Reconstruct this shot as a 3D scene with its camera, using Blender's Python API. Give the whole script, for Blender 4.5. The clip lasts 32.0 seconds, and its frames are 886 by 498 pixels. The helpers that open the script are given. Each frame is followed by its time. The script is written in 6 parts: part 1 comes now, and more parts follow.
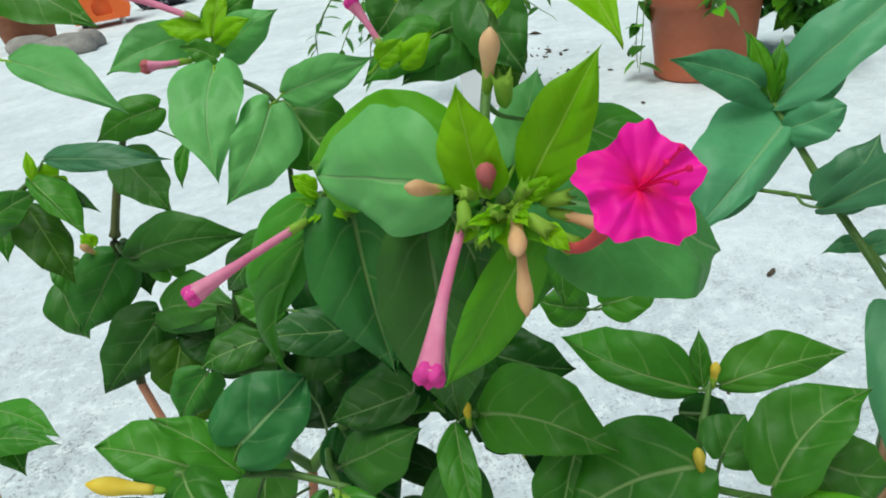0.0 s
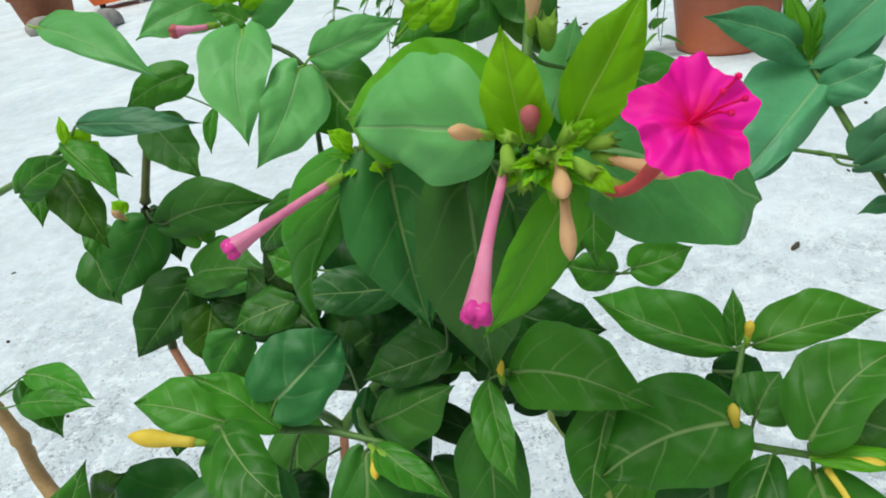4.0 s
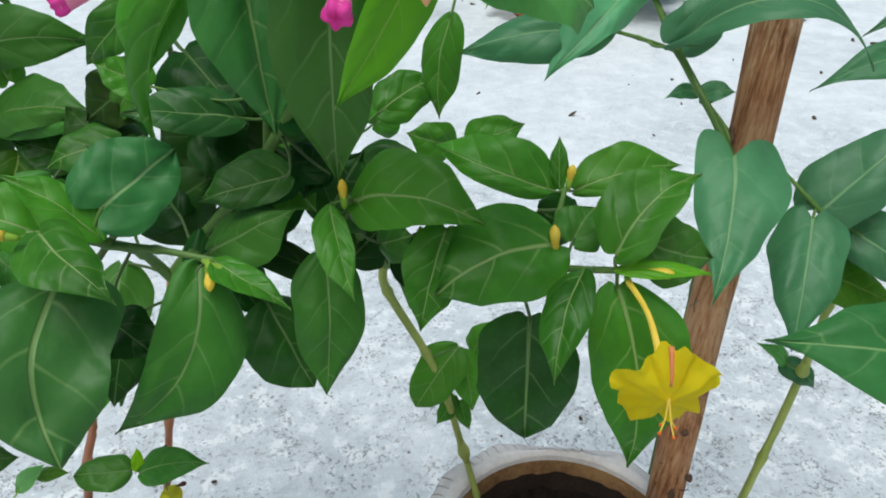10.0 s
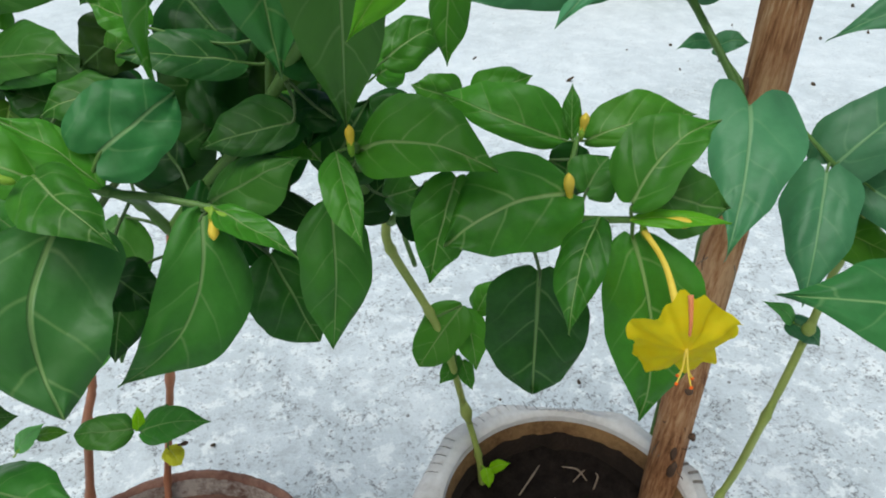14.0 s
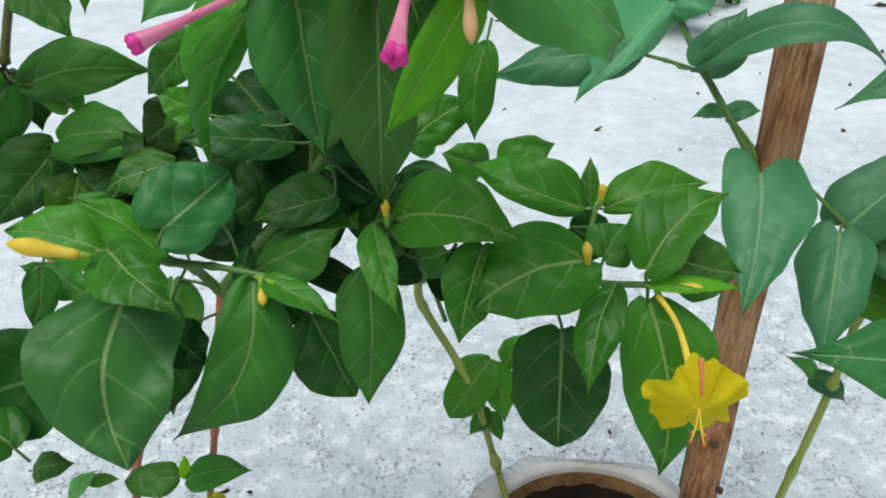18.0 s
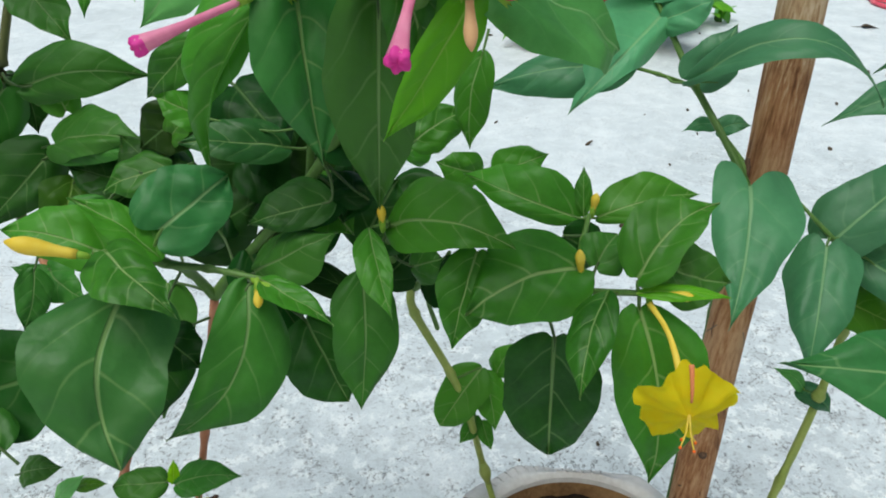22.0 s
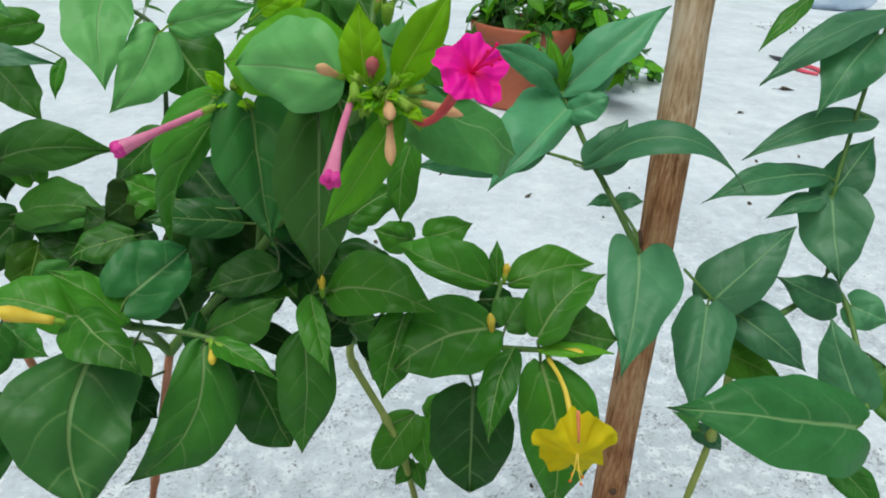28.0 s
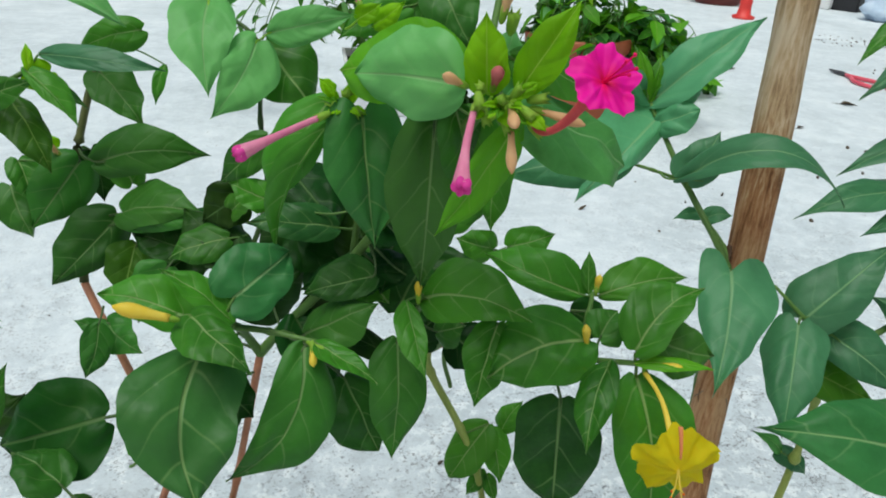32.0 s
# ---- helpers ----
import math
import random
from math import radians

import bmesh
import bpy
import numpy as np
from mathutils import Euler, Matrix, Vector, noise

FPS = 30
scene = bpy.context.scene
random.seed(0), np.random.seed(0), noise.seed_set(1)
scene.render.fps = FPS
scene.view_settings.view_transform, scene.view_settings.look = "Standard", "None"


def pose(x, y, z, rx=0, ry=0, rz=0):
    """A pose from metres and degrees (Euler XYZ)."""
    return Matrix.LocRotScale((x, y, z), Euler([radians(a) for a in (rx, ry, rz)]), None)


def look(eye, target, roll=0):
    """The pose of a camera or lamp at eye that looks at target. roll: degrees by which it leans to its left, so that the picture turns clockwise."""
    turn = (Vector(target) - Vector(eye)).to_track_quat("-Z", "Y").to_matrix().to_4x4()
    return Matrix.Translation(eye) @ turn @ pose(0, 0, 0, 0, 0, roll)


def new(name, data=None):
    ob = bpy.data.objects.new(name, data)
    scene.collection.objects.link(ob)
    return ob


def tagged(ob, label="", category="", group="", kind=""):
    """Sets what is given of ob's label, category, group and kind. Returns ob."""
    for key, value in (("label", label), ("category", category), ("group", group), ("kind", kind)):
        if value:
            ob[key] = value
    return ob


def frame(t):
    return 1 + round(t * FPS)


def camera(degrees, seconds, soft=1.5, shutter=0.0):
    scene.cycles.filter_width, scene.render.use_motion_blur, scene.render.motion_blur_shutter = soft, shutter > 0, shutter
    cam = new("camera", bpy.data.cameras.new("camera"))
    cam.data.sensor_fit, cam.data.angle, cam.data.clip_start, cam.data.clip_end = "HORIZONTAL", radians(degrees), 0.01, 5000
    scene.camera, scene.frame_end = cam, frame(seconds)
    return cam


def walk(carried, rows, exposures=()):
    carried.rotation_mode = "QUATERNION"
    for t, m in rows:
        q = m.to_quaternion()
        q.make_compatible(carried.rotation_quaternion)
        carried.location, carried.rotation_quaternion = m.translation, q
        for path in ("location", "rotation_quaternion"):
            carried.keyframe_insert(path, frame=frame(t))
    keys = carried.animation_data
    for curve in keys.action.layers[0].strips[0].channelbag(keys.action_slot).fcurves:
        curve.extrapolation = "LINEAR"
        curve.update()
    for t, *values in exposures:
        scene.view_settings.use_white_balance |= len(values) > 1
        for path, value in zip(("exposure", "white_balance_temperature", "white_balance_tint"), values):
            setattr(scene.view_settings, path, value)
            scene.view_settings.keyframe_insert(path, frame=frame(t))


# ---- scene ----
cam = camera(65.8, 32.0, soft=1.9)
PATH = [
    (0, (-0.0010, -0.0010, 0.7182), (-0.0794, 1.7663, -0.2146), -9.28),
    (0.5, (0.0065, -0.0021, 0.7248), (-0.0743, 1.7758, -0.1877), -10.42),
    (1, (0.0040, 0.0043, 0.7125), (-0.0471, 1.7660, -0.2329), -9.29),
    (1.5, (-0.0034, -0.0003, 0.7152), (-0.1030, 1.7644, -0.2206), -9.83),
    (2, (-0.0041, 0.0014, 0.7093), (-0.0919, 1.7620, -0.2353), -9.11),
    (2.5, (-0.0093, 0.0003, 0.7049), (-0.1014, 1.7497, -0.2599), -8.57),
    (3, (-0.0102, 0.0019, 0.7049), (-0.0951, 1.7529, -0.2577), -8.36),
    (3.5, (-0.0088, -0.0013, 0.7117), (-0.1441, 1.7381, -0.2661), -10.36),
    (5.5, (-0.0176, -0.0108, 0.7088), (-0.1608, 1.7274, -0.2699), -9.83),
    (6, (-0.0301, -0.0089, 0.6898), (-0.1522, 1.7004, -0.3414), -8.19),
    (6.5, (-0.0326, -0.0039, 0.6894), (-0.0807, 1.7121, -0.3367), -4.79),
    (7, (-0.0251, 0.0017, 0.7021), (0.1488, 1.7087, -0.3255), -0.95),
    (7.5, (-0.0258, -0.0003, 0.7003), (0.3115, 1.7156, -0.2702), 1.74),
    (8, (-0.0174, -0.0102, 0.6861), (0.3671, 1.7000, -0.2769), 1.57),
    (8.5, (-0.0160, -0.0211, 0.6965), (0.3846, 1.6875, -0.2627), 1.70),
    (9, (-0.0209, -0.0297, 0.6884), (0.3631, 1.6673, -0.2980), 1.44),
    (9.5, (-0.0182, -0.0366, 0.6671), (0.3458, 1.6031, -0.4186), 1.63),
    (10, (-0.0218, -0.0410, 0.6646), (0.3176, 1.5951, -0.4345), 1.08),
    (10.5, (-0.0241, -0.0380, 0.6627), (0.2929, 1.6128, -0.4210), 1.10),
    (11, (-0.0142, -0.0364, 0.6613), (0.3147, 1.6123, -0.4221), 1.36),
    (11.5, (-0.0140, -0.0387, 0.6576), (0.2848, 1.5966, -0.4544), 0.91),
    (12, (-0.0186, -0.0459, 0.6598), (0.2541, 1.6062, -0.4338), 0.48),
    (12.5, (-0.0188, -0.0432, 0.6563), (0.2962, 1.5898, -0.4545), 1.29),
    (13, (-0.0186, -0.0397, 0.6540), (0.3176, 1.5587, -0.5001), 1.20),
    (13.5, (-0.0229, -0.0398, 0.6539), (0.3218, 1.5603, -0.4955), 1.39),
    (14, (-0.0285, -0.0377, 0.6523), (0.3229, 1.5468, -0.5165), 1.53),
    (14.5, (-0.0325, -0.0397, 0.6548), (0.3215, 1.5617, -0.4898), 1.84),
    (15, (-0.0333, -0.0429, 0.6550), (0.3045, 1.5638, -0.4871), 1.37),
    (15.5, (-0.0337, -0.0434, 0.6677), (0.2960, 1.6129, -0.4038), 0.93),
    (17.5, (-0.0292, -0.0519, 0.6744), (0.2518, 1.6194, -0.3876), -0.36),
    (18, (-0.0302, -0.0527, 0.6740), (0.2428, 1.6185, -0.3902), -0.42),
    (18.5, (-0.0299, -0.0535, 0.6735), (0.2529, 1.6184, -0.3869), -0.02),
    (19, (-0.0311, -0.0540, 0.6727), (0.2530, 1.6131, -0.3949), 0.16),
    (19.5, (-0.0337, -0.0554, 0.6722), (0.2696, 1.6203, -0.3766), 0.63),
    (20, (-0.0363, -0.0562, 0.6741), (0.2645, 1.6302, -0.3582), 0.63),
    (20.5, (-0.0373, -0.0571, 0.6737), (0.2579, 1.6305, -0.3583), 0.65),
    (21, (-0.0341, -0.0556, 0.6721), (0.2716, 1.6290, -0.3616), 1.01),
    (21.5, (-0.0339, -0.0564, 0.6741), (0.2768, 1.6308, -0.3539), 1.02),
    (22, (-0.0334, -0.0565, 0.6733), (0.2731, 1.6280, -0.3604), 0.94),
    (22.5, (-0.0345, -0.0575, 0.6746), (0.2791, 1.6371, -0.3405), 1.13),
    (23, (-0.0340, -0.0546, 0.6749), (0.2593, 1.6365, -0.3518), 0.63),
    (23.5, (-0.0364, -0.0544, 0.6749), (0.2794, 1.6373, -0.3440), 1.27),
    (24, (-0.0376, -0.0552, 0.6831), (0.2932, 1.6620, -0.2875), 0.80),
    (24.5, (-0.0304, -0.0589, 0.6760), (0.3347, 1.5923, -0.3918), 1.86),
    (25, (-0.0278, -0.0714, 0.6930), (0.3583, 1.6347, -0.2766), 0.35),
    (25.5, (-0.0352, -0.1020, 0.7264), (0.3534, 1.6028, -0.2445), 0.25),
    (27.5, (-0.0323, -0.1005, 0.7133), (0.4077, 1.6223, -0.2025), 2.89),
    (28, (-0.0319, -0.0994, 0.7113), (0.4282, 1.6167, -0.2071), 3.44),
    (28.5, (-0.0335, -0.0993, 0.7079), (0.4322, 1.6117, -0.2170), 3.60),
    (29, (-0.0349, -0.0988, 0.7087), (0.4207, 1.6141, -0.2177), 3.36),
    (29.5, (-0.0378, -0.1001, 0.7083), (0.4144, 1.6195, -0.2074), 3.32),
    (30, (-0.0384, -0.0998, 0.7073), (0.3970, 1.6228, -0.2109), 3.10),
    (30.5, (-0.0399, -0.1005, 0.7069), (0.3904, 1.6207, -0.2163), 3.05),
    (31, (-0.0401, -0.1031, 0.7075), (0.3818, 1.6226, -0.2111), 3.01),
    (31.5, (-0.0455, -0.1022, 0.7067), (0.3612, 1.6278, -0.2107), 3.02),
    (32, (-0.0617, -0.0945, 0.7095), (0.2843, 1.6583, -0.1892), 3.15),
]
EXPOSURES = [(0.0, 0.27, 6500, -3), (3.5, 0.34, 6480, 0), (5.5, 0.38, 6650, 3), (7.0, 0.44, 6600, 5), (8.5, 0.34, 6500, 6), (13.0, 0.31, 6420, 4), (20.0, 0.31, 6480, 3), (25.0, 0.24, 6550, 1), (28.0, 0.20, 6430, 2), (31.0, 0.18, 6340, 2), (32.0, 0.17, 6500, 1)]
walk(cam, [(t, look(eye, target, roll)) for t, eye, target, roll in PATH], EXPOSURES)

# ---- sky and sun: late daylight from a wide, pale sky ----
world = bpy.data.worlds.new("sky")
scene.world = world
world.use_nodes = True
wn = world.node_tree.nodes
sky = wn.new("ShaderNodeTexSky")
sky.sky_type = "NISHITA"
sky.sun_disc = False
sky.sun_elevation = radians(32)
sky.sun_rotation = radians(200)
sky.air_density, sky.dust_density, sky.ozone_density = 1.0, 2.4, 1.0
wn["Background"].inputs["Strength"].default_value = 0.088
world.node_tree.links.new(sky.outputs["Color"], wn["Background"].inputs["Color"])
sun = new("sun", bpy.data.lights.new("sun", "SUN"))
sun.data.energy, sun.data.angle, sun.data.color = 2.3, radians(42), (1.0, 0.985, 0.965)
sun.matrix_world = look((-0.6, -0.5, 3.0), (0, 0, 0))


# ---- materials ----
def material(name, rough=0.6, spec=0.5):
    m = bpy.data.materials.new(name)
    m.use_nodes = True
    nt = m.node_tree
    b = nt.nodes["Principled BSDF"]
    b.inputs["Roughness"].default_value = rough
    b.inputs["Specular IOR Level"].default_value = spec
    return m, nt, b


def node(nt, kind, **values):
    n = nt.nodes.new(kind)
    for key, v in values.items():
        n.inputs[key.replace("_", " ")].default_value = v
    return n


def math_node(nt, op, a, b=None, c=None):
    n = nt.nodes.new("ShaderNodeMath")
    n.operation = op
    for i, v in enumerate((a, b, c)):
        if v is None:
            continue
        if isinstance(v, (int, float)):
            n.inputs[i].default_value = v
        else:
            nt.links.new(v, n.inputs[i])
    return n.outputs[0]


def ramp(nt, fac, stops):
    n = nt.nodes.new("ShaderNodeValToRGB")
    while len(n.color_ramp.elements) < len(stops):
        n.color_ramp.elements.new(0.5)
    for e, (p, c) in zip(n.color_ramp.elements, stops):
        e.position, e.color = p, (*c, 1) if len(c) == 3 else c
    nt.links.new(fac, n.inputs[0])
    return n.outputs[0]


def mix(nt, fac, a, b, mode="MIX"):
    n = nt.nodes.new("ShaderNodeMix")
    n.data_type, n.blend_type = "RGBA", mode
    for i, v in ((0, fac), (6, a), (7, b)):
        if isinstance(v, (int, float)):
            n.inputs[i].default_value = v
        elif isinstance(v, tuple):
            n.inputs[i].default_value = (*v, 1)
        else:
            nt.links.new(v, n.inputs[i])
    return n.outputs[2]


def noise_at(nt, scale, detail=4.0, rough=0.55, coords="Object"):
    tc = nt.nodes.new("ShaderNodeTexCoord")
    n = node(nt, "ShaderNodeTexNoise", Scale=scale, Detail=detail, Roughness=rough)
    nt.links.new(tc.outputs[coords], n.inputs["Vector"])
    return n.outputs["Fac"]


def bump(nt, bsdf, height, strength=0.3, distance=0.001):
    n = node(nt, "ShaderNodeBump", Strength=strength, Distance=distance)
    nt.links.new(height, n.inputs["Height"])
    nt.links.new(n.outputs[0], bsdf.inputs["Normal"])


def mottled(name, dark, light, scale, rough=0.7, strength=0.3, distance=0.001, fine=6.0, spec=0.4, spread=(0.3, 0.7)):
    """A surface of one stuff, uneven in colour at two scales, with fine relief."""
    m, nt, b = material(name, rough, spec)
    big, small = noise_at(nt, scale, 5.0), noise_at(nt, scale * fine, 4.0, 0.65)
    both = math_node(nt, "MULTIPLY_ADD", small, 0.4, math_node(nt, "MULTIPLY", big, 0.6))
    nt.links.new(ramp(nt, both, [(spread[0], dark), (spread[1], light)]), b.inputs["Base Color"])
    bump(nt, b, both, strength, distance)
    return m


def leaf_material(name, dark, light, vein, glow, through_share, gloss=0.42, spec=0.45, lateral_share=1.0):
    """A leaf: pale midrib and side veins laid along the blade, patchy green, light passing through."""
    m, nt, b = material(name, gloss, spec)
    uv = nt.nodes.new("ShaderNodeUVMap")
    uv.uv_map = "blade"
    sep = nt.nodes.new("ShaderNodeSeparateXYZ")
    nt.links.new(uv.outputs[0], sep.inputs[0])
    across = math_node(nt, "ABSOLUTE", sep.outputs[0])
    along = sep.outputs[1]
    thin = math_node(nt, "MAXIMUM", math_node(nt, "MULTIPLY_ADD", along, -0.014, 0.030), 0.006)
    mid = nt.nodes.new("ShaderNodeMapRange")
    nt.links.new(across, mid.inputs[0])
    nt.links.new(thin, mid.inputs[1])
    mid.inputs[2].default_value = 0.0
    mid.inputs[3].default_value = 0.0
    mid.inputs[4].default_value = 1.0
    soft = math_node(nt, "MULTIPLY", mid.outputs[0], 1.6)
    soft = math_node(nt, "MINIMUM", soft, 1.0)
    # side veins leave the midrib and bow towards the tip
    wob = noise_at(nt, 38.0, 2.0)
    arc = math_node(nt, "MULTIPLY", math_node(nt, "POWER", across, 1.35), 1.5)
    side = math_node(nt, "SIGN", sep.outputs[0])
    shift = math_node(nt, "MULTIPLY_ADD", side, 0.045, math_node(nt, "SUBTRACT", along, arc))
    shift = math_node(nt, "MULTIPLY_ADD", wob, 0.16, shift)
    cell = math_node(nt, "FRACT", math_node(nt, "MULTIPLY", shift, 2.35))
    dist = math_node(nt, "ABSOLUTE", math_node(nt, "SUBTRACT", cell, 0.5))
    line = nt.nodes.new("ShaderNodeMapRange")
    nt.links.new(dist, line.inputs[0])
    for i, v in ((1, 0.0), (2, 0.050), (3, 1.0), (4, 0.0)):
        line.inputs[i].default_value = v
    fade = nt.nodes.new("ShaderNodeMapRange")
    nt.links.new(across, fade.inputs[0])
    for i, v in ((1, 0.03), (2, 0.42), (3, 0.58), (4, 0.06)):
        fade.inputs[i].default_value = v
    lateral = math_node(nt, "MULTIPLY", math_node(nt, "MULTIPLY", line.outputs[0], fade.outputs[0]), lateral_share)
    veins = math_node(nt, "MAXIMUM", math_node(nt, "MULTIPLY", soft, 0.9), lateral)
    info = nt.nodes.new("ShaderNodeObjectInfo")
    big, small = noise_at(nt, 28.0, 3.0), noise_at(nt, 260.0, 4.0, 0.7)
    tone = math_node(nt, "MULTIPLY_ADD", info.outputs["Random"], 0.50, math_node(nt, "MULTIPLY_ADD", small, 0.26, math_node(nt, "MULTIPLY_ADD", big, 0.62, 0.12)))
    green = ramp(nt, tone, [(0.32, tuple(0.76 * c for c in dark)), (1.0, tuple(k * c for k, c in zip((1.25, 1.18, 1.05), light)))])
    other = math_node(nt, "FRACT", math_node(nt, "MULTIPLY", info.outputs["Random"], 7.31))
    warm = math_node(nt, "MULTIPLY", math_node(nt, "SUBTRACT", math_node(nt, "MULTIPLY_ADD", big, 0.8, other), 0.55), 0.75)
    warm = math_node(nt, "MAXIMUM", warm, 0.0)
    green = mix(nt, warm, green, tuple(1.05 * g + d for g, d in zip(light, (0.016, -0.02, -0.004))))
    colour = mix(nt, veins, green, vein)
    nt.links.new(colour, b.inputs["Base Color"])
    # soft swellings between the side veins, puckers and fine grain
    swell = nt.nodes.new("ShaderNodeMapRange")
    swell.interpolation_type = "SMOOTHSTEP"
    nt.links.new(dist, swell.inputs[0])
    for i, v in ((1, 0.0), (2, 0.30), (3, 0.0), (4, 1.0)):
        swell.inputs[i].default_value = v
    pucker = noise_at(nt, 62.0, 3.0, 0.5)
    relief = math_node(nt, "MULTIPLY_ADD", swell.outputs[0], 0.22, math_node(nt, "MULTIPLY_ADD", pucker, 1.05, math_node(nt, "MULTIPLY", small, 0.10)))
    relief = math_node(nt, "SUBTRACT", relief, math_node(nt, "MULTIPLY", soft, 0.5))
    bump(nt, b, relief, 0.45, 0.0026)
    sheen = nt.nodes.new("ShaderNodeMapRange")
    nt.links.new(pucker, sheen.inputs[0])
    for i, v in ((1, 0.3), (2, 0.7), (3, gloss - 0.06), (4, gloss + 0.08)):
        sheen.inputs[i].default_value = v
    nt.links.new(sheen.outputs[0], b.inputs["Roughness"])
    tr = nt.nodes.new("ShaderNodeBsdfTranslucent")
    nt.links.new(mix(nt, 0.55, colour, glow), tr.inputs["Color"])
    mixer = nt.nodes.new("ShaderNodeMixShader")
    mixer.inputs[0].default_value = through_share
    nt.links.new(b.outputs[0], mixer.inputs[1])
    nt.links.new(tr.outputs[0], mixer.inputs[2])
    nt.links.new(mixer.outputs[0], nt.nodes["Material Output"].inputs["Surface"])
    return m


def petal_material(name, dark, light, through_share=0.35, throat=None):
    m, nt, b = material(name, 0.55, 0.25)
    fine = noise_at(nt, 220.0, 4.0, 0.6)
    big = noise_at(nt, 70.0, 2.0)
    tone = math_node(nt, "MULTIPLY_ADD", fine, 0.4, math_node(nt, "MULTIPLY", big, 0.6))
    col = ramp(nt, tone, [(0.3, dark), (0.7, light)])
    if throat:
        uv = nt.nodes.new("ShaderNodeUVMap")
        uv.uv_map = "limb"
        sep = nt.nodes.new("ShaderNodeSeparateXYZ")
        nt.links.new(uv.outputs[0], sep.inputs[0])
        ray = math_node(nt, "MULTIPLY_ADD", math_node(nt, "COSINE", math_node(nt, "MULTIPLY", sep.outputs[0], 31.416)), 0.14, sep.outputs[1])
        near = nt.nodes.new("ShaderNodeMapRange")
        nt.links.new(ray, near.inputs[0])
        for i, v in ((1, 0.05), (2, 0.55), (3, 0.9), (4, 0.0)):
            near.inputs[i].default_value = v
        col = mix(nt, near.outputs[0], col, throat)
    nt.links.new(col, b.inputs["Base Color"])
    bump(nt, b, tone, 0.3, 0.001)
    tr = nt.nodes.new("ShaderNodeBsdfTranslucent")
    nt.links.new(col, tr.inputs["Color"])
    mixer = nt.nodes.new("ShaderNodeMixShader")
    mixer.inputs[0].default_value = through_share
    nt.links.new(b.outputs[0], mixer.inputs[1])
    nt.links.new(tr.outputs[0], mixer.inputs[2])
    nt.links.new(mixer.outputs[0], nt.nodes["Material Output"].inputs["Surface"])
    return m


VEIN = (0.27, 0.40, 0.14)
LEAF = {
    "m": leaf_material("leaf_green", (0.011, 0.056, 0.005), (0.054, 0.240, 0.020), VEIN, (0.07, 0.30, 0.010), 0.24, 0.43, 0.29),
    "d": leaf_material("leaf_dark_green", (0.008, 0.043, 0.006), (0.036, 0.165, 0.022), (0.16, 0.27, 0.09), (0.03, 0.16, 0.006), 0.12, 0.43, 0.22),
    "p": leaf_material("leaf_pale_green", (0.024, 0.090, 0.041), (0.066, 0.226, 0.112), (0.22, 0.40, 0.19), (0.06, 0.30, 0.04), 0.24, 0.42, 0.30, 0.5),
    "t": leaf_material("leaf_blue_green", (0.013, 0.072, 0.018), (0.044, 0.215, 0.062), (0.22, 0.38, 0.15), (0.04, 0.23, 0.03), 0.20, 0.42, 0.26, 0.7),
    "l": leaf_material("leaf_light_green", (0.064, 0.255, 0.056), (0.155, 0.480, 0.145), (0.28, 0.50, 0.20), (0.14, 0.46, 0.06), 0.32, 0.44, 0.28, 0.6),
    "y": leaf_material("leaf_young_green", (0.160, 0.440, 0.005), (0.250, 0.570, 0.010), (0.44, 0.66, 0.09), (0.30, 0.64, 0.005), 0.42, 0.5, 0.22, 0.25),
    # darker copy for inner filler leaves: the shade between leaves is in its colour
    "k": leaf_material("leaf_shaded_green", (0.003, 0.019, 0.003), (0.010, 0.066, 0.009), (0.07, 0.14, 0.04), (0.014, 0.08, 0.004), 0.08, 0.40, 0.13),
    "g": leaf_material("leaf_bright_green", (0.047, 0.195, 0.008), (0.105, 0.370, 0.016), (0.30, 0.50, 0.09), (0.17, 0.45, 0.008), 0.34, 0.44, 0.24, 0.5),
    "s": leaf_material("leaf_dark_blue_green", (0.010, 0.054, 0.010), (0.036, 0.170, 0.036), (0.20, 0.33, 0.11), (0.03, 0.17, 0.02), 0.14, 0.42, 0.26),
    # lighter copy of the pale green: top leaves' sky light is in its colour
    "q": leaf_material("leaf_lit_grey_green", (0.040, 0.165, 0.070), (0.105, 0.380, 0.190), (0.24, 0.46, 0.22), (0.10, 0.38, 0.08), 0.30, 0.42, 0.32, 0.5),
    "u": leaf_material("leaf_yellowed", (0.42, 0.46, 0.02), (0.56, 0.58, 0.04), (0.60, 0.62, 0.16), (0.6, 0.6, 0.02), 0.35, 0.5, 0.2, 0.2),
    "o": leaf_material("leaf_olive_green", (0.022, 0.080, 0.006), (0.050, 0.165, 0.012), (0.18, 0.30, 0.06), (0.09, 0.23, 0.01), 0.24, 0.44, 0.20),
}
STEM_GREEN = mottled("stem_green", (0.065, 0.15, 0.028), (0.13, 0.25, 0.050), 60.0, 0.5, 0.3)
STEM_DARK = mottled("stem_dark", (0.035, 0.075, 0.020), (0.085, 0.15, 0.040), 60.0, 0.5, 0.3)
STEM_OLIVE = mottled("stem_olive", (0.07, 0.085, 0.025), (0.15, 0.16, 0.05), 60.0, 0.5, 0.3)
STEM_RED = mottled("stem_red", (0.46, 0.165, 0.088), (0.60, 0.28, 0.165), 70.0, 0.5, 0.3)
STEM_PALE = mottled("stem_pale", (0.27, 0.36, 0.07), (0.42, 0.48, 0.13), 60.0, 0.5, 0.3)
CALYX = petal_material("calyx_green", (0.20, 0.42, 0.03), (0.38, 0.58, 0.08), 0.3)
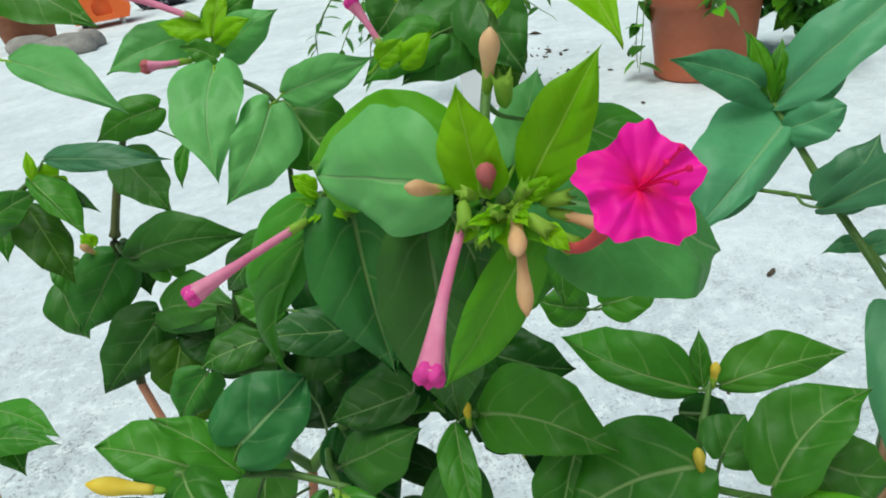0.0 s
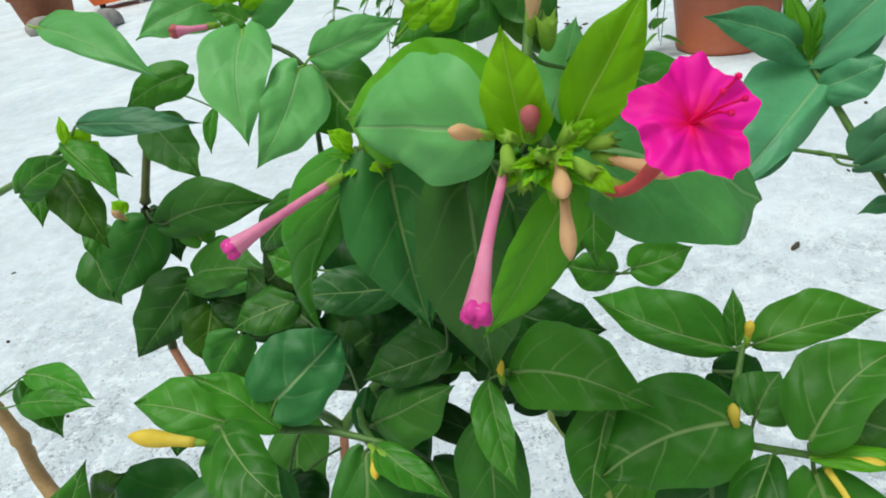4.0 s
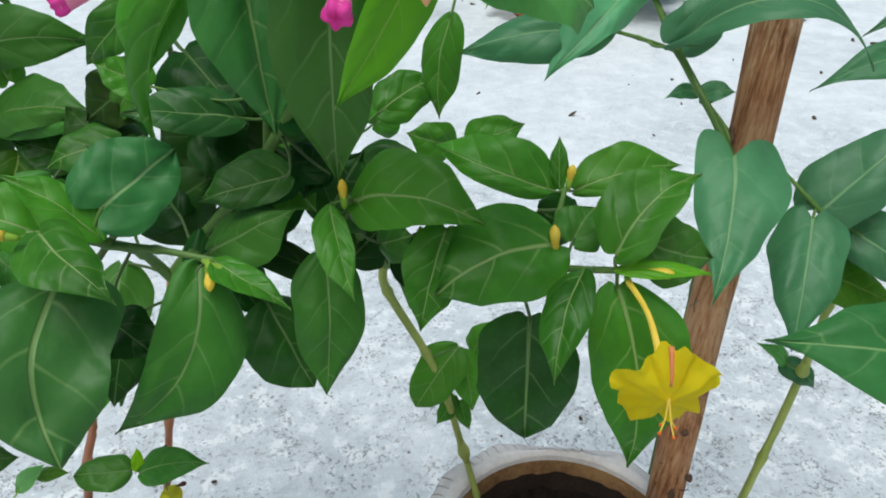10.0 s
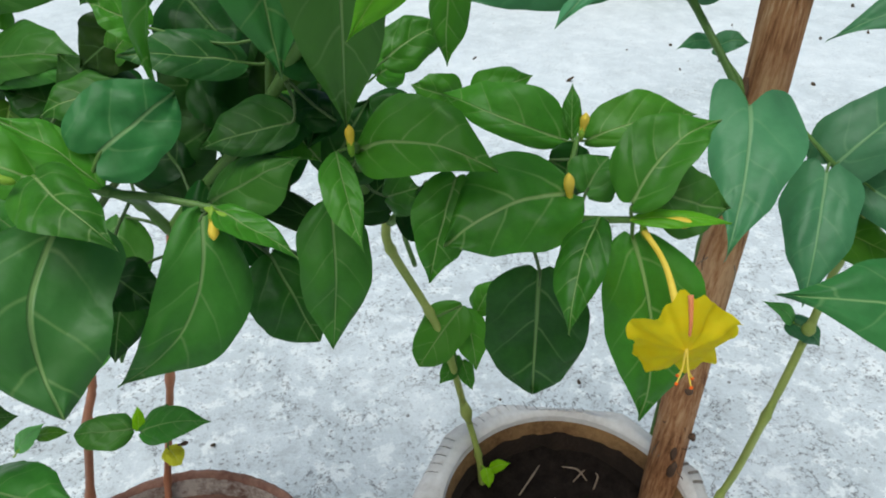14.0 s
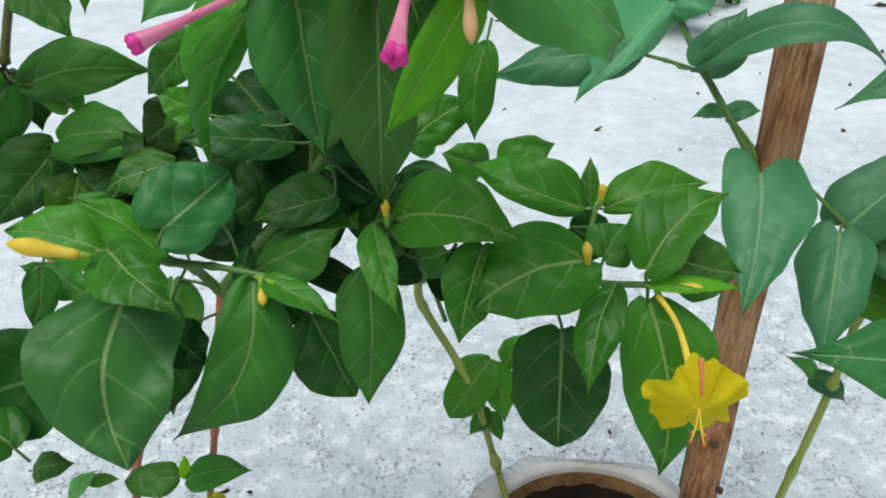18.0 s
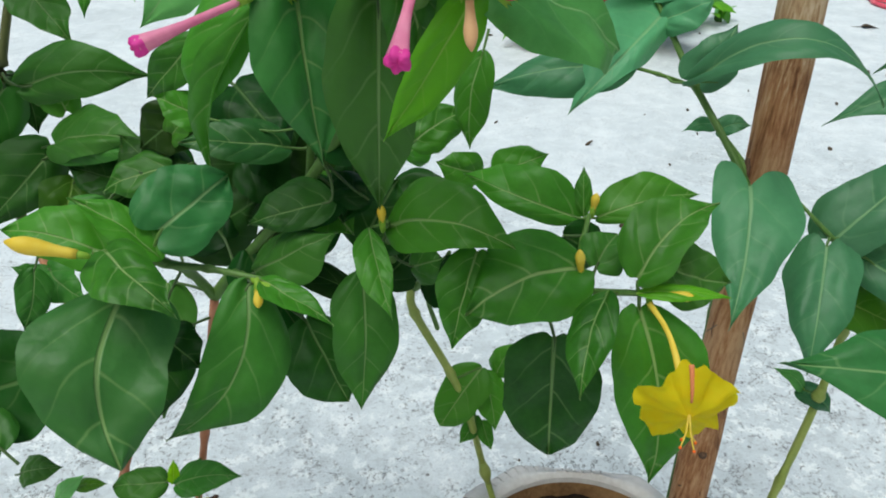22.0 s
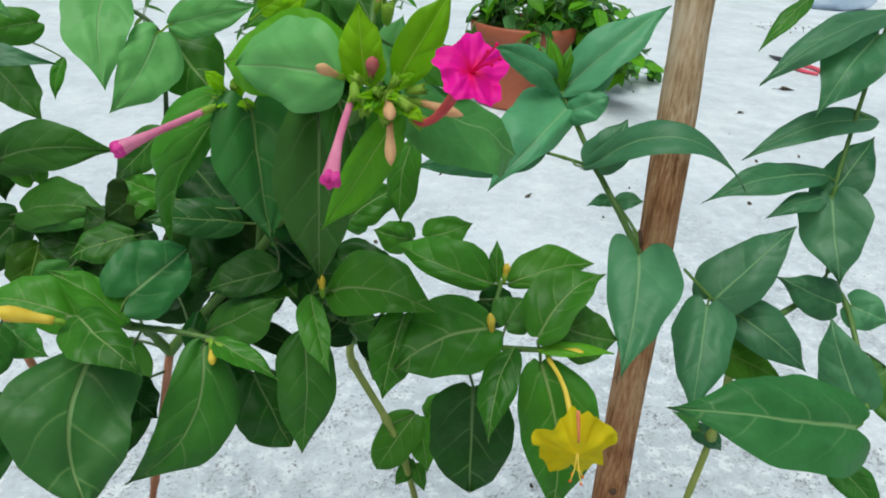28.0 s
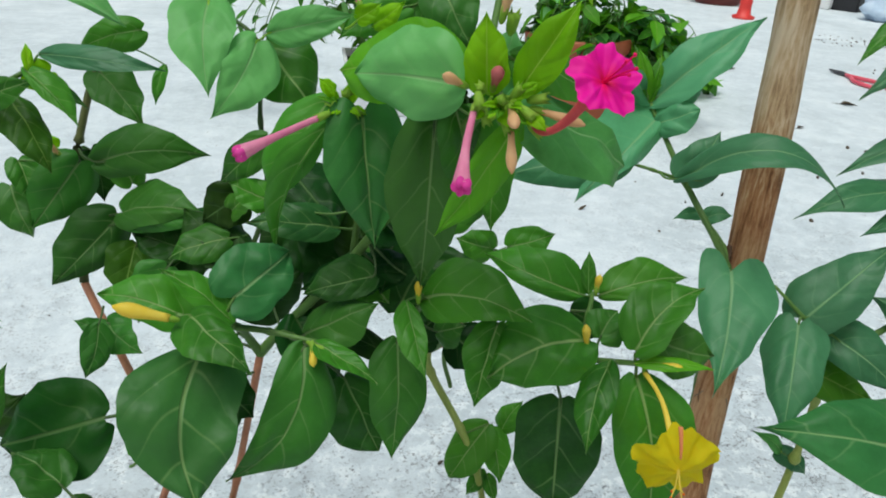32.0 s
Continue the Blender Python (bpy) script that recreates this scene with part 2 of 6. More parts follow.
PINK = petal_material("petal_magenta", (0.96, 0.003, 0.32), (1.0, 0.006, 0.46), 0.3, (0.90, 0.004, 0.085))
PINK_TUBE = petal_material("tube_pink", (0.78, 0.19, 0.38), (0.92, 0.38, 0.54), 0.3)
PINK_TIP = petal_material("tube_tip_magenta", (0.70, 0.015, 0.30), (0.90, 0.09, 0.46), 0.3)
RED_TUBE = petal_material("tube_red", (0.60, 0.06, 0.07), (0.74, 0.14, 0.14), 0.25)
SALMON = petal_material("streak_salmon", (0.80, 0.26, 0.10), (0.88, 0.36, 0.16), 0.3)
PEACH = petal_material("bud_peach", (0.72, 0.40, 0.19), (0.88, 0.60, 0.33), 0.25)
ROSE = petal_material("bud_rose", (0.50, 0.10, 0.12), (0.66, 0.22, 0.20), 0.25)
YELLOW = petal_material("petal_yellow", (1.0, 0.72, 0.008), (1.0, 0.85, 0.030), 0.66)
YELLOW_PALE = petal_material("bud_yellow", (0.87, 0.63, 0.05), (0.95, 0.77, 0.14), 0.3)
ORANGE = petal_material("stamen_orange", (0.85, 0.10, 0.01), (0.92, 0.20, 0.02), 0.2)


def span(nt, value, a, b, c, d, smooth=False):
    n = nt.nodes.new("ShaderNodeMapRange")
    if smooth:
        n.interpolation_type = "SMOOTHSTEP"
    nt.links.new(value, n.inputs[0])
    for i, v in enumerate((a, b, c, d)):
        n.inputs[i + 1].default_value = v
    return n.outputs[0]


def floor_material():
    """Limewash on concrete: cloudy and smooth far off, flaked and finely cracked round the pots."""
    m, nt, b = material("limewashed_concrete", 0.85, 0.25)
    big, mid, fine = noise_at(nt, 2.6, 6.0, 0.6), noise_at(nt, 11.0, 4.0, 0.5), noise_at(nt, 120.0, 5.0, 0.7)
    tc = nt.nodes.new("ShaderNodeTexCoord")
    sep = nt.nodes.new("ShaderNodeSeparateXYZ")
    nt.links.new(tc.outputs["Object"], sep.inputs[0])
    near = span(nt, math_node(nt, "MULTIPLY_ADD", big, 1.2, sep.outputs[1]), 0.95, 2.2, 1.0, 0.30, True)
    cloud = math_node(nt, "MULTIPLY_ADD", mid, 0.34, math_node(nt, "MULTIPLY", big, 0.66))
    wash = ramp(nt, cloud, [(0.36, (0.57, 0.625, 0.65)), (0.46, (0.635, 0.69, 0.72)), (0.53, (0.68, 0.735, 0.765)), (0.62, (0.75, 0.80, 0.825))])
    # flakes of newer, whiter wash over the worn, grainy ground
    flake = noise_at(nt, 30.0, 7.0, 0.74)
    patch = noise_at(nt, 17.0, 4.0, 0.6)
    white = math_node(nt, "MULTIPLY", span(nt, flake, 0.53, 0.57, 0.0, 0.85), near)
    wash = mix(nt, white, wash, (0.86, 0.90, 0.91))
    grey = math_node(nt, "MULTIPLY", span(nt, flake, 0.40, 0.47, 0.45, 0.0), near)
    wash = mix(nt, grey, wash, (0.46, 0.49, 0.505))
    # thin wandering cracks
    wander = noise_at(nt, 21.0, 6.0, 0.62)
    ridge = math_node(nt, "ABSOLUTE", math_node(nt, "SUBTRACT", wander, 0.5))
    gate = noise_at(nt, 9.0, 3.0, 0.5)
    crack = math_node(nt, "MULTIPLY", span(nt, ridge, 0.003, 0.010, 1.0, 0.0), span(nt, gate, 0.49, 0.53, 0.0, 1.0))
    crack = math_node(nt, "MULTIPLY", math_node(nt, "MULTIPLY", crack, span(nt, fine, 0.47, 0.62, 1.0, 0.25)), near)
    # clustered pits where grit has come out of the wash
    grit = noise_at(nt, 170.0, 4.0, 0.70)
    pit = math_node(nt, "MULTIPLY", span(nt, grit, 0.40, 0.44, 1.0, 0.0), span(nt, patch, 0.43, 0.57, 1.0, 0.10))
    pit = math_node(nt, "MULTIPLY", pit, math_node(nt, "MULTIPLY_ADD", near, 0.85, 0.10))
    spot = node(nt, "ShaderNodeTexVoronoi", Scale=38.0)
    nt.links.new(tc.outputs["Object"], spot.inputs["Vector"])
    speck = math_node(nt, "MULTIPLY", math_node(nt, "LESS_THAN", spot.outputs["Distance"], 0.09), math_node(nt, "GREATER_THAN", mid, 0.60))
    col = mix(nt, math_node(nt, "MULTIPLY", pit, 0.8), wash, (0.20, 0.21, 0.22))
    col = mix(nt, math_node(nt, "MULTIPLY", crack, 0.85), col, (0.13, 0.13, 0.135))
    col = mix(nt, math_node(nt, "MULTIPLY", speck, 0.75), col, (0.12, 0.11, 0.10))
    nt.links.new(col, b.inputs["Base Color"])
    h = math_node(nt, "MULTIPLY", math_node(nt, "MULTIPLY_ADD", flake, 1.0, math_node(nt, "MULTIPLY", fine, 0.45)), near)
    h = math_node(nt, "SUBTRACT", h, math_node(nt, "MULTIPLY_ADD", pit, 0.30, math_node(nt, "MULTIPLY", crack, 0.45)))
    bump(nt, b, h, 0.60, 0.006)
    return m


FLOOR = floor_material()
TERRACOTTA = mottled("terracotta_plastic", (0.30, 0.078, 0.036), (0.39, 0.110, 0.052), 9.0, 0.5, 0.2, 0.002)
CLAY = mottled("weathered_clay", (0.15, 0.060, 0.042), (0.42, 0.235, 0.175), 50.0, 0.9, 0.6, 0.003)
LIMED = mottled("limed_clay", (0.20, 0.11, 0.085), (0.62, 0.54, 0.48), 38.0, 0.95, 0.6, 0.002, spread=(0.42, 0.58))
GROOVE_SHADE = mottled("groove_shade", (0.16, 0.13, 0.115), (0.34, 0.30, 0.27), 70.0, 0.95, 0.4, 0.001)
CEMENT = mottled("whitewashed_cement", (0.54, 0.505, 0.475), (0.82, 0.805, 0.79), 22.0, 0.9, 0.6, 0.003)
# lower inner wall: brown stain plus the deep pot's shade, both in the colour
STAIN_AND_SHADE = mottled("stained_shaded_cement", (0.010, 0.006, 0.004), (0.040, 0.024, 0.014), 45.0, 0.9, 0.8, 0.004)
RUST = mottled("rust_stain", (0.10, 0.043, 0.014), (0.40, 0.235, 0.10), 40.0, 0.9, 0.8, 0.004)
SOIL = mottled("near_black_soil", (0.006, 0.0045, 0.004), (0.028, 0.021, 0.017), 90.0, 0.95, 1.0, 0.006, spec=0.06)
STRAW = mottled("dry_straw", (0.16, 0.11, 0.075), (0.34, 0.26, 0.19), 80.0, 0.8)


def wood_material():
    m, nt, b = material("weathered_stick_wood", 0.75, 0.25)
    tc = nt.nodes.new("ShaderNodeTexCoord")
    mp = nt.nodes.new("ShaderNodeMapping")
    mp.inputs["Scale"].default_value = (110.0, 110.0, 8.0)
    nt.links.new(tc.outputs["Object"], mp.inputs["Vector"])
    grain = node(nt, "ShaderNodeTexNoise", Scale=3.4, Detail=8.0, Roughness=0.72)
    nt.links.new(mp.outputs[0], grain.inputs["Vector"])
    patch = noise_at(nt, 22.0, 4.0, 0.6)
    tone = math_node(nt, "MULTIPLY_ADD", patch, 0.65, math_node(nt, "MULTIPLY_ADD", grain.outputs["Fac"], 1.0, -0.31))
    nt.links.new(ramp(nt, tone, [(0.34, (0.27, 0.160, 0.085)), (0.50, (0.58, 0.400, 0.225)), (0.68, (0.78, 0.63, 0.44))]), b.inputs["Base Color"])
    # redder brown on the lower part, paler tan above, with a grain-broken edge
    sep = nt.nodes.new("ShaderNodeSeparateXYZ")
    nt.links.new(tc.outputs["Object"], sep.inputs[0])
    edge = nt.nodes.new("ShaderNodeMapRange")
    nt.links.new(math_node(nt, "MULTIPLY_ADD", grain.outputs["Fac"], 0.22, sep.outputs[2]), edge.inputs[0])
    for i, v in ((1, 0.665), (2, 0.715), (3, 1.0), (4, 0.0)):
        edge.inputs[i].default_value = v
    lower_brown = ramp(nt, tone, [(0.34, (0.17, 0.066, 0.026)), (0.50, (0.46, 0.215, 0.095)), (0.68, (0.66, 0.40, 0.22))])
    wood = [l.from_socket for l in nt.links if l.to_socket == b.inputs["Base Color"]][0]
    nt.links.new(mix(nt, edge.outputs[0], wood, lower_brown), b.inputs["Base Color"])
    bump(nt, b, grain.outputs["Fac"], 1.0, 0.003)
    return m


WOOD = wood_material()
BARK = mottled("peeling_bark", (0.05, 0.03, 0.022), (0.15, 0.085, 0.05), 60.0, 0.9, 0.6, 0.002)


# ---- shapes ----
def put(name, bm, mat, parent=None, label="", smooth=True):
    me = bpy.data.meshes.new(name)
    bm.normal_update()
    bm.to_mesh(me)
    bm.free()
    for mm in mat if isinstance(mat, (list, tuple)) else [mat]:
        me.materials.append(mm)
    if smooth:
        me.polygons.foreach_set("use_smooth", [True] * len(me.polygons))
    ob = new(name, me)
    if parent is not None:
        ob.parent = parent
        if parent.data is None:
            ob.matrix_parent_inverse = Matrix.Translation(parent.location).inverted()
    if label:
        ob["label"] = label
    return ob


part = put


def thing(name, at, label, category, group=""):
    ob = new(name)
    ob.location = at
    ob.empty_display_size = 0.02
    return tagged(ob, label, category, group)


def settle(root, first):
    """Moves the parts so that they keep their places under an Empty that stands at its base."""
    back = Matrix.Translation(root.location).inverted()
    for ob in root.children:
        ob.matrix_parent_inverse = back


def spline(points, per=8):
    p = [Vector(q) for q in points]
    p = [2 * p[0] - p[1]] + p + [2 * p[-1] - p[-2]]
    out = []
    for i in range(1, len(p) - 2):
        for k in range(per):
            t = k / per
            a, b, c, d = p[i - 1], p[i], p[i + 1], p[i + 2]
            out.append(0.5 * ((2 * b) + (c - a) * t + (2 * a - 5 * b + 4 * c - d) * t * t + (3 * b - a - 3 * c + d) * t**3))
    out.append(p[-2])
    return out


def tube_into(bm, points, radii, sides=8, mat=0, caps=True):
    """A round tube along points; radii at even steps along it."""
    n, rings = len(points), []
    up = Vector((0.31, 0.17, 0.93))
    for i, q in enumerate(points):
        a = (points[min(i + 1, n - 1)] - points[max(i - 1, 0)]).normalized()
        s = a.cross(up)
        if s.length < 1e-4:
            s = a.cross(Vector((1, 0, 0)))
        s.normalize()
        u = s.cross(a)
        f = i / (n - 1) * (len(radii) - 1)
        k = min(int(f), len(radii) - 2)
        r = radii[k] + (radii[k + 1] - radii[k]) * (f - k)
        rings.append([bm.verts.new(q + r * (math.cos(2 * math.pi * j / sides) * s + math.sin(2 * math.pi * j / sides) * u)) for j in range(sides)])
    for a, b in zip(rings, rings[1:]):
        for j in range(sides):
            bm.faces.new((a[j], a[(j + 1) % sides], b[(j + 1) % sides], b[j])).material_index = mat
    if caps:
        bm.faces.new(rings[0][::-1]).material_index = mat
        bm.faces.new(rings[-1]).material_index = mat


def lathe_into(bm, profile, centre=(0, 0, 0), sides=48, wobble=0.0, mats=None):
    """A turned form: (radius, height) pairs, from one end of the profile to the other."""
    rings = []
    for r, z in profile:
        ring = []
        for j in range(sides):
            a = 2 * math.pi * j / sides
            rr = r * (1 + wobble * noise.noise((math.cos(a) * 1.7, math.sin(a) * 1.7, z * 9)))
            ring.append(bm.verts.new((centre[0] + rr * math.cos(a), centre[1] + rr * math.sin(a), centre[2] + z)))
        rings.append(ring)
    for i, (a, b) in enumerate(zip(rings, rings[1:])):
        for j in range(sides):
            fc = bm.faces.new((a[j], a[(j + 1) % sides], b[(j + 1) % sides], b[j]))
            fc.material_index = mats[i] if mats else 0
    return rings


STEMS = {}


def stem(plant, points, radii, mat=None, nodes=True, sides=8):
    mat = mat or STEM_GREEN
    line = spline(points, 8)
    bm = bmesh.new()
    steps = []
    for i in range(len(line)):
        f = i / (len(line) - 1) * (len(radii) - 1)
        k = min(int(f), len(radii) - 2)
        r = radii[k] + (radii[k + 1] - radii[k]) * (f - k)
        if nodes and i % 8 == 0 and 0 < i < len(line) - 1:
            r *= 1.35
        r *= 1 + 0.06 * noise.noise(line[i] * 40)
        steps.append(r)
    tube_into(bm, line, steps, sides)
    STEMS.setdefault(plant.name, []).extend(line)
    return part("stem", bm, mat, plant)


def half_width(v, lance=0.0, blunt=0.0, heart=0.0):
    """Half the blade's width, of 1, from base (0) to tip (1)."""
    peak = 0.30 - 0.10 * heart
    if v < peak:
        foot = (0.16 + 0.46 * heart) * (1 - 0.7 * lance)
        h = foot + (1 - foot) * (1 - (1 - v / peak) ** 2.3) ** 0.72
    else:
        u = (v - peak) / (1 - peak)
        pointed = (1 - u ** (2.7 - 1.0 * heart)) * (1 - 0.08 * u) * (1 - 0.55 * max(0.0, (u - 0.6) / 0.4))
        h = pointed * (1 - blunt) + blunt * math.sqrt(max(0.0, 1 - u**2.2)) * (1 - 0.5 * max(0.0, (u - 0.85) / 0.15))
    return max(0.004, h * (1 - lance * 0.5) + lance * 0.5 * math.sin(math.pi * min(1.0, v * 0.92 + 0.08)) ** 1.3)


LEAVES = [0]
HEART = {}


def leaf(plant, base, tip, width, face, kind="m", bend=0.08, fold=0.12, petiole=True, bow=0.0, blunt=0.0, skew=0.0, heart=None):
    """One leaf: an ovate, pointed blade with heart-shaped base from base to tip, its upper side towards face, on its petiole."""
    LEAVES[0] += 1
    rnd = random.Random(LEAVES[0] * 7919)
    base, tip, face = Vector(base), Vector(tip), Vector(face)
    a = tip - base
    length = a.length
    a.normalize()
    s = a.cross(face).normalized()
    u = s.cross(a)
    rows, cols = 25, 6
    lance = min(1.0, max(0.0, (length / width - 1.7) * 0.9))
    chance = rnd.uniform(0.8, 1.1)
    if heart is None:
        heart = HEART.get(plant.name, 0.25) * (1 - 0.6 * lance) * chance * (1 - blunt)
    ripple, phase = rnd.uniform(0.035, 0.105), rnd.uniform(0, 6.3)
    sway = rnd.uniform(-0.06, 0.06) if not bow else bow
    freq = rnd.uniform(5.5, 9.5)
    roll, twist, hook = rnd.uniform(0.10, 0.42), rnd.uniform(-0.35, 0.35), rnd.uniform(-0.02, 0.10)
    bm = bmesh.new()
    uv = bm.loops.layers.uv.new("blade")
    grid = []
    for i in range(rows):
        v = i / (rows - 1)
        v = 0.5 * v * v * (3 - 2 * v) + 0.5 * v
        h = half_width(v, lance, blunt, heart) * width / 2
        line = []
        for j in range(-cols, cols + 1):
            x = j / cols
            ax = abs(x)
            back = (0.035 + 0.21 * heart) * width * math.sin(1.95 * ax) * max(0.0, 1 - v / 0.45) ** 2.2
            lift = 1.75 * fold * ax * h * (1 - 0.25 * ax) + bend * length * (4 * v * (1 - v)) * 0.95 - 0.35 * bend * length * v * v
            lift += -roll * h * ax**2.6 + twist * x * h * (v - 0.35) - hook * length * max(0.0, v - 0.6) ** 2 * 4
            lift += 0.10 * width * noise.noise((x * 1.6, v * 3.4, phase * 5)) + 0.03 * width * noise.noise((x * 4.5, v * 8.0, phase * 7))
            rib = 2.35 * (v * min(length / width, 1.7) + (0.045 if x > 0 else -0.045) - 1.5 * (ax * h / width) ** 1.35 + 0.025)
            lift += 0.005 * width * (1 + math.cos(2 * math.pi * rib)) * min(1.0, 3.2 * ax * (1 - ax)) * min(1.0, h / (0.3 * width))
            lift += ripple * width * ax * ax * math.sin(freq * v + phase + (1.4 if x > 0 else 0)) * min(1, 3 * v) * (1 - 0.6 * v)
            side = x * h * (1 + skew * (1 if x > 0 else -1)) * (1 + 0.045 * math.sin(freq * 1.7 * v + phase * 2 + 2 * x) + 0.05 * noise.noise((x, v * 9.0, phase * 3))) + sway * length * math.sin(math.pi * v)
            q = base + a * (v * length - back) + s * side + u * lift
            line.append((bm.verts.new(q), (x * half_width(v, lance, blunt, heart) * 0.5, v * min(length / width, 1.7))))
        grid.append(line)
    for r0, r1 in zip(grid, grid[1:]):
        for j in range(2 * cols):
            quad = (r0[j], r0[j + 1], r1[j + 1], r1[j])
            fc = bm.faces.new([q[0] for q in quad])
            for lp, q in zip(fc.loops, quad):
                lp[uv].uv = q[1]
    stems = STEMS.get(plant.name)
    foot = base - a * 0.012 - u * 0.004
    if stems and petiole:
        near = min(stems, key=lambda q: (q - base).length)
        if (near - base).length < 0.05:
            foot = near
    mid = (foot + base) / 2 + (foot - base).length * 0.06 * Vector((0, 0, -1)) - a * 0.1 * (foot - base).length
    r = 0.0005 + 0.010 * width
    tube_into(bm, spline([foot, mid, base, base + a * length * 0.12], 4), [r * 1.15, r, r * 0.9, r * 0.5], 6, 1, False)
    ob = part("leaf", bm, [LEAF[kind], LEAF["y"] if kind in "ylg" else STEM_DARK if kind in "dok" else STEM_GREEN], plant)
    return ob


def frame_of(axis, hint=(0, 0, 1)):
    n = Vector(axis).normalized()
    s = n.cross(Vector(hint))
    if s.length < 1e-3:
        s = n.cross(Vector((1, 0, 0)))
    s.normalize()
    return s, s.cross(n), n


def bud(plant, base, tip, radius, mat, name="bud", calyx=True, blunt=0.5):
    base, tip = Vector(base), Vector(tip)
    bm = bmesh.new()
    line = [base.lerp(tip, k / 9) for k in range(10)]
    tube_into(bm, line, [radius * f for f in (0.55, 0.6, 0.62, 0.7, 0.82, 0.95, 1.0, 0.92, 0.65, 0.15)], 9)
    ob = part(name, bm, mat, plant)
    if calyx:
        cup(plant, base - (tip - base).normalized() * radius * 0.8, tip - base, min(radius * 1.2, 0.0026))
    return ob


def cup(plant, base, axis, radius, parent=None):
    """The green calyx: a small five-toothed cup round the foot of a flower or bud."""
    radius *= 0.8
    s, t, n = frame_of(axis)
    base = Vector(base)
    bm = bmesh.new()
    rings = []
    for k, (r, z) in enumerate(((0.30, -0.9), (0.62, -0.3), (0.72, 0.5), (0.74, 1.5), (0.50, 1.9), (0.10, 2.1))):
        ring = []
        for j in range(15):
            a = 2 * math.pi * j / 15
            tooth = (1.1 if j % 3 == 0 else 0.0) * (k == 3)
            rr = radius * r * (1 + 0.2 * tooth)
            ring.append(bm.verts.new(base + rr * (math.cos(a) * s + math.sin(a) * t) + n * radius * (z + tooth)))
        rings.append(ring)
    for a, b in zip(rings, rings[1:]):
        for j in range(15):
            bm.faces.new((a[j], a[(j + 1) % 15], b[(j + 1) % 15], b[j]))
    bm.faces.new(rings[0][::-1])
    bm.faces.new(rings[-1])
    return part("calyx", bm, CALYX, plant)


def closed_flower(plant, base, tip, radius, mats):
    """A spent or unopened trumpet: a long tube that widens to a puckered end."""
    base, tip = Vector(base), Vector(tip)
    s, t, n = frame_of(tip - base)
    length = (tip - base).length
    bm = bmesh.new()
    rings = []
    for k in range(15):
        v = k / 14
        r = radius * (0.42 + 0.16 * v + 0.5 * max(0, v - 0.55) ** 1.3 / 0.45**1.3)
        ring = []
        for j in range(15):
            a = 2 * math.pi * j / 15
            ripple = 1 + 0.16 * math.cos(5 * a) * max(0, v - 0.6) / 0.4
            bow = s * math.sin(math.pi * v) * length * 0.02
            ring.append(bm.verts.new(base + n * length * v + bow + r * ripple * (math.cos(a) * s + math.sin(a) * t)))
        rings.append(ring)
    for k, (a, b) in enumerate(zip(rings, rings[1:])):
        for j in range(15):
            bm.faces.new((a[j], a[(j + 1) % 15], b[(j + 1) % 15], b[j]))
    tube_ob = part("corolla_tube", bm, mats[0], plant)
    bm = bmesh.new()
    top = base + n * length
    rings = []
    for r, z in ((0.99, -0.70), (1.12, -0.25), (1.05, 0.25), (0.72, 0.55), (0.35, 0.45), (0.06, 0.30)):
        ring = []
        for j in range(25):
            a = 2 * math.pi * j / 25
            rr = radius * r * (1 + 0.15 * math.cos(5 * a) * min(1, r))
            ring.append(bm.verts.new(top + n * radius * (z + 0.12 * math.cos(5 * a + 0.8) * (z > 0)) + rr * (math.cos(a) * s + math.sin(a) * t)))
        rings.append(ring)
    for a, b in zip(rings, rings[1:]):
        for j in range(25):
            bm.faces.new((a[j], a[(j + 1) % 25], b[(j + 1) % 25], b[j]))
    bm.faces.new(rings[-1])
    part("corolla_tip", bm, mats[1], tube_ob)
    cup(plant, base, tip - base, radius * 0.95)


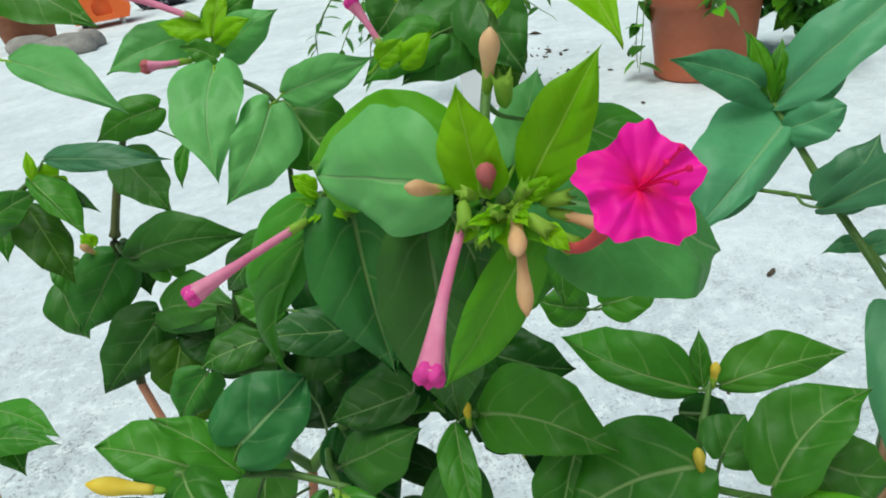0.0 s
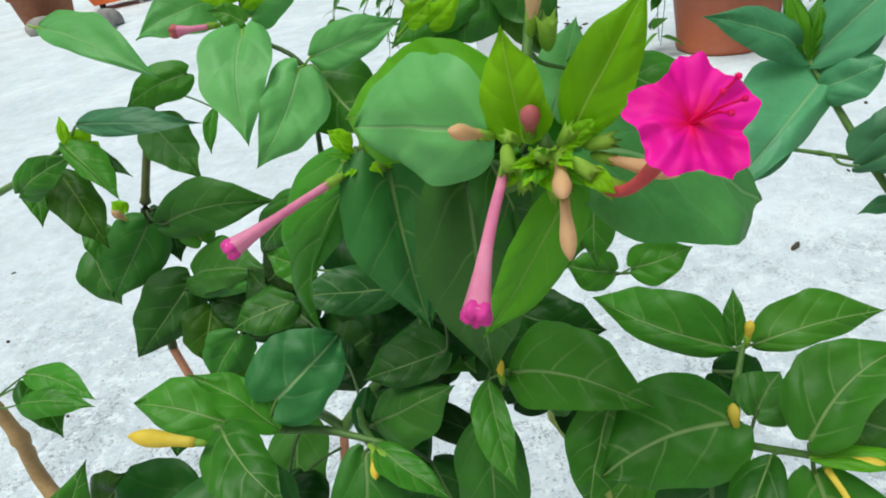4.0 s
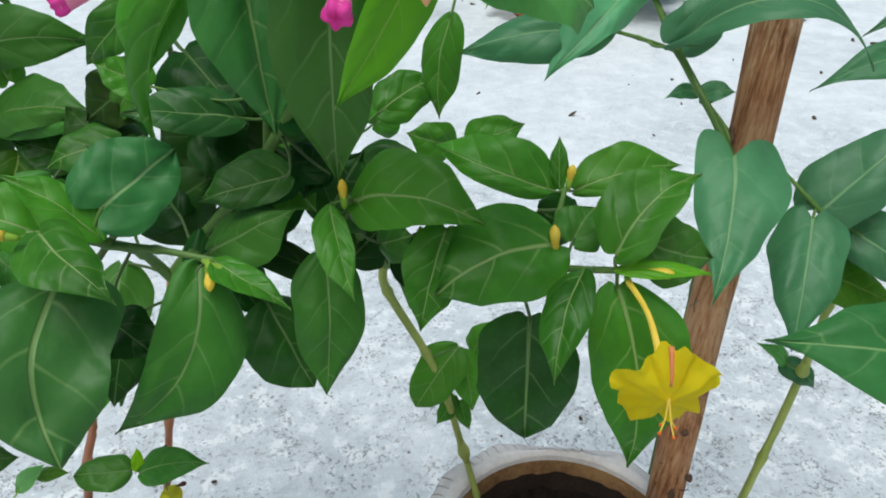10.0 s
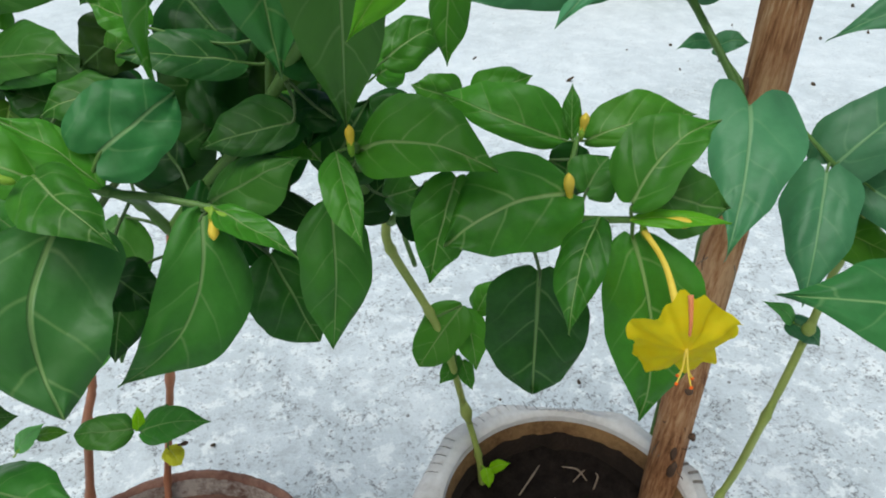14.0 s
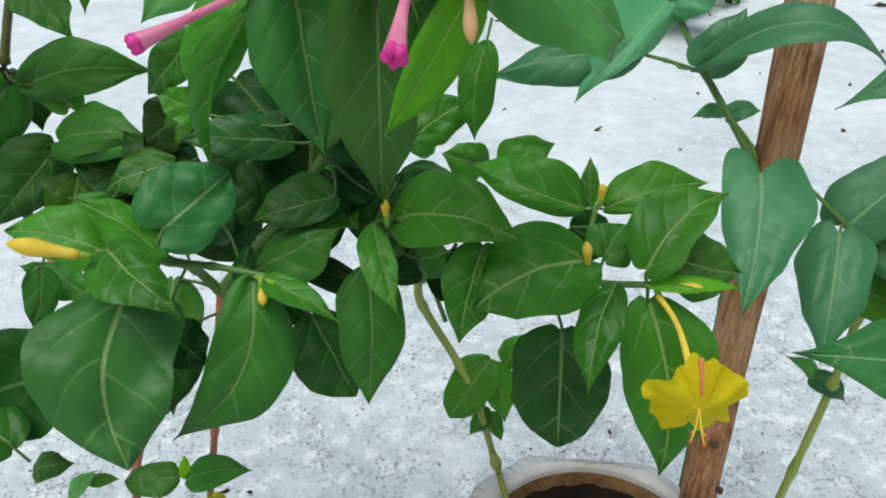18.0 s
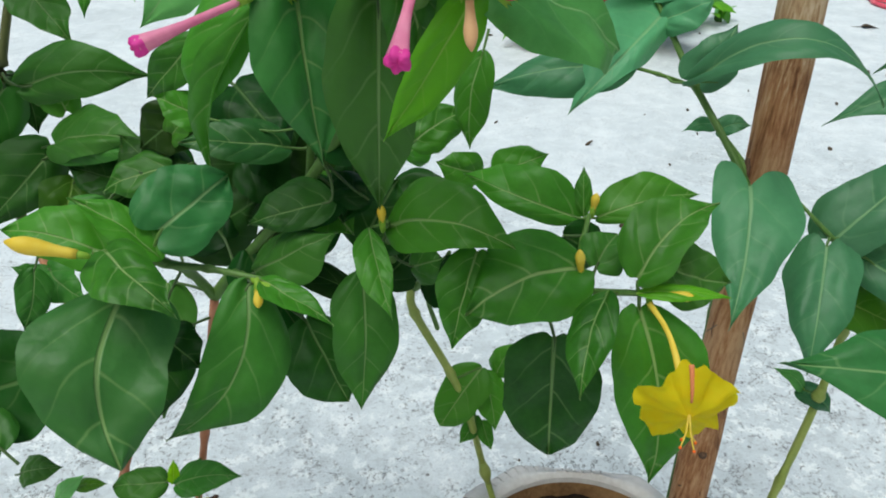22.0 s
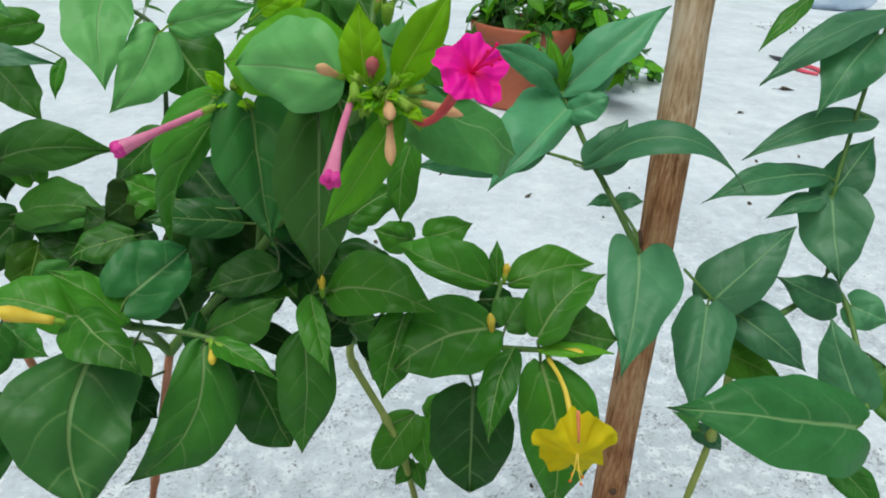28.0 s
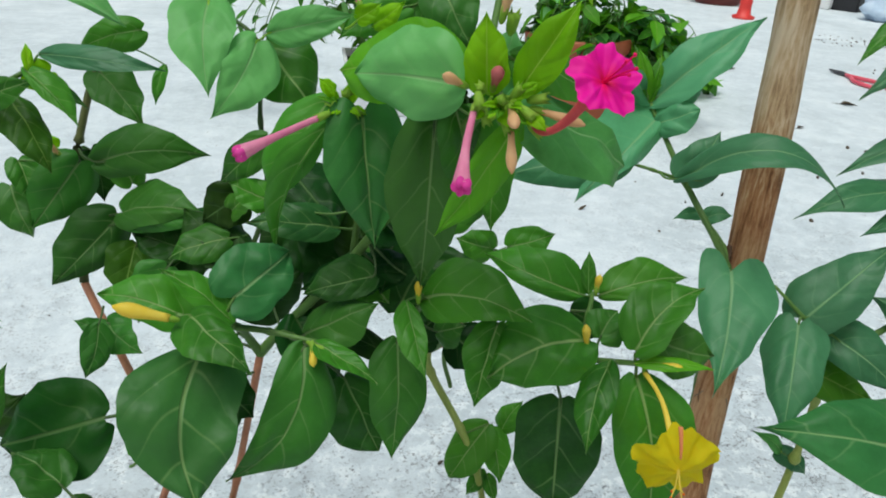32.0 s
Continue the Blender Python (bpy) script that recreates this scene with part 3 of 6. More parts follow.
def open_flower(plant, points, tube_radius, limb_axis, limb_radius, mats, spin=0.0, cupped=0.25, ruffle=0.05, droop=0.0, stripe=None, crease=0.10, lobing=0.09, reflex=0.0):
    """An open trumpet flower: a curved tube, a five-lobed notched limb and long stamens."""
    line = spline(points, 8)
    bm = bmesh.new()
    tube_into(bm, line, [tube_radius * f for f in (0.8, 0.7, 0.7, 0.78, 0.95, 1.3)], 10, 0, False)
    tube_ob = part("corolla_tube", bm, mats[0], plant)
    s, t, n = frame_of(limb_axis)
    centre = line[-1] + n * 0.0016
    throat_radius = tube_radius * 0.08
    bm = bmesh.new()
    uvl = bm.loops.layers.uv.new("limb")
    rings, spokes = [], 90
    for k in range(15):
        v = k / 14
        ring = []
        for j in range(spokes):
            a = 2 * math.pi * j / spokes + spin
            lobe = math.cos(5 * (a - spin))
            notch = max(0.0, math.cos(5 * (a - spin)) - 0.84) * 0.50
            edge = limb_radius * (0.90 + lobing * lobe - notch + 0.03 * math.sin(3 * a + 1) + 0.007 * math.sin(23 * a))
            rad = throat_radius + (edge - throat_radius) * v
            lift = cupped * limb_radius * (v**0.7) - droop * limb_radius * v**2.2
            lift += ruffle * limb_radius * v * v * (math.sin(10 * a + 1.3) + 0.7 * math.sin(17 * a + 0.4) + 0.6 * math.sin(3 * a)) - crease * limb_radius * v * abs(math.sin(2.5 * (a - spin)))
            lift -= reflex * limb_radius * v * (0.35 + 0.65 * v)
            lift += 0.26 * limb_radius * v * noise.noise((math.cos(a) * 2.3 * v, math.sin(a) * 2.3 * v, spin * 9))
            ring.append(centre + rad * (math.cos(a) * s + math.sin(a) * t) + n * lift)
        rings.append(ring)
    verts = [[bm.verts.new(q) for q in ring] for ring in rings]
    for k, (a, b) in enumerate(zip(verts, verts[1:])):
        for j in range(spokes):
            fc = bm.faces.new((a[j], a[(j + 1) % spokes], b[(j + 1) % spokes], b[j]))
            for lp, (p, q) in zip(fc.loops, ((j, k), (j + 1, k), (j + 1, k + 1), (j, k + 1))):
                lp[uvl].uv = (p / spokes, q / 14)
    limb = part("corolla_limb", bm, mats[1], plant)
    if stripe:
        bm = bmesh.new()
        mid = spokes - 1
        streak = [rings[k][mid] + n * 0.0001 for k in range(5, 15)]
        tube_into(bm, streak, [0.0005 + 0.00007 * k for k in range(10)], 8)
        part("colour_streak", bm, SALMON, limb)
    return limb, s, t, n, centre


def stamens(plant, centre, axis, reach, mat, count=4, spread=0.35, tip_mat=None):
    s, t, n = frame_of(axis)
    for k in range(count):
        rnd = random.Random(k + 5)
        a = 2 * math.pi * k / count + 0.4
        out = (math.cos(a) * s + math.sin(a) * t) * spread * reach
        end = centre + n * reach * rnd.uniform(0.75, 1.1) + out
        bm = bmesh.new()
        tube_into(bm, spline([centre - n * 0.004, centre + n * reach * 0.5 + out * 0.35, end], 5), [0.0004, 0.00035, 0.0003], 5)
        st = part("stamen", bm, mat, plant)
        bm = bmesh.new()
        bmesh.ops.create_icosphere(bm, subdivisions=1, radius=0.0008, matrix=Matrix.Translation(end))
        part("anther", bm, tip_mat or mat, st)


# ---- ground ----
bm = bmesh.new()
bmesh.ops.create_grid(bm, x_segments=40, y_segments=40, size=30)
for v in bm.verts:
    v.co.z = 0.004 * noise.noise(v.co * 0.7) if v.co.length > 4 else 0.0
tagged(put("ground", bm, FLOOR), "whitewashed concrete terrace floor with grey stains", "floor", kind="structure")

# ---- unseen walls added round the terrace to cut off low sky light ----
SCREEN_PLASTER = mottled("screen_wall_plaster", (0.30, 0.28, 0.25), (0.42, 0.40, 0.37), 1.5, 0.9, 0.3, 0.01)
for k, (x, y, sx, sy, h) in enumerate(((0, 13.1, 26.4, 0.25, 4.2), (0, -7.1, 26.4, 0.25, 5.0), (-13.1, 3, 0.25, 20, 4.2), (13.1, 3, 0.25, 20, 4.2))):
    bm = bmesh.new()
    bmesh.ops.create_cube(bm, size=1, matrix=Matrix.Translation((x, y, h / 2)) @ Matrix.Diagonal((sx, sy, h, 1)))
    tagged(put("sky_screen_wall_%d" % (k + 1), bm, SCREEN_PLASTER, smooth=False), "unseen plaster wall added round the terrace to block low sky", "wall", kind="structure")

# ---- pots ----
WHITE_POT, BROWN_POT = Vector((0.135, 0.228, 0.0)), Vector((-0.142, 0.218, 0.0))


CORNERS = [math.radians(d) for d in (-168, -122, -78, -35, 9, 47, 101, 129, 160, 192)]


def rim_flats(a):
    """How far the hand-cut rim stands out at angle a, of 1 at its corners."""
    a = (a + math.radians(168)) % (2 * math.pi) - math.radians(168)
    for a0, a1 in zip(CORNERS, CORNERS[1:]):
        if a0 <= a <= a1:
            half = (a1 - a0) / 2
            chord = math.cos(half) / math.cos(a - a0 - half)
            return chord - 0.008 * math.exp(-min(a - a0, a1 - a) * 24)
    return 1.0


def cement_pot():
    root = thing("flower_pot", WHITE_POT, "whitewashed cement flower pot with an angular grooved rim", "flower pot")
    c = WHITE_POT + Vector((-0.003, 0.002, 0))
    # outer form, from foot to the inner lip; the rim is cut in flats and scored with short grooves
    profile = [(0.0, 0.0, 0), (0.070, 0.0, 0), (0.074, 0.006, 0), (0.096, 0.150, 0), (0.101, 0.164, 0.2), (0.1155, 0.170, 1), (0.1195, 0.178, 1), (0.1192, 0.192, 1), (0.1172, 0.1985, 1), (0.1125, 0.2013, 1), (0.1060, 0.2025, 0.8), (0.1040, 0.2030, 0.5), (0.098, 0.2022, 0.1), (0.0945, 0.1985, 0)]
    bm = bmesh.new()
    sides = 560
    rings, cut = [], {}
    for r, z, share in profile:
        ring = []
        for j in range(sides):
            a = 2 * math.pi * j / sides
            f = 1 + share * (rim_flats(a) - 1) + 0.012 * noise.noise((math.cos(a) * 2.5, math.sin(a) * 2.5, z * 8)) + 0.004 * noise.noise((math.cos(a) * 14, math.sin(a) * 14, z * 90))
            worn = noise.noise((math.cos(a) * 2.4, math.sin(a) * 2.4, 3.1)) < -0.10
            deep = 0.0 if worn or j % 7 or not 0.105 < r < 0.1185 or z < 0.18 else 0.0022
            ring.append(bm.verts.new((c.x + r * f * math.cos(a), c.y + r * f * math.sin(a), z - deep + 0.0012 * noise.noise((math.cos(a) * 5, math.sin(a) * 5, r * 60)))))
        rings.append(ring)
    for k, (lo, hi) in enumerate(zip(rings, rings[1:])):
        for j in range(sides):
            bm.faces.new((lo[j], lo[(j + 1) % sides], hi[(j + 1) % sides], hi[j]))
            a = 2 * math.pi * j / sides
            worn = noise.noise((math.cos(a) * 2.4, math.sin(a) * 2.4, 3.1)) < -0.10
            if 7 <= k <= 9 and j % 7 == 0 and not worn:
                cut.setdefault(j, []).append([v.co.copy() for v in (lo[j], lo[(j + 1) % sides], hi[(j + 1) % sides], hi[j])])
    part("body", bm, CEMENT, root)
    # dark strips laid in the grooves, groove shadow put into their colour
    for quads in cut.values():
        bm = bmesh.new()
        for quad in quads:
            bm.faces.new([bm.verts.new(q + Vector((0, 0, 0.0006))) for q in quad])
        bmesh.ops.remove_doubles(bm, verts=bm.verts, dist=0.00001)
        part("rim_groove", bm, GROOVE_SHADE, root)
    bm = bmesh.new()
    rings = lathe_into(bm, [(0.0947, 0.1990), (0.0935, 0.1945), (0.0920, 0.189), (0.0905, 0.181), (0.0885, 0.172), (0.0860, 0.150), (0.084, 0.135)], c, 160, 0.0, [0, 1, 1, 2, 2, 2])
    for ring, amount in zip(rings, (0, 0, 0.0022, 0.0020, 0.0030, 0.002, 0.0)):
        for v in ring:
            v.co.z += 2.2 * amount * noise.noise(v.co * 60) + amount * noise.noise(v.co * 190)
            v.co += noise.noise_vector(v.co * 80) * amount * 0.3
    part("inner_wall", bm, [CEMENT, RUST, STAIN_AND_SHADE], root, "rust-brown stained inner wall with shade painted in lower down")
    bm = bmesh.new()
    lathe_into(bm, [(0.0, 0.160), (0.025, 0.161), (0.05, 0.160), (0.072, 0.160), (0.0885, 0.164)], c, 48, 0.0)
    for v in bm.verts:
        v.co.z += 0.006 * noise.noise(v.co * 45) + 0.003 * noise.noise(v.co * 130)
    part("soil", bm, SOIL, root, "near-black soil")
    rnd = random.Random(4)
    for k in range(9):
        a, r = rnd.uniform(0, 6.28), rnd.uniform(0.01, 0.065)
        q = Vector((c[0] + r * math.cos(a), c[1] + r * math.sin(a), 0.1625))
        d = Vector((math.cos(a * 3), math.sin(a * 3), 0.15)) * rnd.uniform(0.008, 0.022)
        bm = bmesh.new()
        tube_into(bm, spline([q, q + d * 0.5 + Vector((0, 0, 0.004)), q + d], 4), [0.0010, 0.0009, 0.0005], 5)
        part("straw", bm, STRAW, root, "dry straw bit on the soil")
    for x, y, dx, dy in ((-0.022, 0.046, 0.024, 0.022), (0.022, 0.066, 0.014, -0.020), (0.026, 0.050, 0.012, 0.006), (0.040, 0.040, 0.006, 0.012)):
        q, d = Vector((c[0] + x, c[1] + y, 0.165)), Vector((dx, dy, 0.004))
        bm = bmesh.new()
        tube_into(bm, spline([q, q + d * 0.5 + Vector((0.002, 0, 0.005)), q + d], 5), [0.0006, 0.0008, 0.0004], 6)
        part("straw", bm, STRAW, root, "dry straw bit on the soil")
    settle(root, None)


def clay_pot():
    root = thing("flower_pot", BROWN_POT, "weathered brown clay flower pot with a crumbling rim", "flower pot")
    c = BROWN_POT + Vector((-0.005, 0.001, 0))
    bm = bmesh.new()
    rings = lathe_into(bm, [(0.0, 0.0), (0.066, 0.0), (0.070, 0.006), (0.090, 0.160), (0.099, 0.166), (0.1025, 0.172), (0.1040, 0.194), (0.1030, 0.1995), (0.1010, 0.2015), (0.0985, 0.2008), (0.0965, 0.1965)], c, 160, 0.02)
    for ring in rings[5:]:
        for v in ring:
            v.co += Vector((0, 0, 0.0022 * noise.noise(v.co * 55) + 0.0016 * noise.noise(v.co * 160))) + noise.noise_vector(v.co * 140) * 0.0008
    part("body", bm, CLAY, root)
    bm = bmesh.new()
    lathe_into(bm, [(0.0967, 0.1972), (0.0955, 0.190), (0.0945, 0.180), (0.0925, 0.165), (0.090, 0.140)], c, 96, 0.02, [1, 1, 0, 0])
    part("inner_wall", bm, [CLAY, LIMED], root, "inner wall with pale lime crust")
    bm = bmesh.new()
    lathe_into(bm, [(0.0, 0.166), (0.03, 0.168), (0.06, 0.165), (0.0935, 0.164)], c, 40)
    for v in bm.verts:
        v.co.z += 0.006 * noise.noise(v.co * 45)
    part("soil", bm, SOIL, root, "dark soil")
    settle(root, None)


cement_pot()
clay_pot()

# ---- the wooden stake ----
def stake():
    low, top = Vector((0.2160, 0.2460, 0.125)), Vector((0.2275, 0.3035, 0.70))
    bm = bmesh.new()
    line = [low.lerp(top, k / 30) for k in range(31)]
    for k, q in enumerate(line):
        q += Vector((noise.noise((k * 0.21, 0, 0)), noise.noise((0, k * 0.21, 7)), 0)) * 0.0016 + Vector((0.0028 * math.exp(-((k - 20) / 6) ** 2), 0, 0))
    radii = [0.0137 - 0.000065 * k + 0.0007 * noise.noise((k * 0.5, 2, 0)) + 0.0009 * math.exp(-((k - 23) ** 2) / 1.5) for k in range(31)]
    tube_into(bm, line, radii, 18)
    ob = tagged(put("wooden_stake", bm, WOOD), "weathered brown wooden stake stuck in a flower pot", "stake")
    for f, a in ((0.62, 0.3), (0.30, 2.0), (0.22, 1.2)):
        q = low.lerp(top, f) + Vector((math.cos(a), math.sin(a) * -1, 0)) * 0.0165
        bm = bmesh.new()
        bmesh.ops.create_icosphere(bm, subdivisions=2, radius=0.0028, matrix=Matrix.Translation(q))
        for v in bm.verts:
            v.co += noise.noise_vector(v.co * 300) * 0.0012
        part("knot", bm, BARK, ob)
    # bark torn off in threads and small flakes
    rnd = random.Random(19)
    for f, a, size in ((0.16, 1.75, 0.010), (0.19, 1.9, 0.007), (0.66, 2.9, 0.009), (0.60, 2.85, 0.006)):
        q = low.lerp(top, f) + Vector((math.cos(a), -math.sin(a), 0)) * 0.0136
        out = Vector((math.cos(a), -math.sin(a), 0))
        bm = bmesh.new()
        bmesh.ops.create_icosphere(bm, subdivisions=2, radius=1.0)
        for v in bm.verts:
            w = Vector((v.co.x * size * 0.35, v.co.y * 0.0016, v.co.z * size)) * (1 + 0.5 * noise.noise(v.co * 2.1 + Vector((f * 90, 0, 0))))
            v.co = q + Vector((-out.y, out.x, 0)) * w.x + out * w.y + Vector((0, 0, w.z))
        part("bark_flake", bm, BARK, ob)
    for k in range(14):
        f, a = rnd.choice((rnd.uniform(0.08, 0.26), rnd.uniform(0.38, 0.60))), rnd.choice((rnd.uniform(1.2, 2.2), rnd.uniform(2.6, 3.1)))
        out = Vector((math.cos(a), -math.sin(a), 0))
        q = low.lerp(top, f) + out * 0.0132
        end = q + out * rnd.uniform(0.001, 0.005) + Vector((rnd.uniform(-0.006, 0.006), 0, rnd.uniform(-0.014, 0.014)))
        bm = bmesh.new()
        tube_into(bm, spline([q, q.lerp(end, 0.5) + out * rnd.uniform(0.0005, 0.003), end], 5), [0.0004, 0.00035, 0.0002], 5)
        part("loose_fibre", bm, STRAW if k % 2 else BARK, ob)


stake()

# ---- the plants ----
pink = thing("flowering_plant", BROWN_POT + Vector((0, 0, 0.17)), "four o'clock plant with magenta flowers and dark green leaves", "plant", "potted flowering plants")
yel = thing("flowering_plant", WHITE_POT + Vector((-0.06, 0.06, 0.15)), "four o'clock plant with a yellow flower and yellow buds", "plant", "potted flowering plants")
tall = thing("flowering_plant", WHITE_POT + Vector((0.05, 0.03, 0.15)), "tall leafy green plant stem growing beside a wooden stake", "plant", "potted flowering plants")
right = thing("flowering_plant", WHITE_POT + Vector((0.07, -0.01, 0.15)), "slender green plant with pale jointed stem and pointed leaves", "plant", "potted flowering plants")
left = thing("flowering_plant", BROWN_POT + Vector((-0.03, 0.03, 0.17)), "leafy green plant with reddish stems and pink closed buds", "plant", "potted flowering plants")

HEART.update({right.name: 0.85, tall.name: 0.95, yel.name: 0.25, pink.name: 0.25, left.name: 0.55})

stem(pink, [(-0.161, 0.288, 0.166), (-0.1578, 0.3107, 0.2073), (-0.1387, 0.2971, 0.2888), (-0.1273, 0.2851, 0.3369), (-0.1027, 0.2756, 0.4502)], [0.0027, 0.0025, 0.0026], STEM_RED)
stem(pink, [(-0.1027, 0.2756, 0.4502), (-0.0893, 0.2705, 0.4690), (-0.0547, 0.2655, 0.5091), (-0.0203, 0.2316, 0.5714), (0.0008, 0.1803, 0.6272), (0.0100, 0.1654, 0.6408)], [0.0034, 0.0030, 0.0026, 0.0022])
stem(pink, [(0.0100, 0.1654, 0.6408), (0.0072, 0.1790, 0.6559), (0.0172, 0.2005, 0.6941)], [0.0020, 0.0016, 0.0014])
stem(pink, [(-0.1027, 0.2756, 0.4502), (-0.1098, 0.2620, 0.4755), (-0.1090, 0.2163, 0.5101), (-0.1331, 0.2067, 0.5237)], [0.0030, 0.0026, 0.0020, 0.0014])
stem(pink, [(-0.0893, 0.2705, 0.4690), (-0.0803, 0.2371, 0.4872), (-0.0690, 0.2071, 0.5020)], [0.0022, 0.0018, 0.0014])
stem(pink, [(-0.0443, 0.2693, 0.5213), (-0.0396, 0.2597, 0.5705), (-0.0470, 0.2458, 0.6060), (-0.0525, 0.2319, 0.6251)], [0.0022, 0.0018, 0.0014])
stem(pink, [(-0.1091, 0.2159, 0.5094), (-0.0909, 0.2168, 0.5048), (-0.0653, 0.2082, 0.5016)], [0.0020, 0.0018, 0.0014])
stem(yel, [(0.085, 0.293, 0.148), (0.081, 0.303, 0.190), (0.071, 0.318, 0.233), (0.0553, 0.3098, 0.2997), (0.0416, 0.3165, 0.3378), (0.0171, 0.3285, 0.3866), (0.015, 0.333, 0.405)], [0.0026, 0.0028, 0.0032], STEM_PALE)
stem(yel, [(0.018, 0.333, 0.405), (0.0313, 0.2985, 0.4397), (0.0532, 0.2410, 0.4737), (0.0762, 0.2013, 0.4871), (0.1028, 0.1743, 0.5000)], [0.0034, 0.0028, 0.0020, 0.0014], STEM_GREEN)
stem(yel, [(0.018, 0.333, 0.405), (-0.0013, 0.2836, 0.4609), (-0.0092, 0.2251, 0.5173)], [0.0030, 0.0024, 0.0016])
stem(yel, [(0.018, 0.333, 0.405), (0.0281, 0.3147, 0.4250), (0.0363, 0.3099, 0.4416)], [0.0030, 0.0026, 0.0022], STEM_RED)
stem(yel, [(0.0762, 0.2013, 0.4871), (0.0870, 0.2189, 0.5033), (0.0941, 0.2321, 0.5098)], [0.0018, 0.0015, 0.0012])
stem(yel, [(0.0323, 0.3221, 0.3759), (0.0236, 0.3112, 0.4163), (0.0329, 0.2860, 0.4605)], [0.0018, 0.0016, 0.0014])
stem(tall, [(0.226, 0.285, 0.148), (0.232, 0.300, 0.26), (0.232, 0.306, 0.38), (0.218, 0.292, 0.465), (0.2025, 0.267, 0.503), (0.1870, 0.3160, 0.5470), (0.1688, 0.3500, 0.5917)], [0.0030, 0.0028, 0.0026, 0.0025, 0.0024, 0.0022, 0.0015])
stem(tall, [(0.1900, 0.3198, 0.5441), (0.1636, 0.3189, 0.5533), (0.1453, 0.3206, 0.5582)], [0.0013, 0.0010])
stem(tall, [(0.2025, 0.267, 0.503), (0.2000, 0.2560, 0.5060)], [0.0016, 0.0012])
stem(tall, [(0.2030, 0.2680, 0.5030), (0.2075, 0.2830, 0.5110), (0.2061, 0.3092, 0.5196)], [0.0014, 0.0010])
stem(right, [(0.208, 0.214, 0.148), (0.2591, 0.2326, 0.1881), (0.264, 0.228, 0.285), (0.2898, 0.2481, 0.3440), (0.2898, 0.2487, 0.3992), (0.2964, 0.2505, 0.4382)], [0.0025, 0.0028, 0.0028, 0.0024], STEM_PALE)
stem(right, [(0.2964, 0.2505, 0.4382), (0.3569, 0.2593, 0.4734), (0.3557, 0.2751, 0.5344), (0.3816, 0.3039, 0.6219), (0.3994, 0.3188, 0.6798)], [0.0026, 0.0018, 0.0015, 0.0013])
stem(right, [(0.2964, 0.2505, 0.4382), (0.2578, 0.2482, 0.4711), (0.2379, 0.2618, 0.4907)], [0.0020, 0.0016, 0.0010])
stem(right, [(0.3569, 0.2593, 0.4734), (0.3679, 0.2434, 0.4602), (0.3531, 0.1911, 0.4209), (0.3359, 0.1740, 0.4132)], [0.0022, 0.0020, 0.0016])
for plant_, low_, high_, r_ in ((yel, (0.0745, 0.3135, 0.2190), (0.0700, 0.3170, 0.2390), 0.0050), (right, (0.2870, 0.2462, 0.3375), (0.2896, 0.2480, 0.3500), 0.0046)):
    bm = bmesh.new()
    a_, b_ = Vector(low_), Vector(high_)
    tube_into(bm, [a_.lerp(b_, f / 8) for f in range(9)], [r_ * f for f in (0.50, 0.56, 0.74, 0.92, 1.0, 0.96, 0.82, 0.64, 0.5)], 12)
    part("stem_joint", bm, STEM_PALE, plant_)
stem(left, [(-0.210, 0.257, 0.166), (-0.2076, 0.2994, 0.2159), (-0.1900, 0.3001, 0.2907), (-0.1784, 0.3058, 0.3500), (-0.2294, 0.3653, 0.4567)], [0.0031, 0.0029, 0.0028], STEM_RED)
stem(left, [(-0.2294, 0.3653, 0.4567), (-0.2337, 0.3961, 0.5222), (-0.2260, 0.3990, 0.5500), (-0.2139, 0.4124, 0.5901), (-0.2013, 0.4218, 0.6180)], [0.0032, 0.0030, 0.0026, 0.0018], STEM_OLIVE)
stem(left, [(-0.20, 0.235, 0.165), (-0.3458, 0.3421, 0.3456), (-0.3526, 0.3493, 0.4096), (-0.3636, 0.3526, 0.4535), (-0.4086, 0.3729, 0.4905), (-0.3928, 0.3803, 0.5550)], [0.0060, 0.0054, 0.0042, 0.0018], mottled("stem_tan", (0.36, 0.21, 0.085), (0.56, 0.37, 0.17), 60.0))
stem(left, [(-0.1584, 0.3305, 0.4273), (-0.1142, 0.3582, 0.4786), (-0.0994, 0.3733, 0.5245), (-0.1012, 0.3827, 0.5691), (-0.1007, 0.3911, 0.6215), (-0.1307, 0.4012, 0.6428), (-0.1305, 0.4095, 0.6604)], [0.0022, 0.0018, 0.0015, 0.0011], STEM_DARK)
stem(left, [(-0.2933, 0.3685, 0.5822), (-0.2597, 0.3605, 0.5947), (-0.2314, 0.3547, 0.6087)], [0.0022, 0.0016])

leaf(pink, (-0.0054, 0.1722, 0.6458), (-0.0466, 0.2016, 0.6432), 0.0375, (-0.59, -0.79, 0.16), "l", 0.06, 0.10, bow=0.029, skew=0.1, blunt=0.7)
leaf(pink, (0.0003, 0.1920, 0.6484), (-0.0522, 0.2194, 0.6409), 0.0375, (-0.47, -0.78, 0.42), "g", 0.10, 0.15, blunt=0.85)
leaf(pink, (0.0039, 0.1665, 0.6442), (0.0011, 0.1652, 0.6749), 0.0178, (-0.30, -0.96, 0.00), "y", 0.04, 0.25, bow=0.006)
leaf(pink, (0.0164, 0.1639, 0.6454), (0.0338, 0.1553, 0.6812), 0.0181, (-0.50, -0.86, 0.12), "y", 0.06, 0.25, bow=0.012)
leaf(pink, (0.0233, 0.2043, 0.6501), (0.0699, 0.1940, 0.6324), 0.0267, (0.13, -0.67, 0.73), "m", 0.10, 0.15)
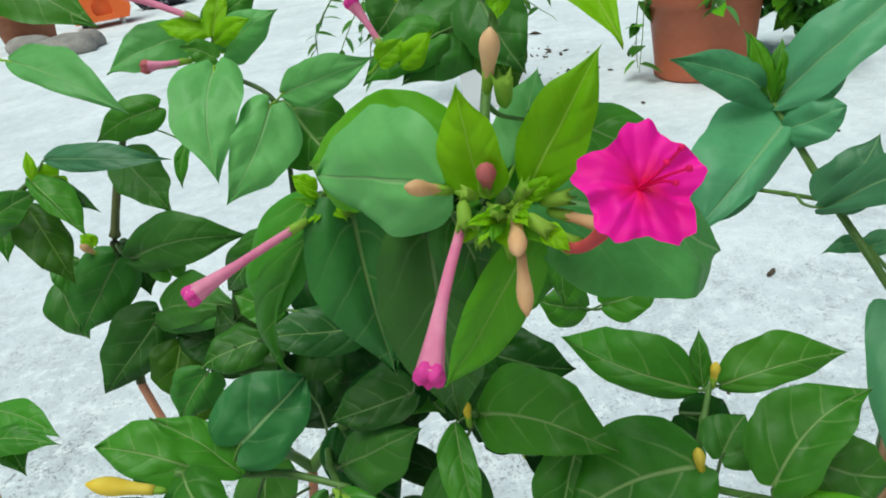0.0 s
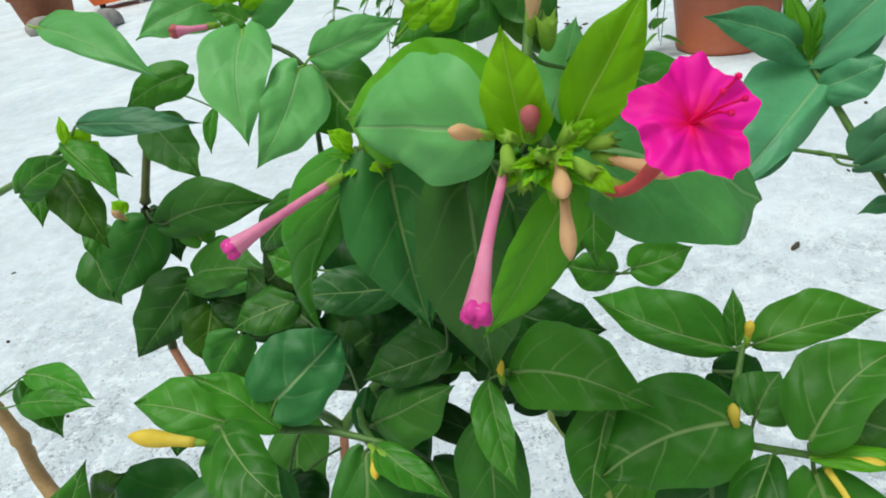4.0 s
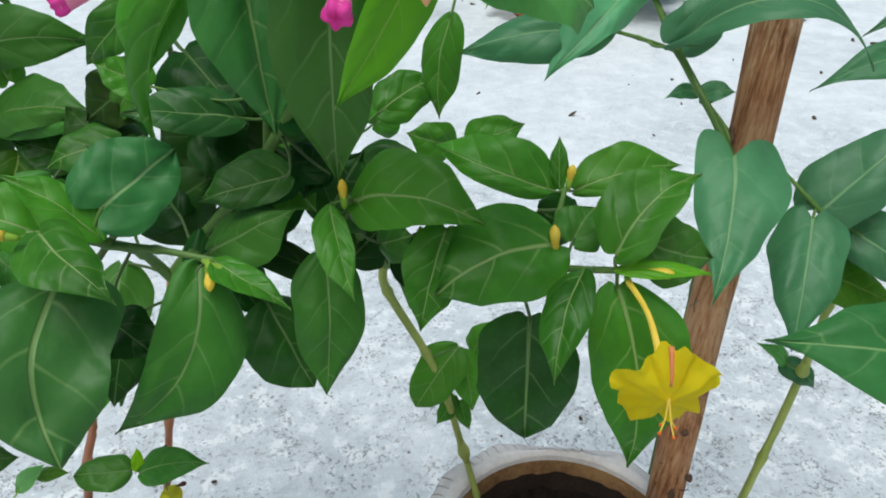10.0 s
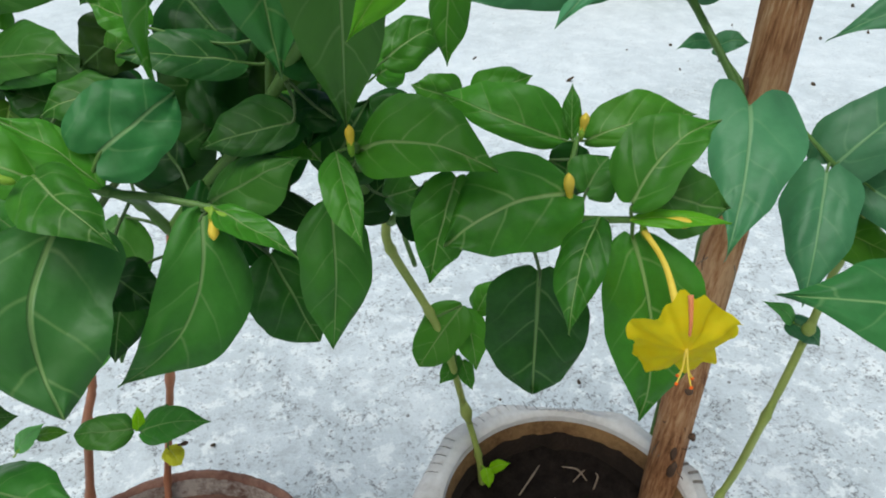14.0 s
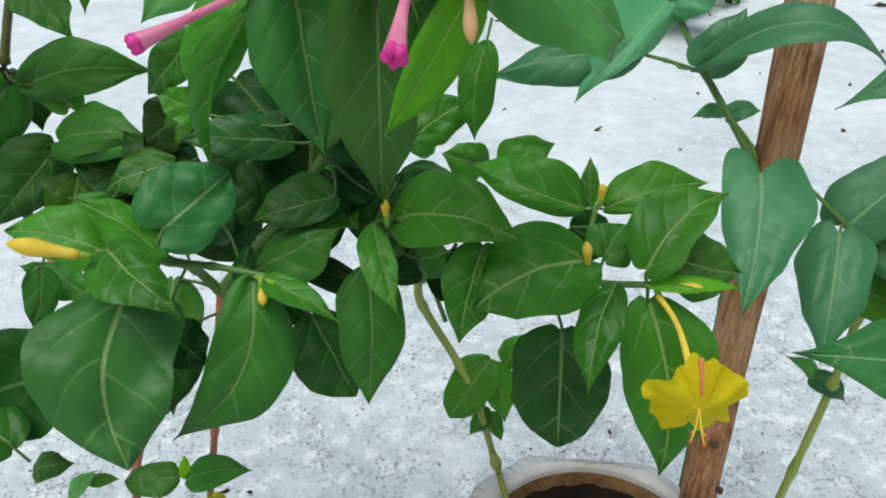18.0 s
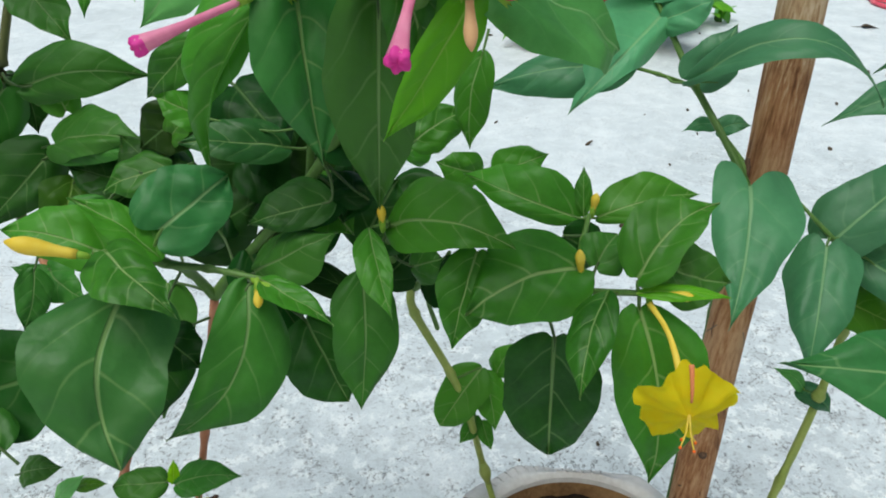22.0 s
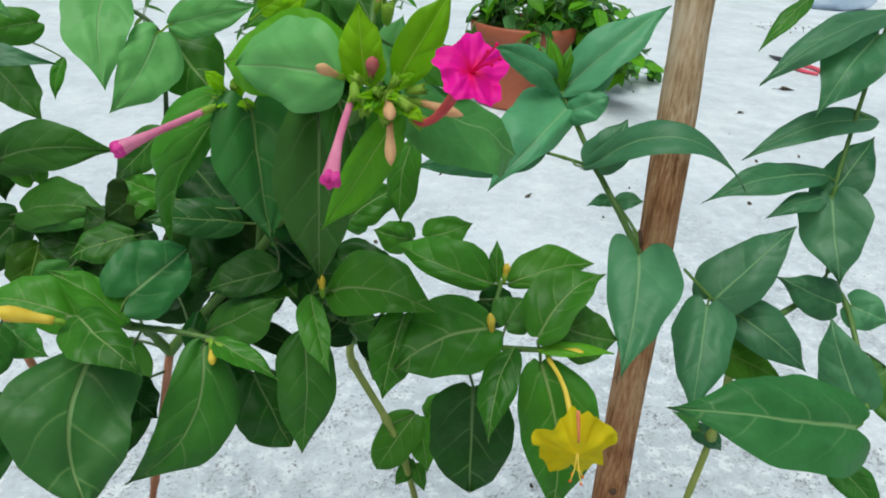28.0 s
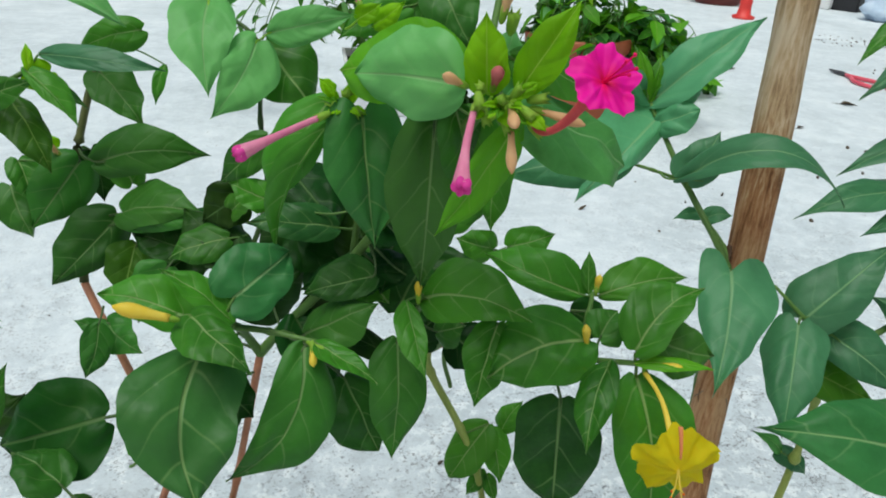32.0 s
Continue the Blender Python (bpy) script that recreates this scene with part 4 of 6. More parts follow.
leaf(pink, (0.0184, 0.2005, 0.6947), (-0.0119, 0.1969, 0.6947), 0.0185, (0.06, -0.52, 0.85), "y", 0.16, 0.15)
leaf(pink, (0.0200, 0.2000, 0.6945), (0.0420, 0.1636, 0.6813), 0.0209, (-0.01, -0.35, 0.94), "y", 0.16, 0.15)
leaf(pink, (0.0168, 0.1966, 0.6932), (0.0149, 0.1879, 0.6848), 0.0075, (0.05, -0.70, 0.71), "y", 0.05, 0.20)
leaf(pink, (0.0177, 0.2003, 0.6941), (0.0081, 0.2162, 0.7079), 0.0156, (-0.04, -0.67, 0.74), "y", 0.05, 0.20)
leaf(pink, (0.0186, 0.2008, 0.6954), (0.0352, 0.2077, 0.7056), 0.0170, (-0.01, -0.82, 0.57), "y", 0.05, 0.20)
leaf(pink, (0.0213, 0.1789, 0.6356), (0.0768, 0.1839, 0.6070), 0.044, (0.10, -0.50, 0.86), "l", 0.08, 0.14, bow=0.022, skew=0.22, blunt=1.0, heart=0.4)
leaf(pink, (-0.0414, 0.2254, 0.6184), (-0.0353, 0.2090, 0.5543), 0.04, (0.22, -0.94, 0.25), "s", 0.07, 0.15, bow=0.023, skew=0.04, heart=0.9)
leaf(pink, (-0.0128, 0.1853, 0.6297), (-0.0144, 0.1979, 0.5378), 0.0375, (-0.08, -0.95, 0.30), "d", 0.05, 0.18, bow=0.001, skew=0.11, heart=0.9)
leaf(pink, (0.0171, 0.1630, 0.6354), (-0.0145, 0.1637, 0.5825), 0.0194, (0.06, -1.00, -0.05), "g", 0.05, 0.22, bow=0.002, skew=-0.18)
leaf(pink, (-0.0057, 0.1801, 0.6344), (0.0017, 0.1883, 0.5883), 0.0233, (0.30, -0.95, -0.12), "m", 0.05, 0.20)
leaf(pink, (-0.0546, 0.2215, 0.6174), (-0.0874, 0.2336, 0.5424), 0.0137, (-0.57, -0.81, 0.10), "m", 0.12, 0.45, bow=0.037, skew=0.62)
leaf(pink, (-0.0549, 0.2325, 0.6250), (-0.0877, 0.2307, 0.5684), 0.0269, (-0.40, -0.89, 0.24), "m", 0.10, 0.15, bow=0.027, skew=0.13)
leaf(pink, (-0.0889, 0.2731, 0.5927), (-0.1175, 0.2771, 0.5645), 0.0199, (-0.34, -0.93, 0.12), "m", 0.08, 0.15, bow=-0.014)
leaf(pink, (-0.0535, 0.2653, 0.5411), (-0.1003, 0.2523, 0.5533), 0.026, (0.40, -0.58, 0.71), "s", 0.05, 0.12, bow=0.001, skew=0.07, blunt=0.2)
leaf(pink, (-0.0780, 0.3001, 0.5616), (-0.0533, 0.2645, 0.5403), 0.0431, (-0.12, -0.57, 0.81), "k", 0.05, 0.12)
leaf(pink, (-0.0899, 0.2662, 0.5579), (-0.1104, 0.2663, 0.5696), 0.0195, (0.33, -0.75, 0.58), "m", 0.05, 0.20)
leaf(pink, (-0.1062, 0.2138, 0.5280), (-0.0783, 0.2337, 0.5428), 0.0372, (0.25, -0.81, 0.53), "t", 0.08, 0.08, bow=0.003, skew=-0.1, blunt=0.75, heart=0.7)
leaf(pink, (-0.1306, 0.2170, 0.5147), (-0.1732, 0.2228, 0.5291), 0.0273, (0.12, -0.69, 0.71), "m", 0.10, 0.10, bow=0.042, skew=0.19, blunt=0.2)
leaf(pink, (-0.1080, 0.2081, 0.5171), (-0.1416, 0.2195, 0.5432), 0.0202, (0.49, -0.37, 0.79), "m", 0.08, 0.20)
leaf(pink, (-0.1251, 0.1985, 0.5283), (-0.0956, 0.1652, 0.5195), 0.0263, (-0.04, -0.33, 0.94), "m", 0.10, 0.15, bow=0.045, skew=0.15)
leaf(pink, (-0.1217, 0.1954, 0.5089), (-0.1210, 0.1418, 0.4636), 0.0553, (0.29, -0.63, 0.72), "s", 0.08, 0.10, bow=0.129, blunt=0.35)
leaf(pink, (-0.0730, 0.2026, 0.5028), (-0.1120, 0.1676, 0.4465), 0.0385, (0.22, -0.89, 0.39), "d", 0.10, 0.12, bow=-0.15, skew=-0.16, blunt=0.0)
leaf(pink, (-0.0670, 0.2025, 0.5058), (-0.0367, 0.1788, 0.4980), 0.0156, (0.13, -0.22, 0.97), "m", 0.10, 0.20, bow=0.065, skew=0.15)
leaf(pink, (-0.0521, 0.2364, 0.4570), (-0.0331, 0.2119, 0.4201), 0.0373, (0.22, -0.78, 0.59), "d", 0.08, 0.10, bow=0.012, skew=0.19, blunt=0.65)
leaf(pink, (-0.1294, 0.2895, 0.4520), (-0.1369, 0.2462, 0.3899), 0.0364, (-0.03, -0.82, 0.57), "d", 0.05, 0.10)
leaf(pink, (-0.0343, 0.2343, 0.5260), (-0.0731, 0.2296, 0.5198), 0.0254, (-0.05, -0.70, 0.71), "d", 0.08, 0.12, bow=-0.023, skew=0.22)
leaf(pink, (-0.0721, 0.2320, 0.4917), (-0.0340, 0.2225, 0.5159), 0.0302, (-0.51, -0.65, 0.57), "d", 0.08, 0.12, bow=0.026, skew=0.13)
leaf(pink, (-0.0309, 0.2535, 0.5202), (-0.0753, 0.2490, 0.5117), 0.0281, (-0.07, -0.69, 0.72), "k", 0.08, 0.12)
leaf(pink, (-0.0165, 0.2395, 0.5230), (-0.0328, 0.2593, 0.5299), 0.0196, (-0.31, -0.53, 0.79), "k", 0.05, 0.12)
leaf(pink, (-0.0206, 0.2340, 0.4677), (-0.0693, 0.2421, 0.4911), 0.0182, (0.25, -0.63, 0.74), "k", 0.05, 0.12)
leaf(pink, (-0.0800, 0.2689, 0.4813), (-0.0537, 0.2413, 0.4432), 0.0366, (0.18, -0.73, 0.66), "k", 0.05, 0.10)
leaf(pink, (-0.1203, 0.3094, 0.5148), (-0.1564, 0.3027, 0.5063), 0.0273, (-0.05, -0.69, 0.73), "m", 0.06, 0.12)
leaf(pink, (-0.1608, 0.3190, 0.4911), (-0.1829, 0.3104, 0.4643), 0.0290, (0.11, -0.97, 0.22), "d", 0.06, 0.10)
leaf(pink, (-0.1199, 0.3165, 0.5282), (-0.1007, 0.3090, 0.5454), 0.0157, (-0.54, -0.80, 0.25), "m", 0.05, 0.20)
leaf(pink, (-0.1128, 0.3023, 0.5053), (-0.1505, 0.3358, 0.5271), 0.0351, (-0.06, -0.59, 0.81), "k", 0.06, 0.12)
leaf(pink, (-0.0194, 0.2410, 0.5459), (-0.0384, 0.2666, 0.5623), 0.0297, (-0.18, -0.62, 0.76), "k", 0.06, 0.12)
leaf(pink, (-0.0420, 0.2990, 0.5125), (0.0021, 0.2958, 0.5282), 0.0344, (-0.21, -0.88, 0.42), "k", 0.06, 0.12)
leaf(pink, (-0.1541, 0.2742, 0.3080), (-0.1887, 0.2753, 0.3102), 0.0239, (0.04, -0.44, 0.90), "d", 0.10, 0.15, blunt=0.85)
leaf(pink, (-0.1491, 0.2722, 0.3066), (-0.1059, 0.2598, 0.3223), 0.0237, (-0.41, -0.41, 0.81), "d", 0.10, 0.15)
leaf(pink, (-0.1507, 0.2731, 0.3075), (-0.1483, 0.2777, 0.3237), 0.0077, (0.21, -0.95, 0.24), "y", 0.05, 0.20)
leaf(pink, (-0.2265, 0.3050, 0.2817), (-0.1989, 0.2924, 0.2936), 0.0102, (-0.48, -0.25, 0.84), "o", 0.05, 0.20)
leaf(pink, (-0.2546, 0.2662, 0.2824), (-0.1803, 0.2327, 0.3003), 0.0517, (-0.25, -0.03, 0.97), "d", 0.10, 0.10)
leaf(pink, (-0.2468, 0.2924, 0.3132), (-0.2175, 0.2803, 0.3269), 0.0203, (-0.53, -0.48, 0.70), "d", 0.10, 0.15)
leaf(pink, (-0.1793, 0.2565, 0.3880), (-0.1273, 0.2562, 0.4346), 0.0514, (-0.25, -0.93, 0.28), "m", 0.06, 0.10)
leaf(pink, (-0.2879, 0.2457, 0.3913), (-0.2440, 0.2623, 0.4607), 0.0284, (0.05, -0.97, 0.24), "m", 0.06, 0.15, bow=0.014, skew=-0.04)
leaf(pink, (-0.2067, 0.3114, 0.4545), (-0.2168, 0.2967, 0.4224), 0.0202, (0.24, -0.91, 0.34), "d", 0.06, 0.12)
leaf(pink, (-0.2215, 0.2425, 0.3846), (-0.2521, 0.2589, 0.3998), 0.0356, (0.37, -0.16, 0.92), "d", 0.06, 0.20)
leaf(yel, (-0.0178, 0.2221, 0.5162), (-0.0116, 0.1824, 0.4932), 0.0165, (0.04, -0.50, 0.86), "m", 0.08, 0.20, bow=0.029, skew=0.25)
leaf(yel, (-0.0217, 0.2277, 0.4878), (-0.0272, 0.1966, 0.4279), 0.0341, (0.04, -0.89, 0.46), "d", 0.05, 0.15, bow=-0.021, blunt=0.2)
leaf(yel, (-0.0070, 0.2289, 0.5130), (0.0412, 0.1906, 0.5217), 0.0371, (-0.49, -0.50, 0.71), "m", 0.14, 0.10, bow=-0.065, skew=-0.19, blunt=0.3)
leaf(yel, (0.0883, 0.2328, 0.5081), (0.0352, 0.2657, 0.5220), 0.0277, (-0.30, -0.73, 0.62), "m", 0.12, 0.10, bow=-0.037, skew=0.36, blunt=0.2)
leaf(yel, (0.0915, 0.2325, 0.5091), (0.0931, 0.2442, 0.5316), 0.0094, (-0.31, -0.83, 0.46), "m", 0.05, 0.20)
leaf(yel, (0.1015, 0.2369, 0.5049), (0.1551, 0.2344, 0.5164), 0.0238, (-0.16, -0.73, 0.66), "m", 0.12, 0.12, bow=-0.031, skew=-0.3)
leaf(yel, (0.0973, 0.1773, 0.5068), (0.1377, 0.1912, 0.5359), 0.0307, (-0.34, -0.57, 0.75), "m", 0.12, 0.18, bow=-0.088, skew=-0.19)
leaf(yel, (0.0780, 0.1942, 0.5031), (0.0224, 0.1910, 0.4847), 0.0467, (-0.20, -0.61, 0.77), "m", 0.08, 0.12, bow=0.074, skew=0.09, blunt=0.2)
leaf(yel, (0.0316, 0.2117, 0.5054), (0.0168, 0.1889, 0.4671), 0.0280, (0.05, -0.87, 0.49), "m", 0.05, 0.15, bow=0.041)
leaf(yel, (0.1174, 0.1924, 0.5017), (0.1498, 0.1853, 0.4937), 0.0324, (-0.03, -0.80, 0.59), "d", 0.05, 0.15)
leaf(yel, (0.0766, 0.2145, 0.4468), (0.0740, 0.1962, 0.3784), 0.0526, (-0.35, -0.89, 0.27), "d", 0.06, 0.10, bow=0.001, skew=0.03, blunt=1.0, heart=0.15)
leaf(yel, (0.0837, 0.1774, 0.5006), (0.0603, 0.1409, 0.4757), 0.0214, (-0.42, -0.33, 0.84), "m", 0.10, 0.20, bow=0.015, skew=0.05)
leaf(yel, (0.1010, 0.1781, 0.4888), (0.1024, 0.1397, 0.4143), 0.0429, (-0.25, -0.86, 0.44), "m", 0.06, 0.15, bow=-0.067, skew=-0.1)
leaf(yel, (0.0977, 0.1756, 0.4998), (0.1356, 0.1642, 0.5017), 0.0110, (-0.12, -0.25, 0.96), "g", 0.06, 0.20)
leaf(yel, (0.0870, 0.1996, 0.5000), (0.1020, 0.2125, 0.5098), 0.0243, (-0.05, -0.56, 0.83), "d", 0.05, 0.20)
leaf(yel, (0.0653, 0.3187, 0.3383), (0.0311, 0.3001, 0.3022), 0.0340, (-0.24, -0.76, 0.61), "m", 0.08, 0.12, blunt=0.85)
leaf(yel, (0.0679, 0.3225, 0.3293), (0.0725, 0.2945, 0.2972), 0.0268, (0.15, -0.73, 0.66), "m", 0.08, 0.15)
leaf(yel, (0.0781, 0.3217, 0.3286), (0.0917, 0.3214, 0.3562), 0.0204, (-0.63, -0.72, 0.30), "m", 0.08, 0.20)
leaf(yel, (0.0633, 0.3196, 0.2894), (0.0483, 0.3087, 0.2727), 0.0148, (-0.22, -0.72, 0.66), "m", 0.08, 0.20)
leaf(yel, (0.0673, 0.3166, 0.2858), (0.0720, 0.3008, 0.2697), 0.0122, (-0.17, -0.73, 0.66), "m", 0.08, 0.20)
leaf(yel, (0.0887, 0.2913, 0.1847), (0.1028, 0.2869, 0.1943), 0.0102, (-0.60, -0.35, 0.72), "y", 0.08, 0.20)
leaf(yel, (0.0851, 0.2921, 0.1845), (0.0856, 0.2808, 0.1746), 0.0111, (-0.02, -0.66, 0.75), "y", 0.08, 0.20)
leaf(yel, (0.0719, 0.3373, 0.4882), (0.1059, 0.3342, 0.4993), 0.0259, (-0.25, -0.79, 0.56), "m", 0.08, 0.12)
leaf(yel, (0.0611, 0.3390, 0.4861), (0.0333, 0.3397, 0.4953), 0.0258, (0.03, -0.98, 0.18), "m", 0.08, 0.12)
leaf(yel, (0.0127, 0.2932, 0.5287), (0.0475, 0.3033, 0.5428), 0.0254, (-0.01, -0.80, 0.60), "m", 0.06, 0.15)
leaf(yel, (0.0483, 0.2872, 0.5782), (0.0405, 0.2751, 0.5305), 0.0219, (-0.52, -0.80, 0.29), "m", 0.06, 0.20)
leaf(yel, (0.0122, 0.3284, 0.5071), (0.0281, 0.3198, 0.5206), 0.0237, (-0.54, -0.83, 0.10), "m", 0.06, 0.15)
leaf(yel, (0.0080, 0.2617, 0.4682), (0.0235, 0.2515, 0.4786), 0.0247, (-0.66, -0.68, 0.31), "d", 0.06, 0.15)
leaf(tall, (0.1902, 0.2460, 0.5118), (0.1571, 0.1868, 0.4635), 0.0483, (-0.25, -0.51, 0.82), "p", 0.06, 0.10, bow=-0.03, skew=-0.16, heart=1.35)
leaf(tall, (0.1707, 0.2880, 0.5579), (0.2552, 0.2429, 0.5658), 0.029, (-0.30, -0.42, 0.85), "p", 0.44, 0.15, heart=1.0)
leaf(tall, (0.1447, 0.3182, 0.5581), (0.0601, 0.3354, 0.5435), 0.0314, (-0.26, -0.75, 0.60), "p", 0.10, 0.12, bow=0.029, skew=-0.11)
leaf(tall, (0.1683, 0.3520, 0.5952), (0.1125, 0.3473, 0.6238), 0.0272, (0.29, -0.85, 0.43), "q", 0.08, 0.20)
leaf(tall, (0.1709, 0.3504, 0.5936), (0.2369, 0.3417, 0.6531), 0.0373, (-0.57, -0.62, 0.54), "q", 0.10, 0.20)
leaf(tall, (0.1718, 0.3435, 0.5809), (0.1054, 0.3034, 0.5391), 0.0453, (0.04, -0.65, 0.75), "q", 0.10, 0.10, bow=-0.009, skew=0.45, heart=0.9)
leaf(tall, (0.1718, 0.3420, 0.5785), (0.1911, 0.3224, 0.5948), 0.0245, (-0.80, -0.50, 0.34), "q", 0.12, 0.10, blunt=0.85)
leaf(tall, (0.1721, 0.3543, 0.5906), (0.2206, 0.3639, 0.6105), 0.0386, (-0.08, -0.81, 0.58), "q", 0.08, 0.12)
leaf(tall, (0.1659, 0.3500, 0.5967), (0.1575, 0.3649, 0.6290), 0.0125, (-0.06, -0.91, 0.41), "m", 0.04, 0.25)
leaf(tall, (0.1680, 0.3513, 0.5959), (0.1757, 0.3614, 0.6227), 0.0113, (-0.65, -0.63, 0.42), "m", 0.04, 0.25)
leaf(tall, (0.1747, 0.3588, 0.5894), (0.2117, 0.3770, 0.6087), 0.0337, (0.04, -0.76, 0.65), "q", 0.08, 0.12)
leaf(tall, (0.1814, 0.3031, 0.5570), (0.1987, 0.3042, 0.5855), 0.0300, (-0.45, -0.75, 0.45), "p", 0.06, 0.12)
leaf(tall, (0.2026, 0.3095, 0.5227), (0.1813, 0.3085, 0.5211), 0.0109, (-0.02, -0.68, 0.73), "p", 0.20, 0.20)
leaf(tall, (0.2062, 0.3096, 0.5203), (0.2227, 0.3028, 0.5246), 0.0143, (-0.42, -0.62, 0.66), "p", 0.12, 0.20)
leaf(right, (0.2582, 0.2472, 0.4736), (0.3135, 0.2548, 0.5236), 0.0427, (-0.52, -0.54, 0.66), "p", 0.08, 0.12, bow=0.011, skew=-0.1)
leaf(right, (0.2505, 0.2444, 0.4688), (0.2209, 0.1953, 0.4189), 0.0408, (-0.42, -0.45, 0.79), "p", 0.08, 0.12, bow=-0.002)
leaf(right, (0.2773, 0.2424, 0.4611), (0.3161, 0.2073, 0.4326), 0.0348, (-0.34, -0.79, 0.50), "p", 0.08, 0.12, bow=-0.013, skew=-0.11)
leaf(right, (0.3290, 0.1722, 0.4128), (0.1982, 0.1885, 0.4370), 0.0675, (0.06, -0.63, 0.78), "t", 0.08, 0.10, bow=-0.02)
leaf(right, (0.2815, 0.2472, 0.4246), (0.3173, 0.2302, 0.4109), 0.0308, (-0.17, -0.81, 0.56), "o", 0.08, 0.12)
leaf(right, (0.3472, 0.1906, 0.4171), (0.3405, 0.2286, 0.4625), 0.0371, (-0.79, -0.52, 0.32), "p", 0.08, 0.15)
leaf(right, (0.3592, 0.2464, 0.4615), (0.3159, 0.2566, 0.4806), 0.0325, (-0.05, -0.93, 0.38), "p", 0.10, 0.12)
leaf(right, (0.3719, 0.2425, 0.4604), (0.3905, 0.2235, 0.4561), 0.0305, (-0.53, -0.64, 0.56), "p", 0.10, 0.12)
leaf(right, (0.3529, 0.2752, 0.5332), (0.3880, 0.2887, 0.5754), 0.0342, (-0.60, -0.48, 0.65), "p", 0.08, 0.15)
leaf(right, (0.3499, 0.2813, 0.5473), (0.2553, 0.2799, 0.5370), 0.0277, (-0.08, -0.52, 0.85), "p", 0.10, 0.15)
leaf(right, (0.3497, 0.2737, 0.5331), (0.2975, 0.2677, 0.5245), 0.0180, (-0.10, -0.41, 0.91), "p", 0.14, 0.15)
leaf(right, (0.3508, 0.2702, 0.5337), (0.3409, 0.2306, 0.4879), 0.0465, (-0.60, -0.53, 0.59), "p", 0.08, 0.12)
leaf(right, (0.3885, 0.2928, 0.5832), (0.2869, 0.2912, 0.5627), 0.0261, (-0.16, -0.53, 0.83), "p", 0.08, 0.15)
leaf(right, (0.3864, 0.3089, 0.6552), (0.2827, 0.2903, 0.6129), 0.0266, (-0.26, -0.47, 0.84), "p", 0.08, 0.15)
leaf(right, (0.3772, 0.3037, 0.6410), (0.3229, 0.2763, 0.5959), 0.0430, (-0.30, -0.61, 0.73), "p", 0.08, 0.15)
leaf(right, (0.3383, 0.3313, 0.6622), (0.2927, 0.3137, 0.6287), 0.0149, (-0.46, -0.36, 0.81), "m", 0.06, 0.15)
leaf(right, (0.3564, 0.1887, 0.3533), (0.3740, 0.1609, 0.3322), 0.026, (-0.55, -0.70, 0.46), "d", 0.08, 0.15)
leaf(right, (0.2821, 0.2555, 0.3432), (0.2977, 0.2402, 0.3334), 0.0187, (-0.15, -0.64, 0.75), "p", 0.20, 0.20)
leaf(right, (0.2821, 0.2559, 0.3440), (0.2619, 0.2636, 0.3590), 0.0121, (0.12, -0.81, 0.58), "l", 0.20, 0.20)
leaf(right, (0.3932, 0.2158, 0.4215), (0.3894, 0.1852, 0.3847), 0.0400, (-0.71, -0.51, 0.49), "d", 0.05, 0.10)
leaf(left, (-0.1289, 0.3915, 0.6466), (-0.1271, 0.3363, 0.5995), 0.0413, (0.16, -0.63, 0.76), "l", 0.10, 0.12, bow=0.047, skew=0.07)
leaf(left, (-0.0997, 0.3744, 0.6242), (-0.1273, 0.3394, 0.5837), 0.0367, (0.33, -0.82, 0.46), "l", 0.08, 0.12, bow=-0.047, skew=-0.19)
leaf(left, (-0.0911, 0.3771, 0.6294), (-0.0365, 0.3620, 0.6445), 0.0246, (-0.29, -0.92, 0.25), "l", 0.12, 0.12, bow=0.018, skew=-0.03)
leaf(left, (-0.0945, 0.3944, 0.6199), (-0.0634, 0.3659, 0.5825), 0.0507, (-0.05, -0.82, 0.58), "m", 0.08, 0.12)
leaf(left, (-0.2546, 0.4149, 0.6634), (-0.1780, 0.3727, 0.6340), 0.0271, (-0.09, -0.66, 0.75), "l", 0.10, 0.15, bow=-0.002, skew=-0.33)
leaf(left, (-0.1788, 0.4183, 0.6226), (-0.2212, 0.4106, 0.6091), 0.0251, (0.08, -0.95, 0.30), "m", 0.08, 0.12)
leaf(left, (-0.2265, 0.3640, 0.6164), (-0.1525, 0.3472, 0.6114), 0.0170, (-0.15, -0.82, 0.56), "p", 0.10, 0.12, bow=0.023, skew=-0.14)
leaf(left, (-0.2088, 0.4125, 0.5956), (-0.1789, 0.3878, 0.5641), 0.0323, (0.13, -0.71, 0.69), "d", 0.08, 0.12, bow=0.001, skew=-0.04)
leaf(left, (-0.2327, 0.3525, 0.6101), (-0.2002, 0.3276, 0.5835), 0.0189, (0.40, -0.45, 0.80), "m", 0.08, 0.20, bow=0.025, skew=-0.43)
leaf(left, (-0.2301, 0.3520, 0.6086), (-0.2306, 0.3572, 0.6246), 0.0065, (0.52, -0.81, 0.28), "y", 0.04, 0.20)
leaf(left, (-0.2370, 0.3664, 0.6060), (-0.1992, 0.3466, 0.5881), 0.0124, (0.04, -0.63, 0.77), "d", 0.06, 0.20)
leaf(left, (-0.2501, 0.3673, 0.5876), (-0.2248, 0.3393, 0.5501), 0.0273, (0.44, -0.62, 0.65), "o", 0.08, 0.12, bow=0.006, skew=0.11)
leaf(left, (-0.2687, 0.3523, 0.5859), (-0.2273, 0.3487, 0.6040), 0.0216, (-0.15, -0.98, 0.14), "m", 0.08, 0.12)
leaf(left, (-0.2112, 0.3812, 0.5412), (-0.1369, 0.3790, 0.5457), 0.0356, (-0.08, -0.94, 0.33), "d", 0.10, 0.10, bow=-0.073, skew=-0.08)
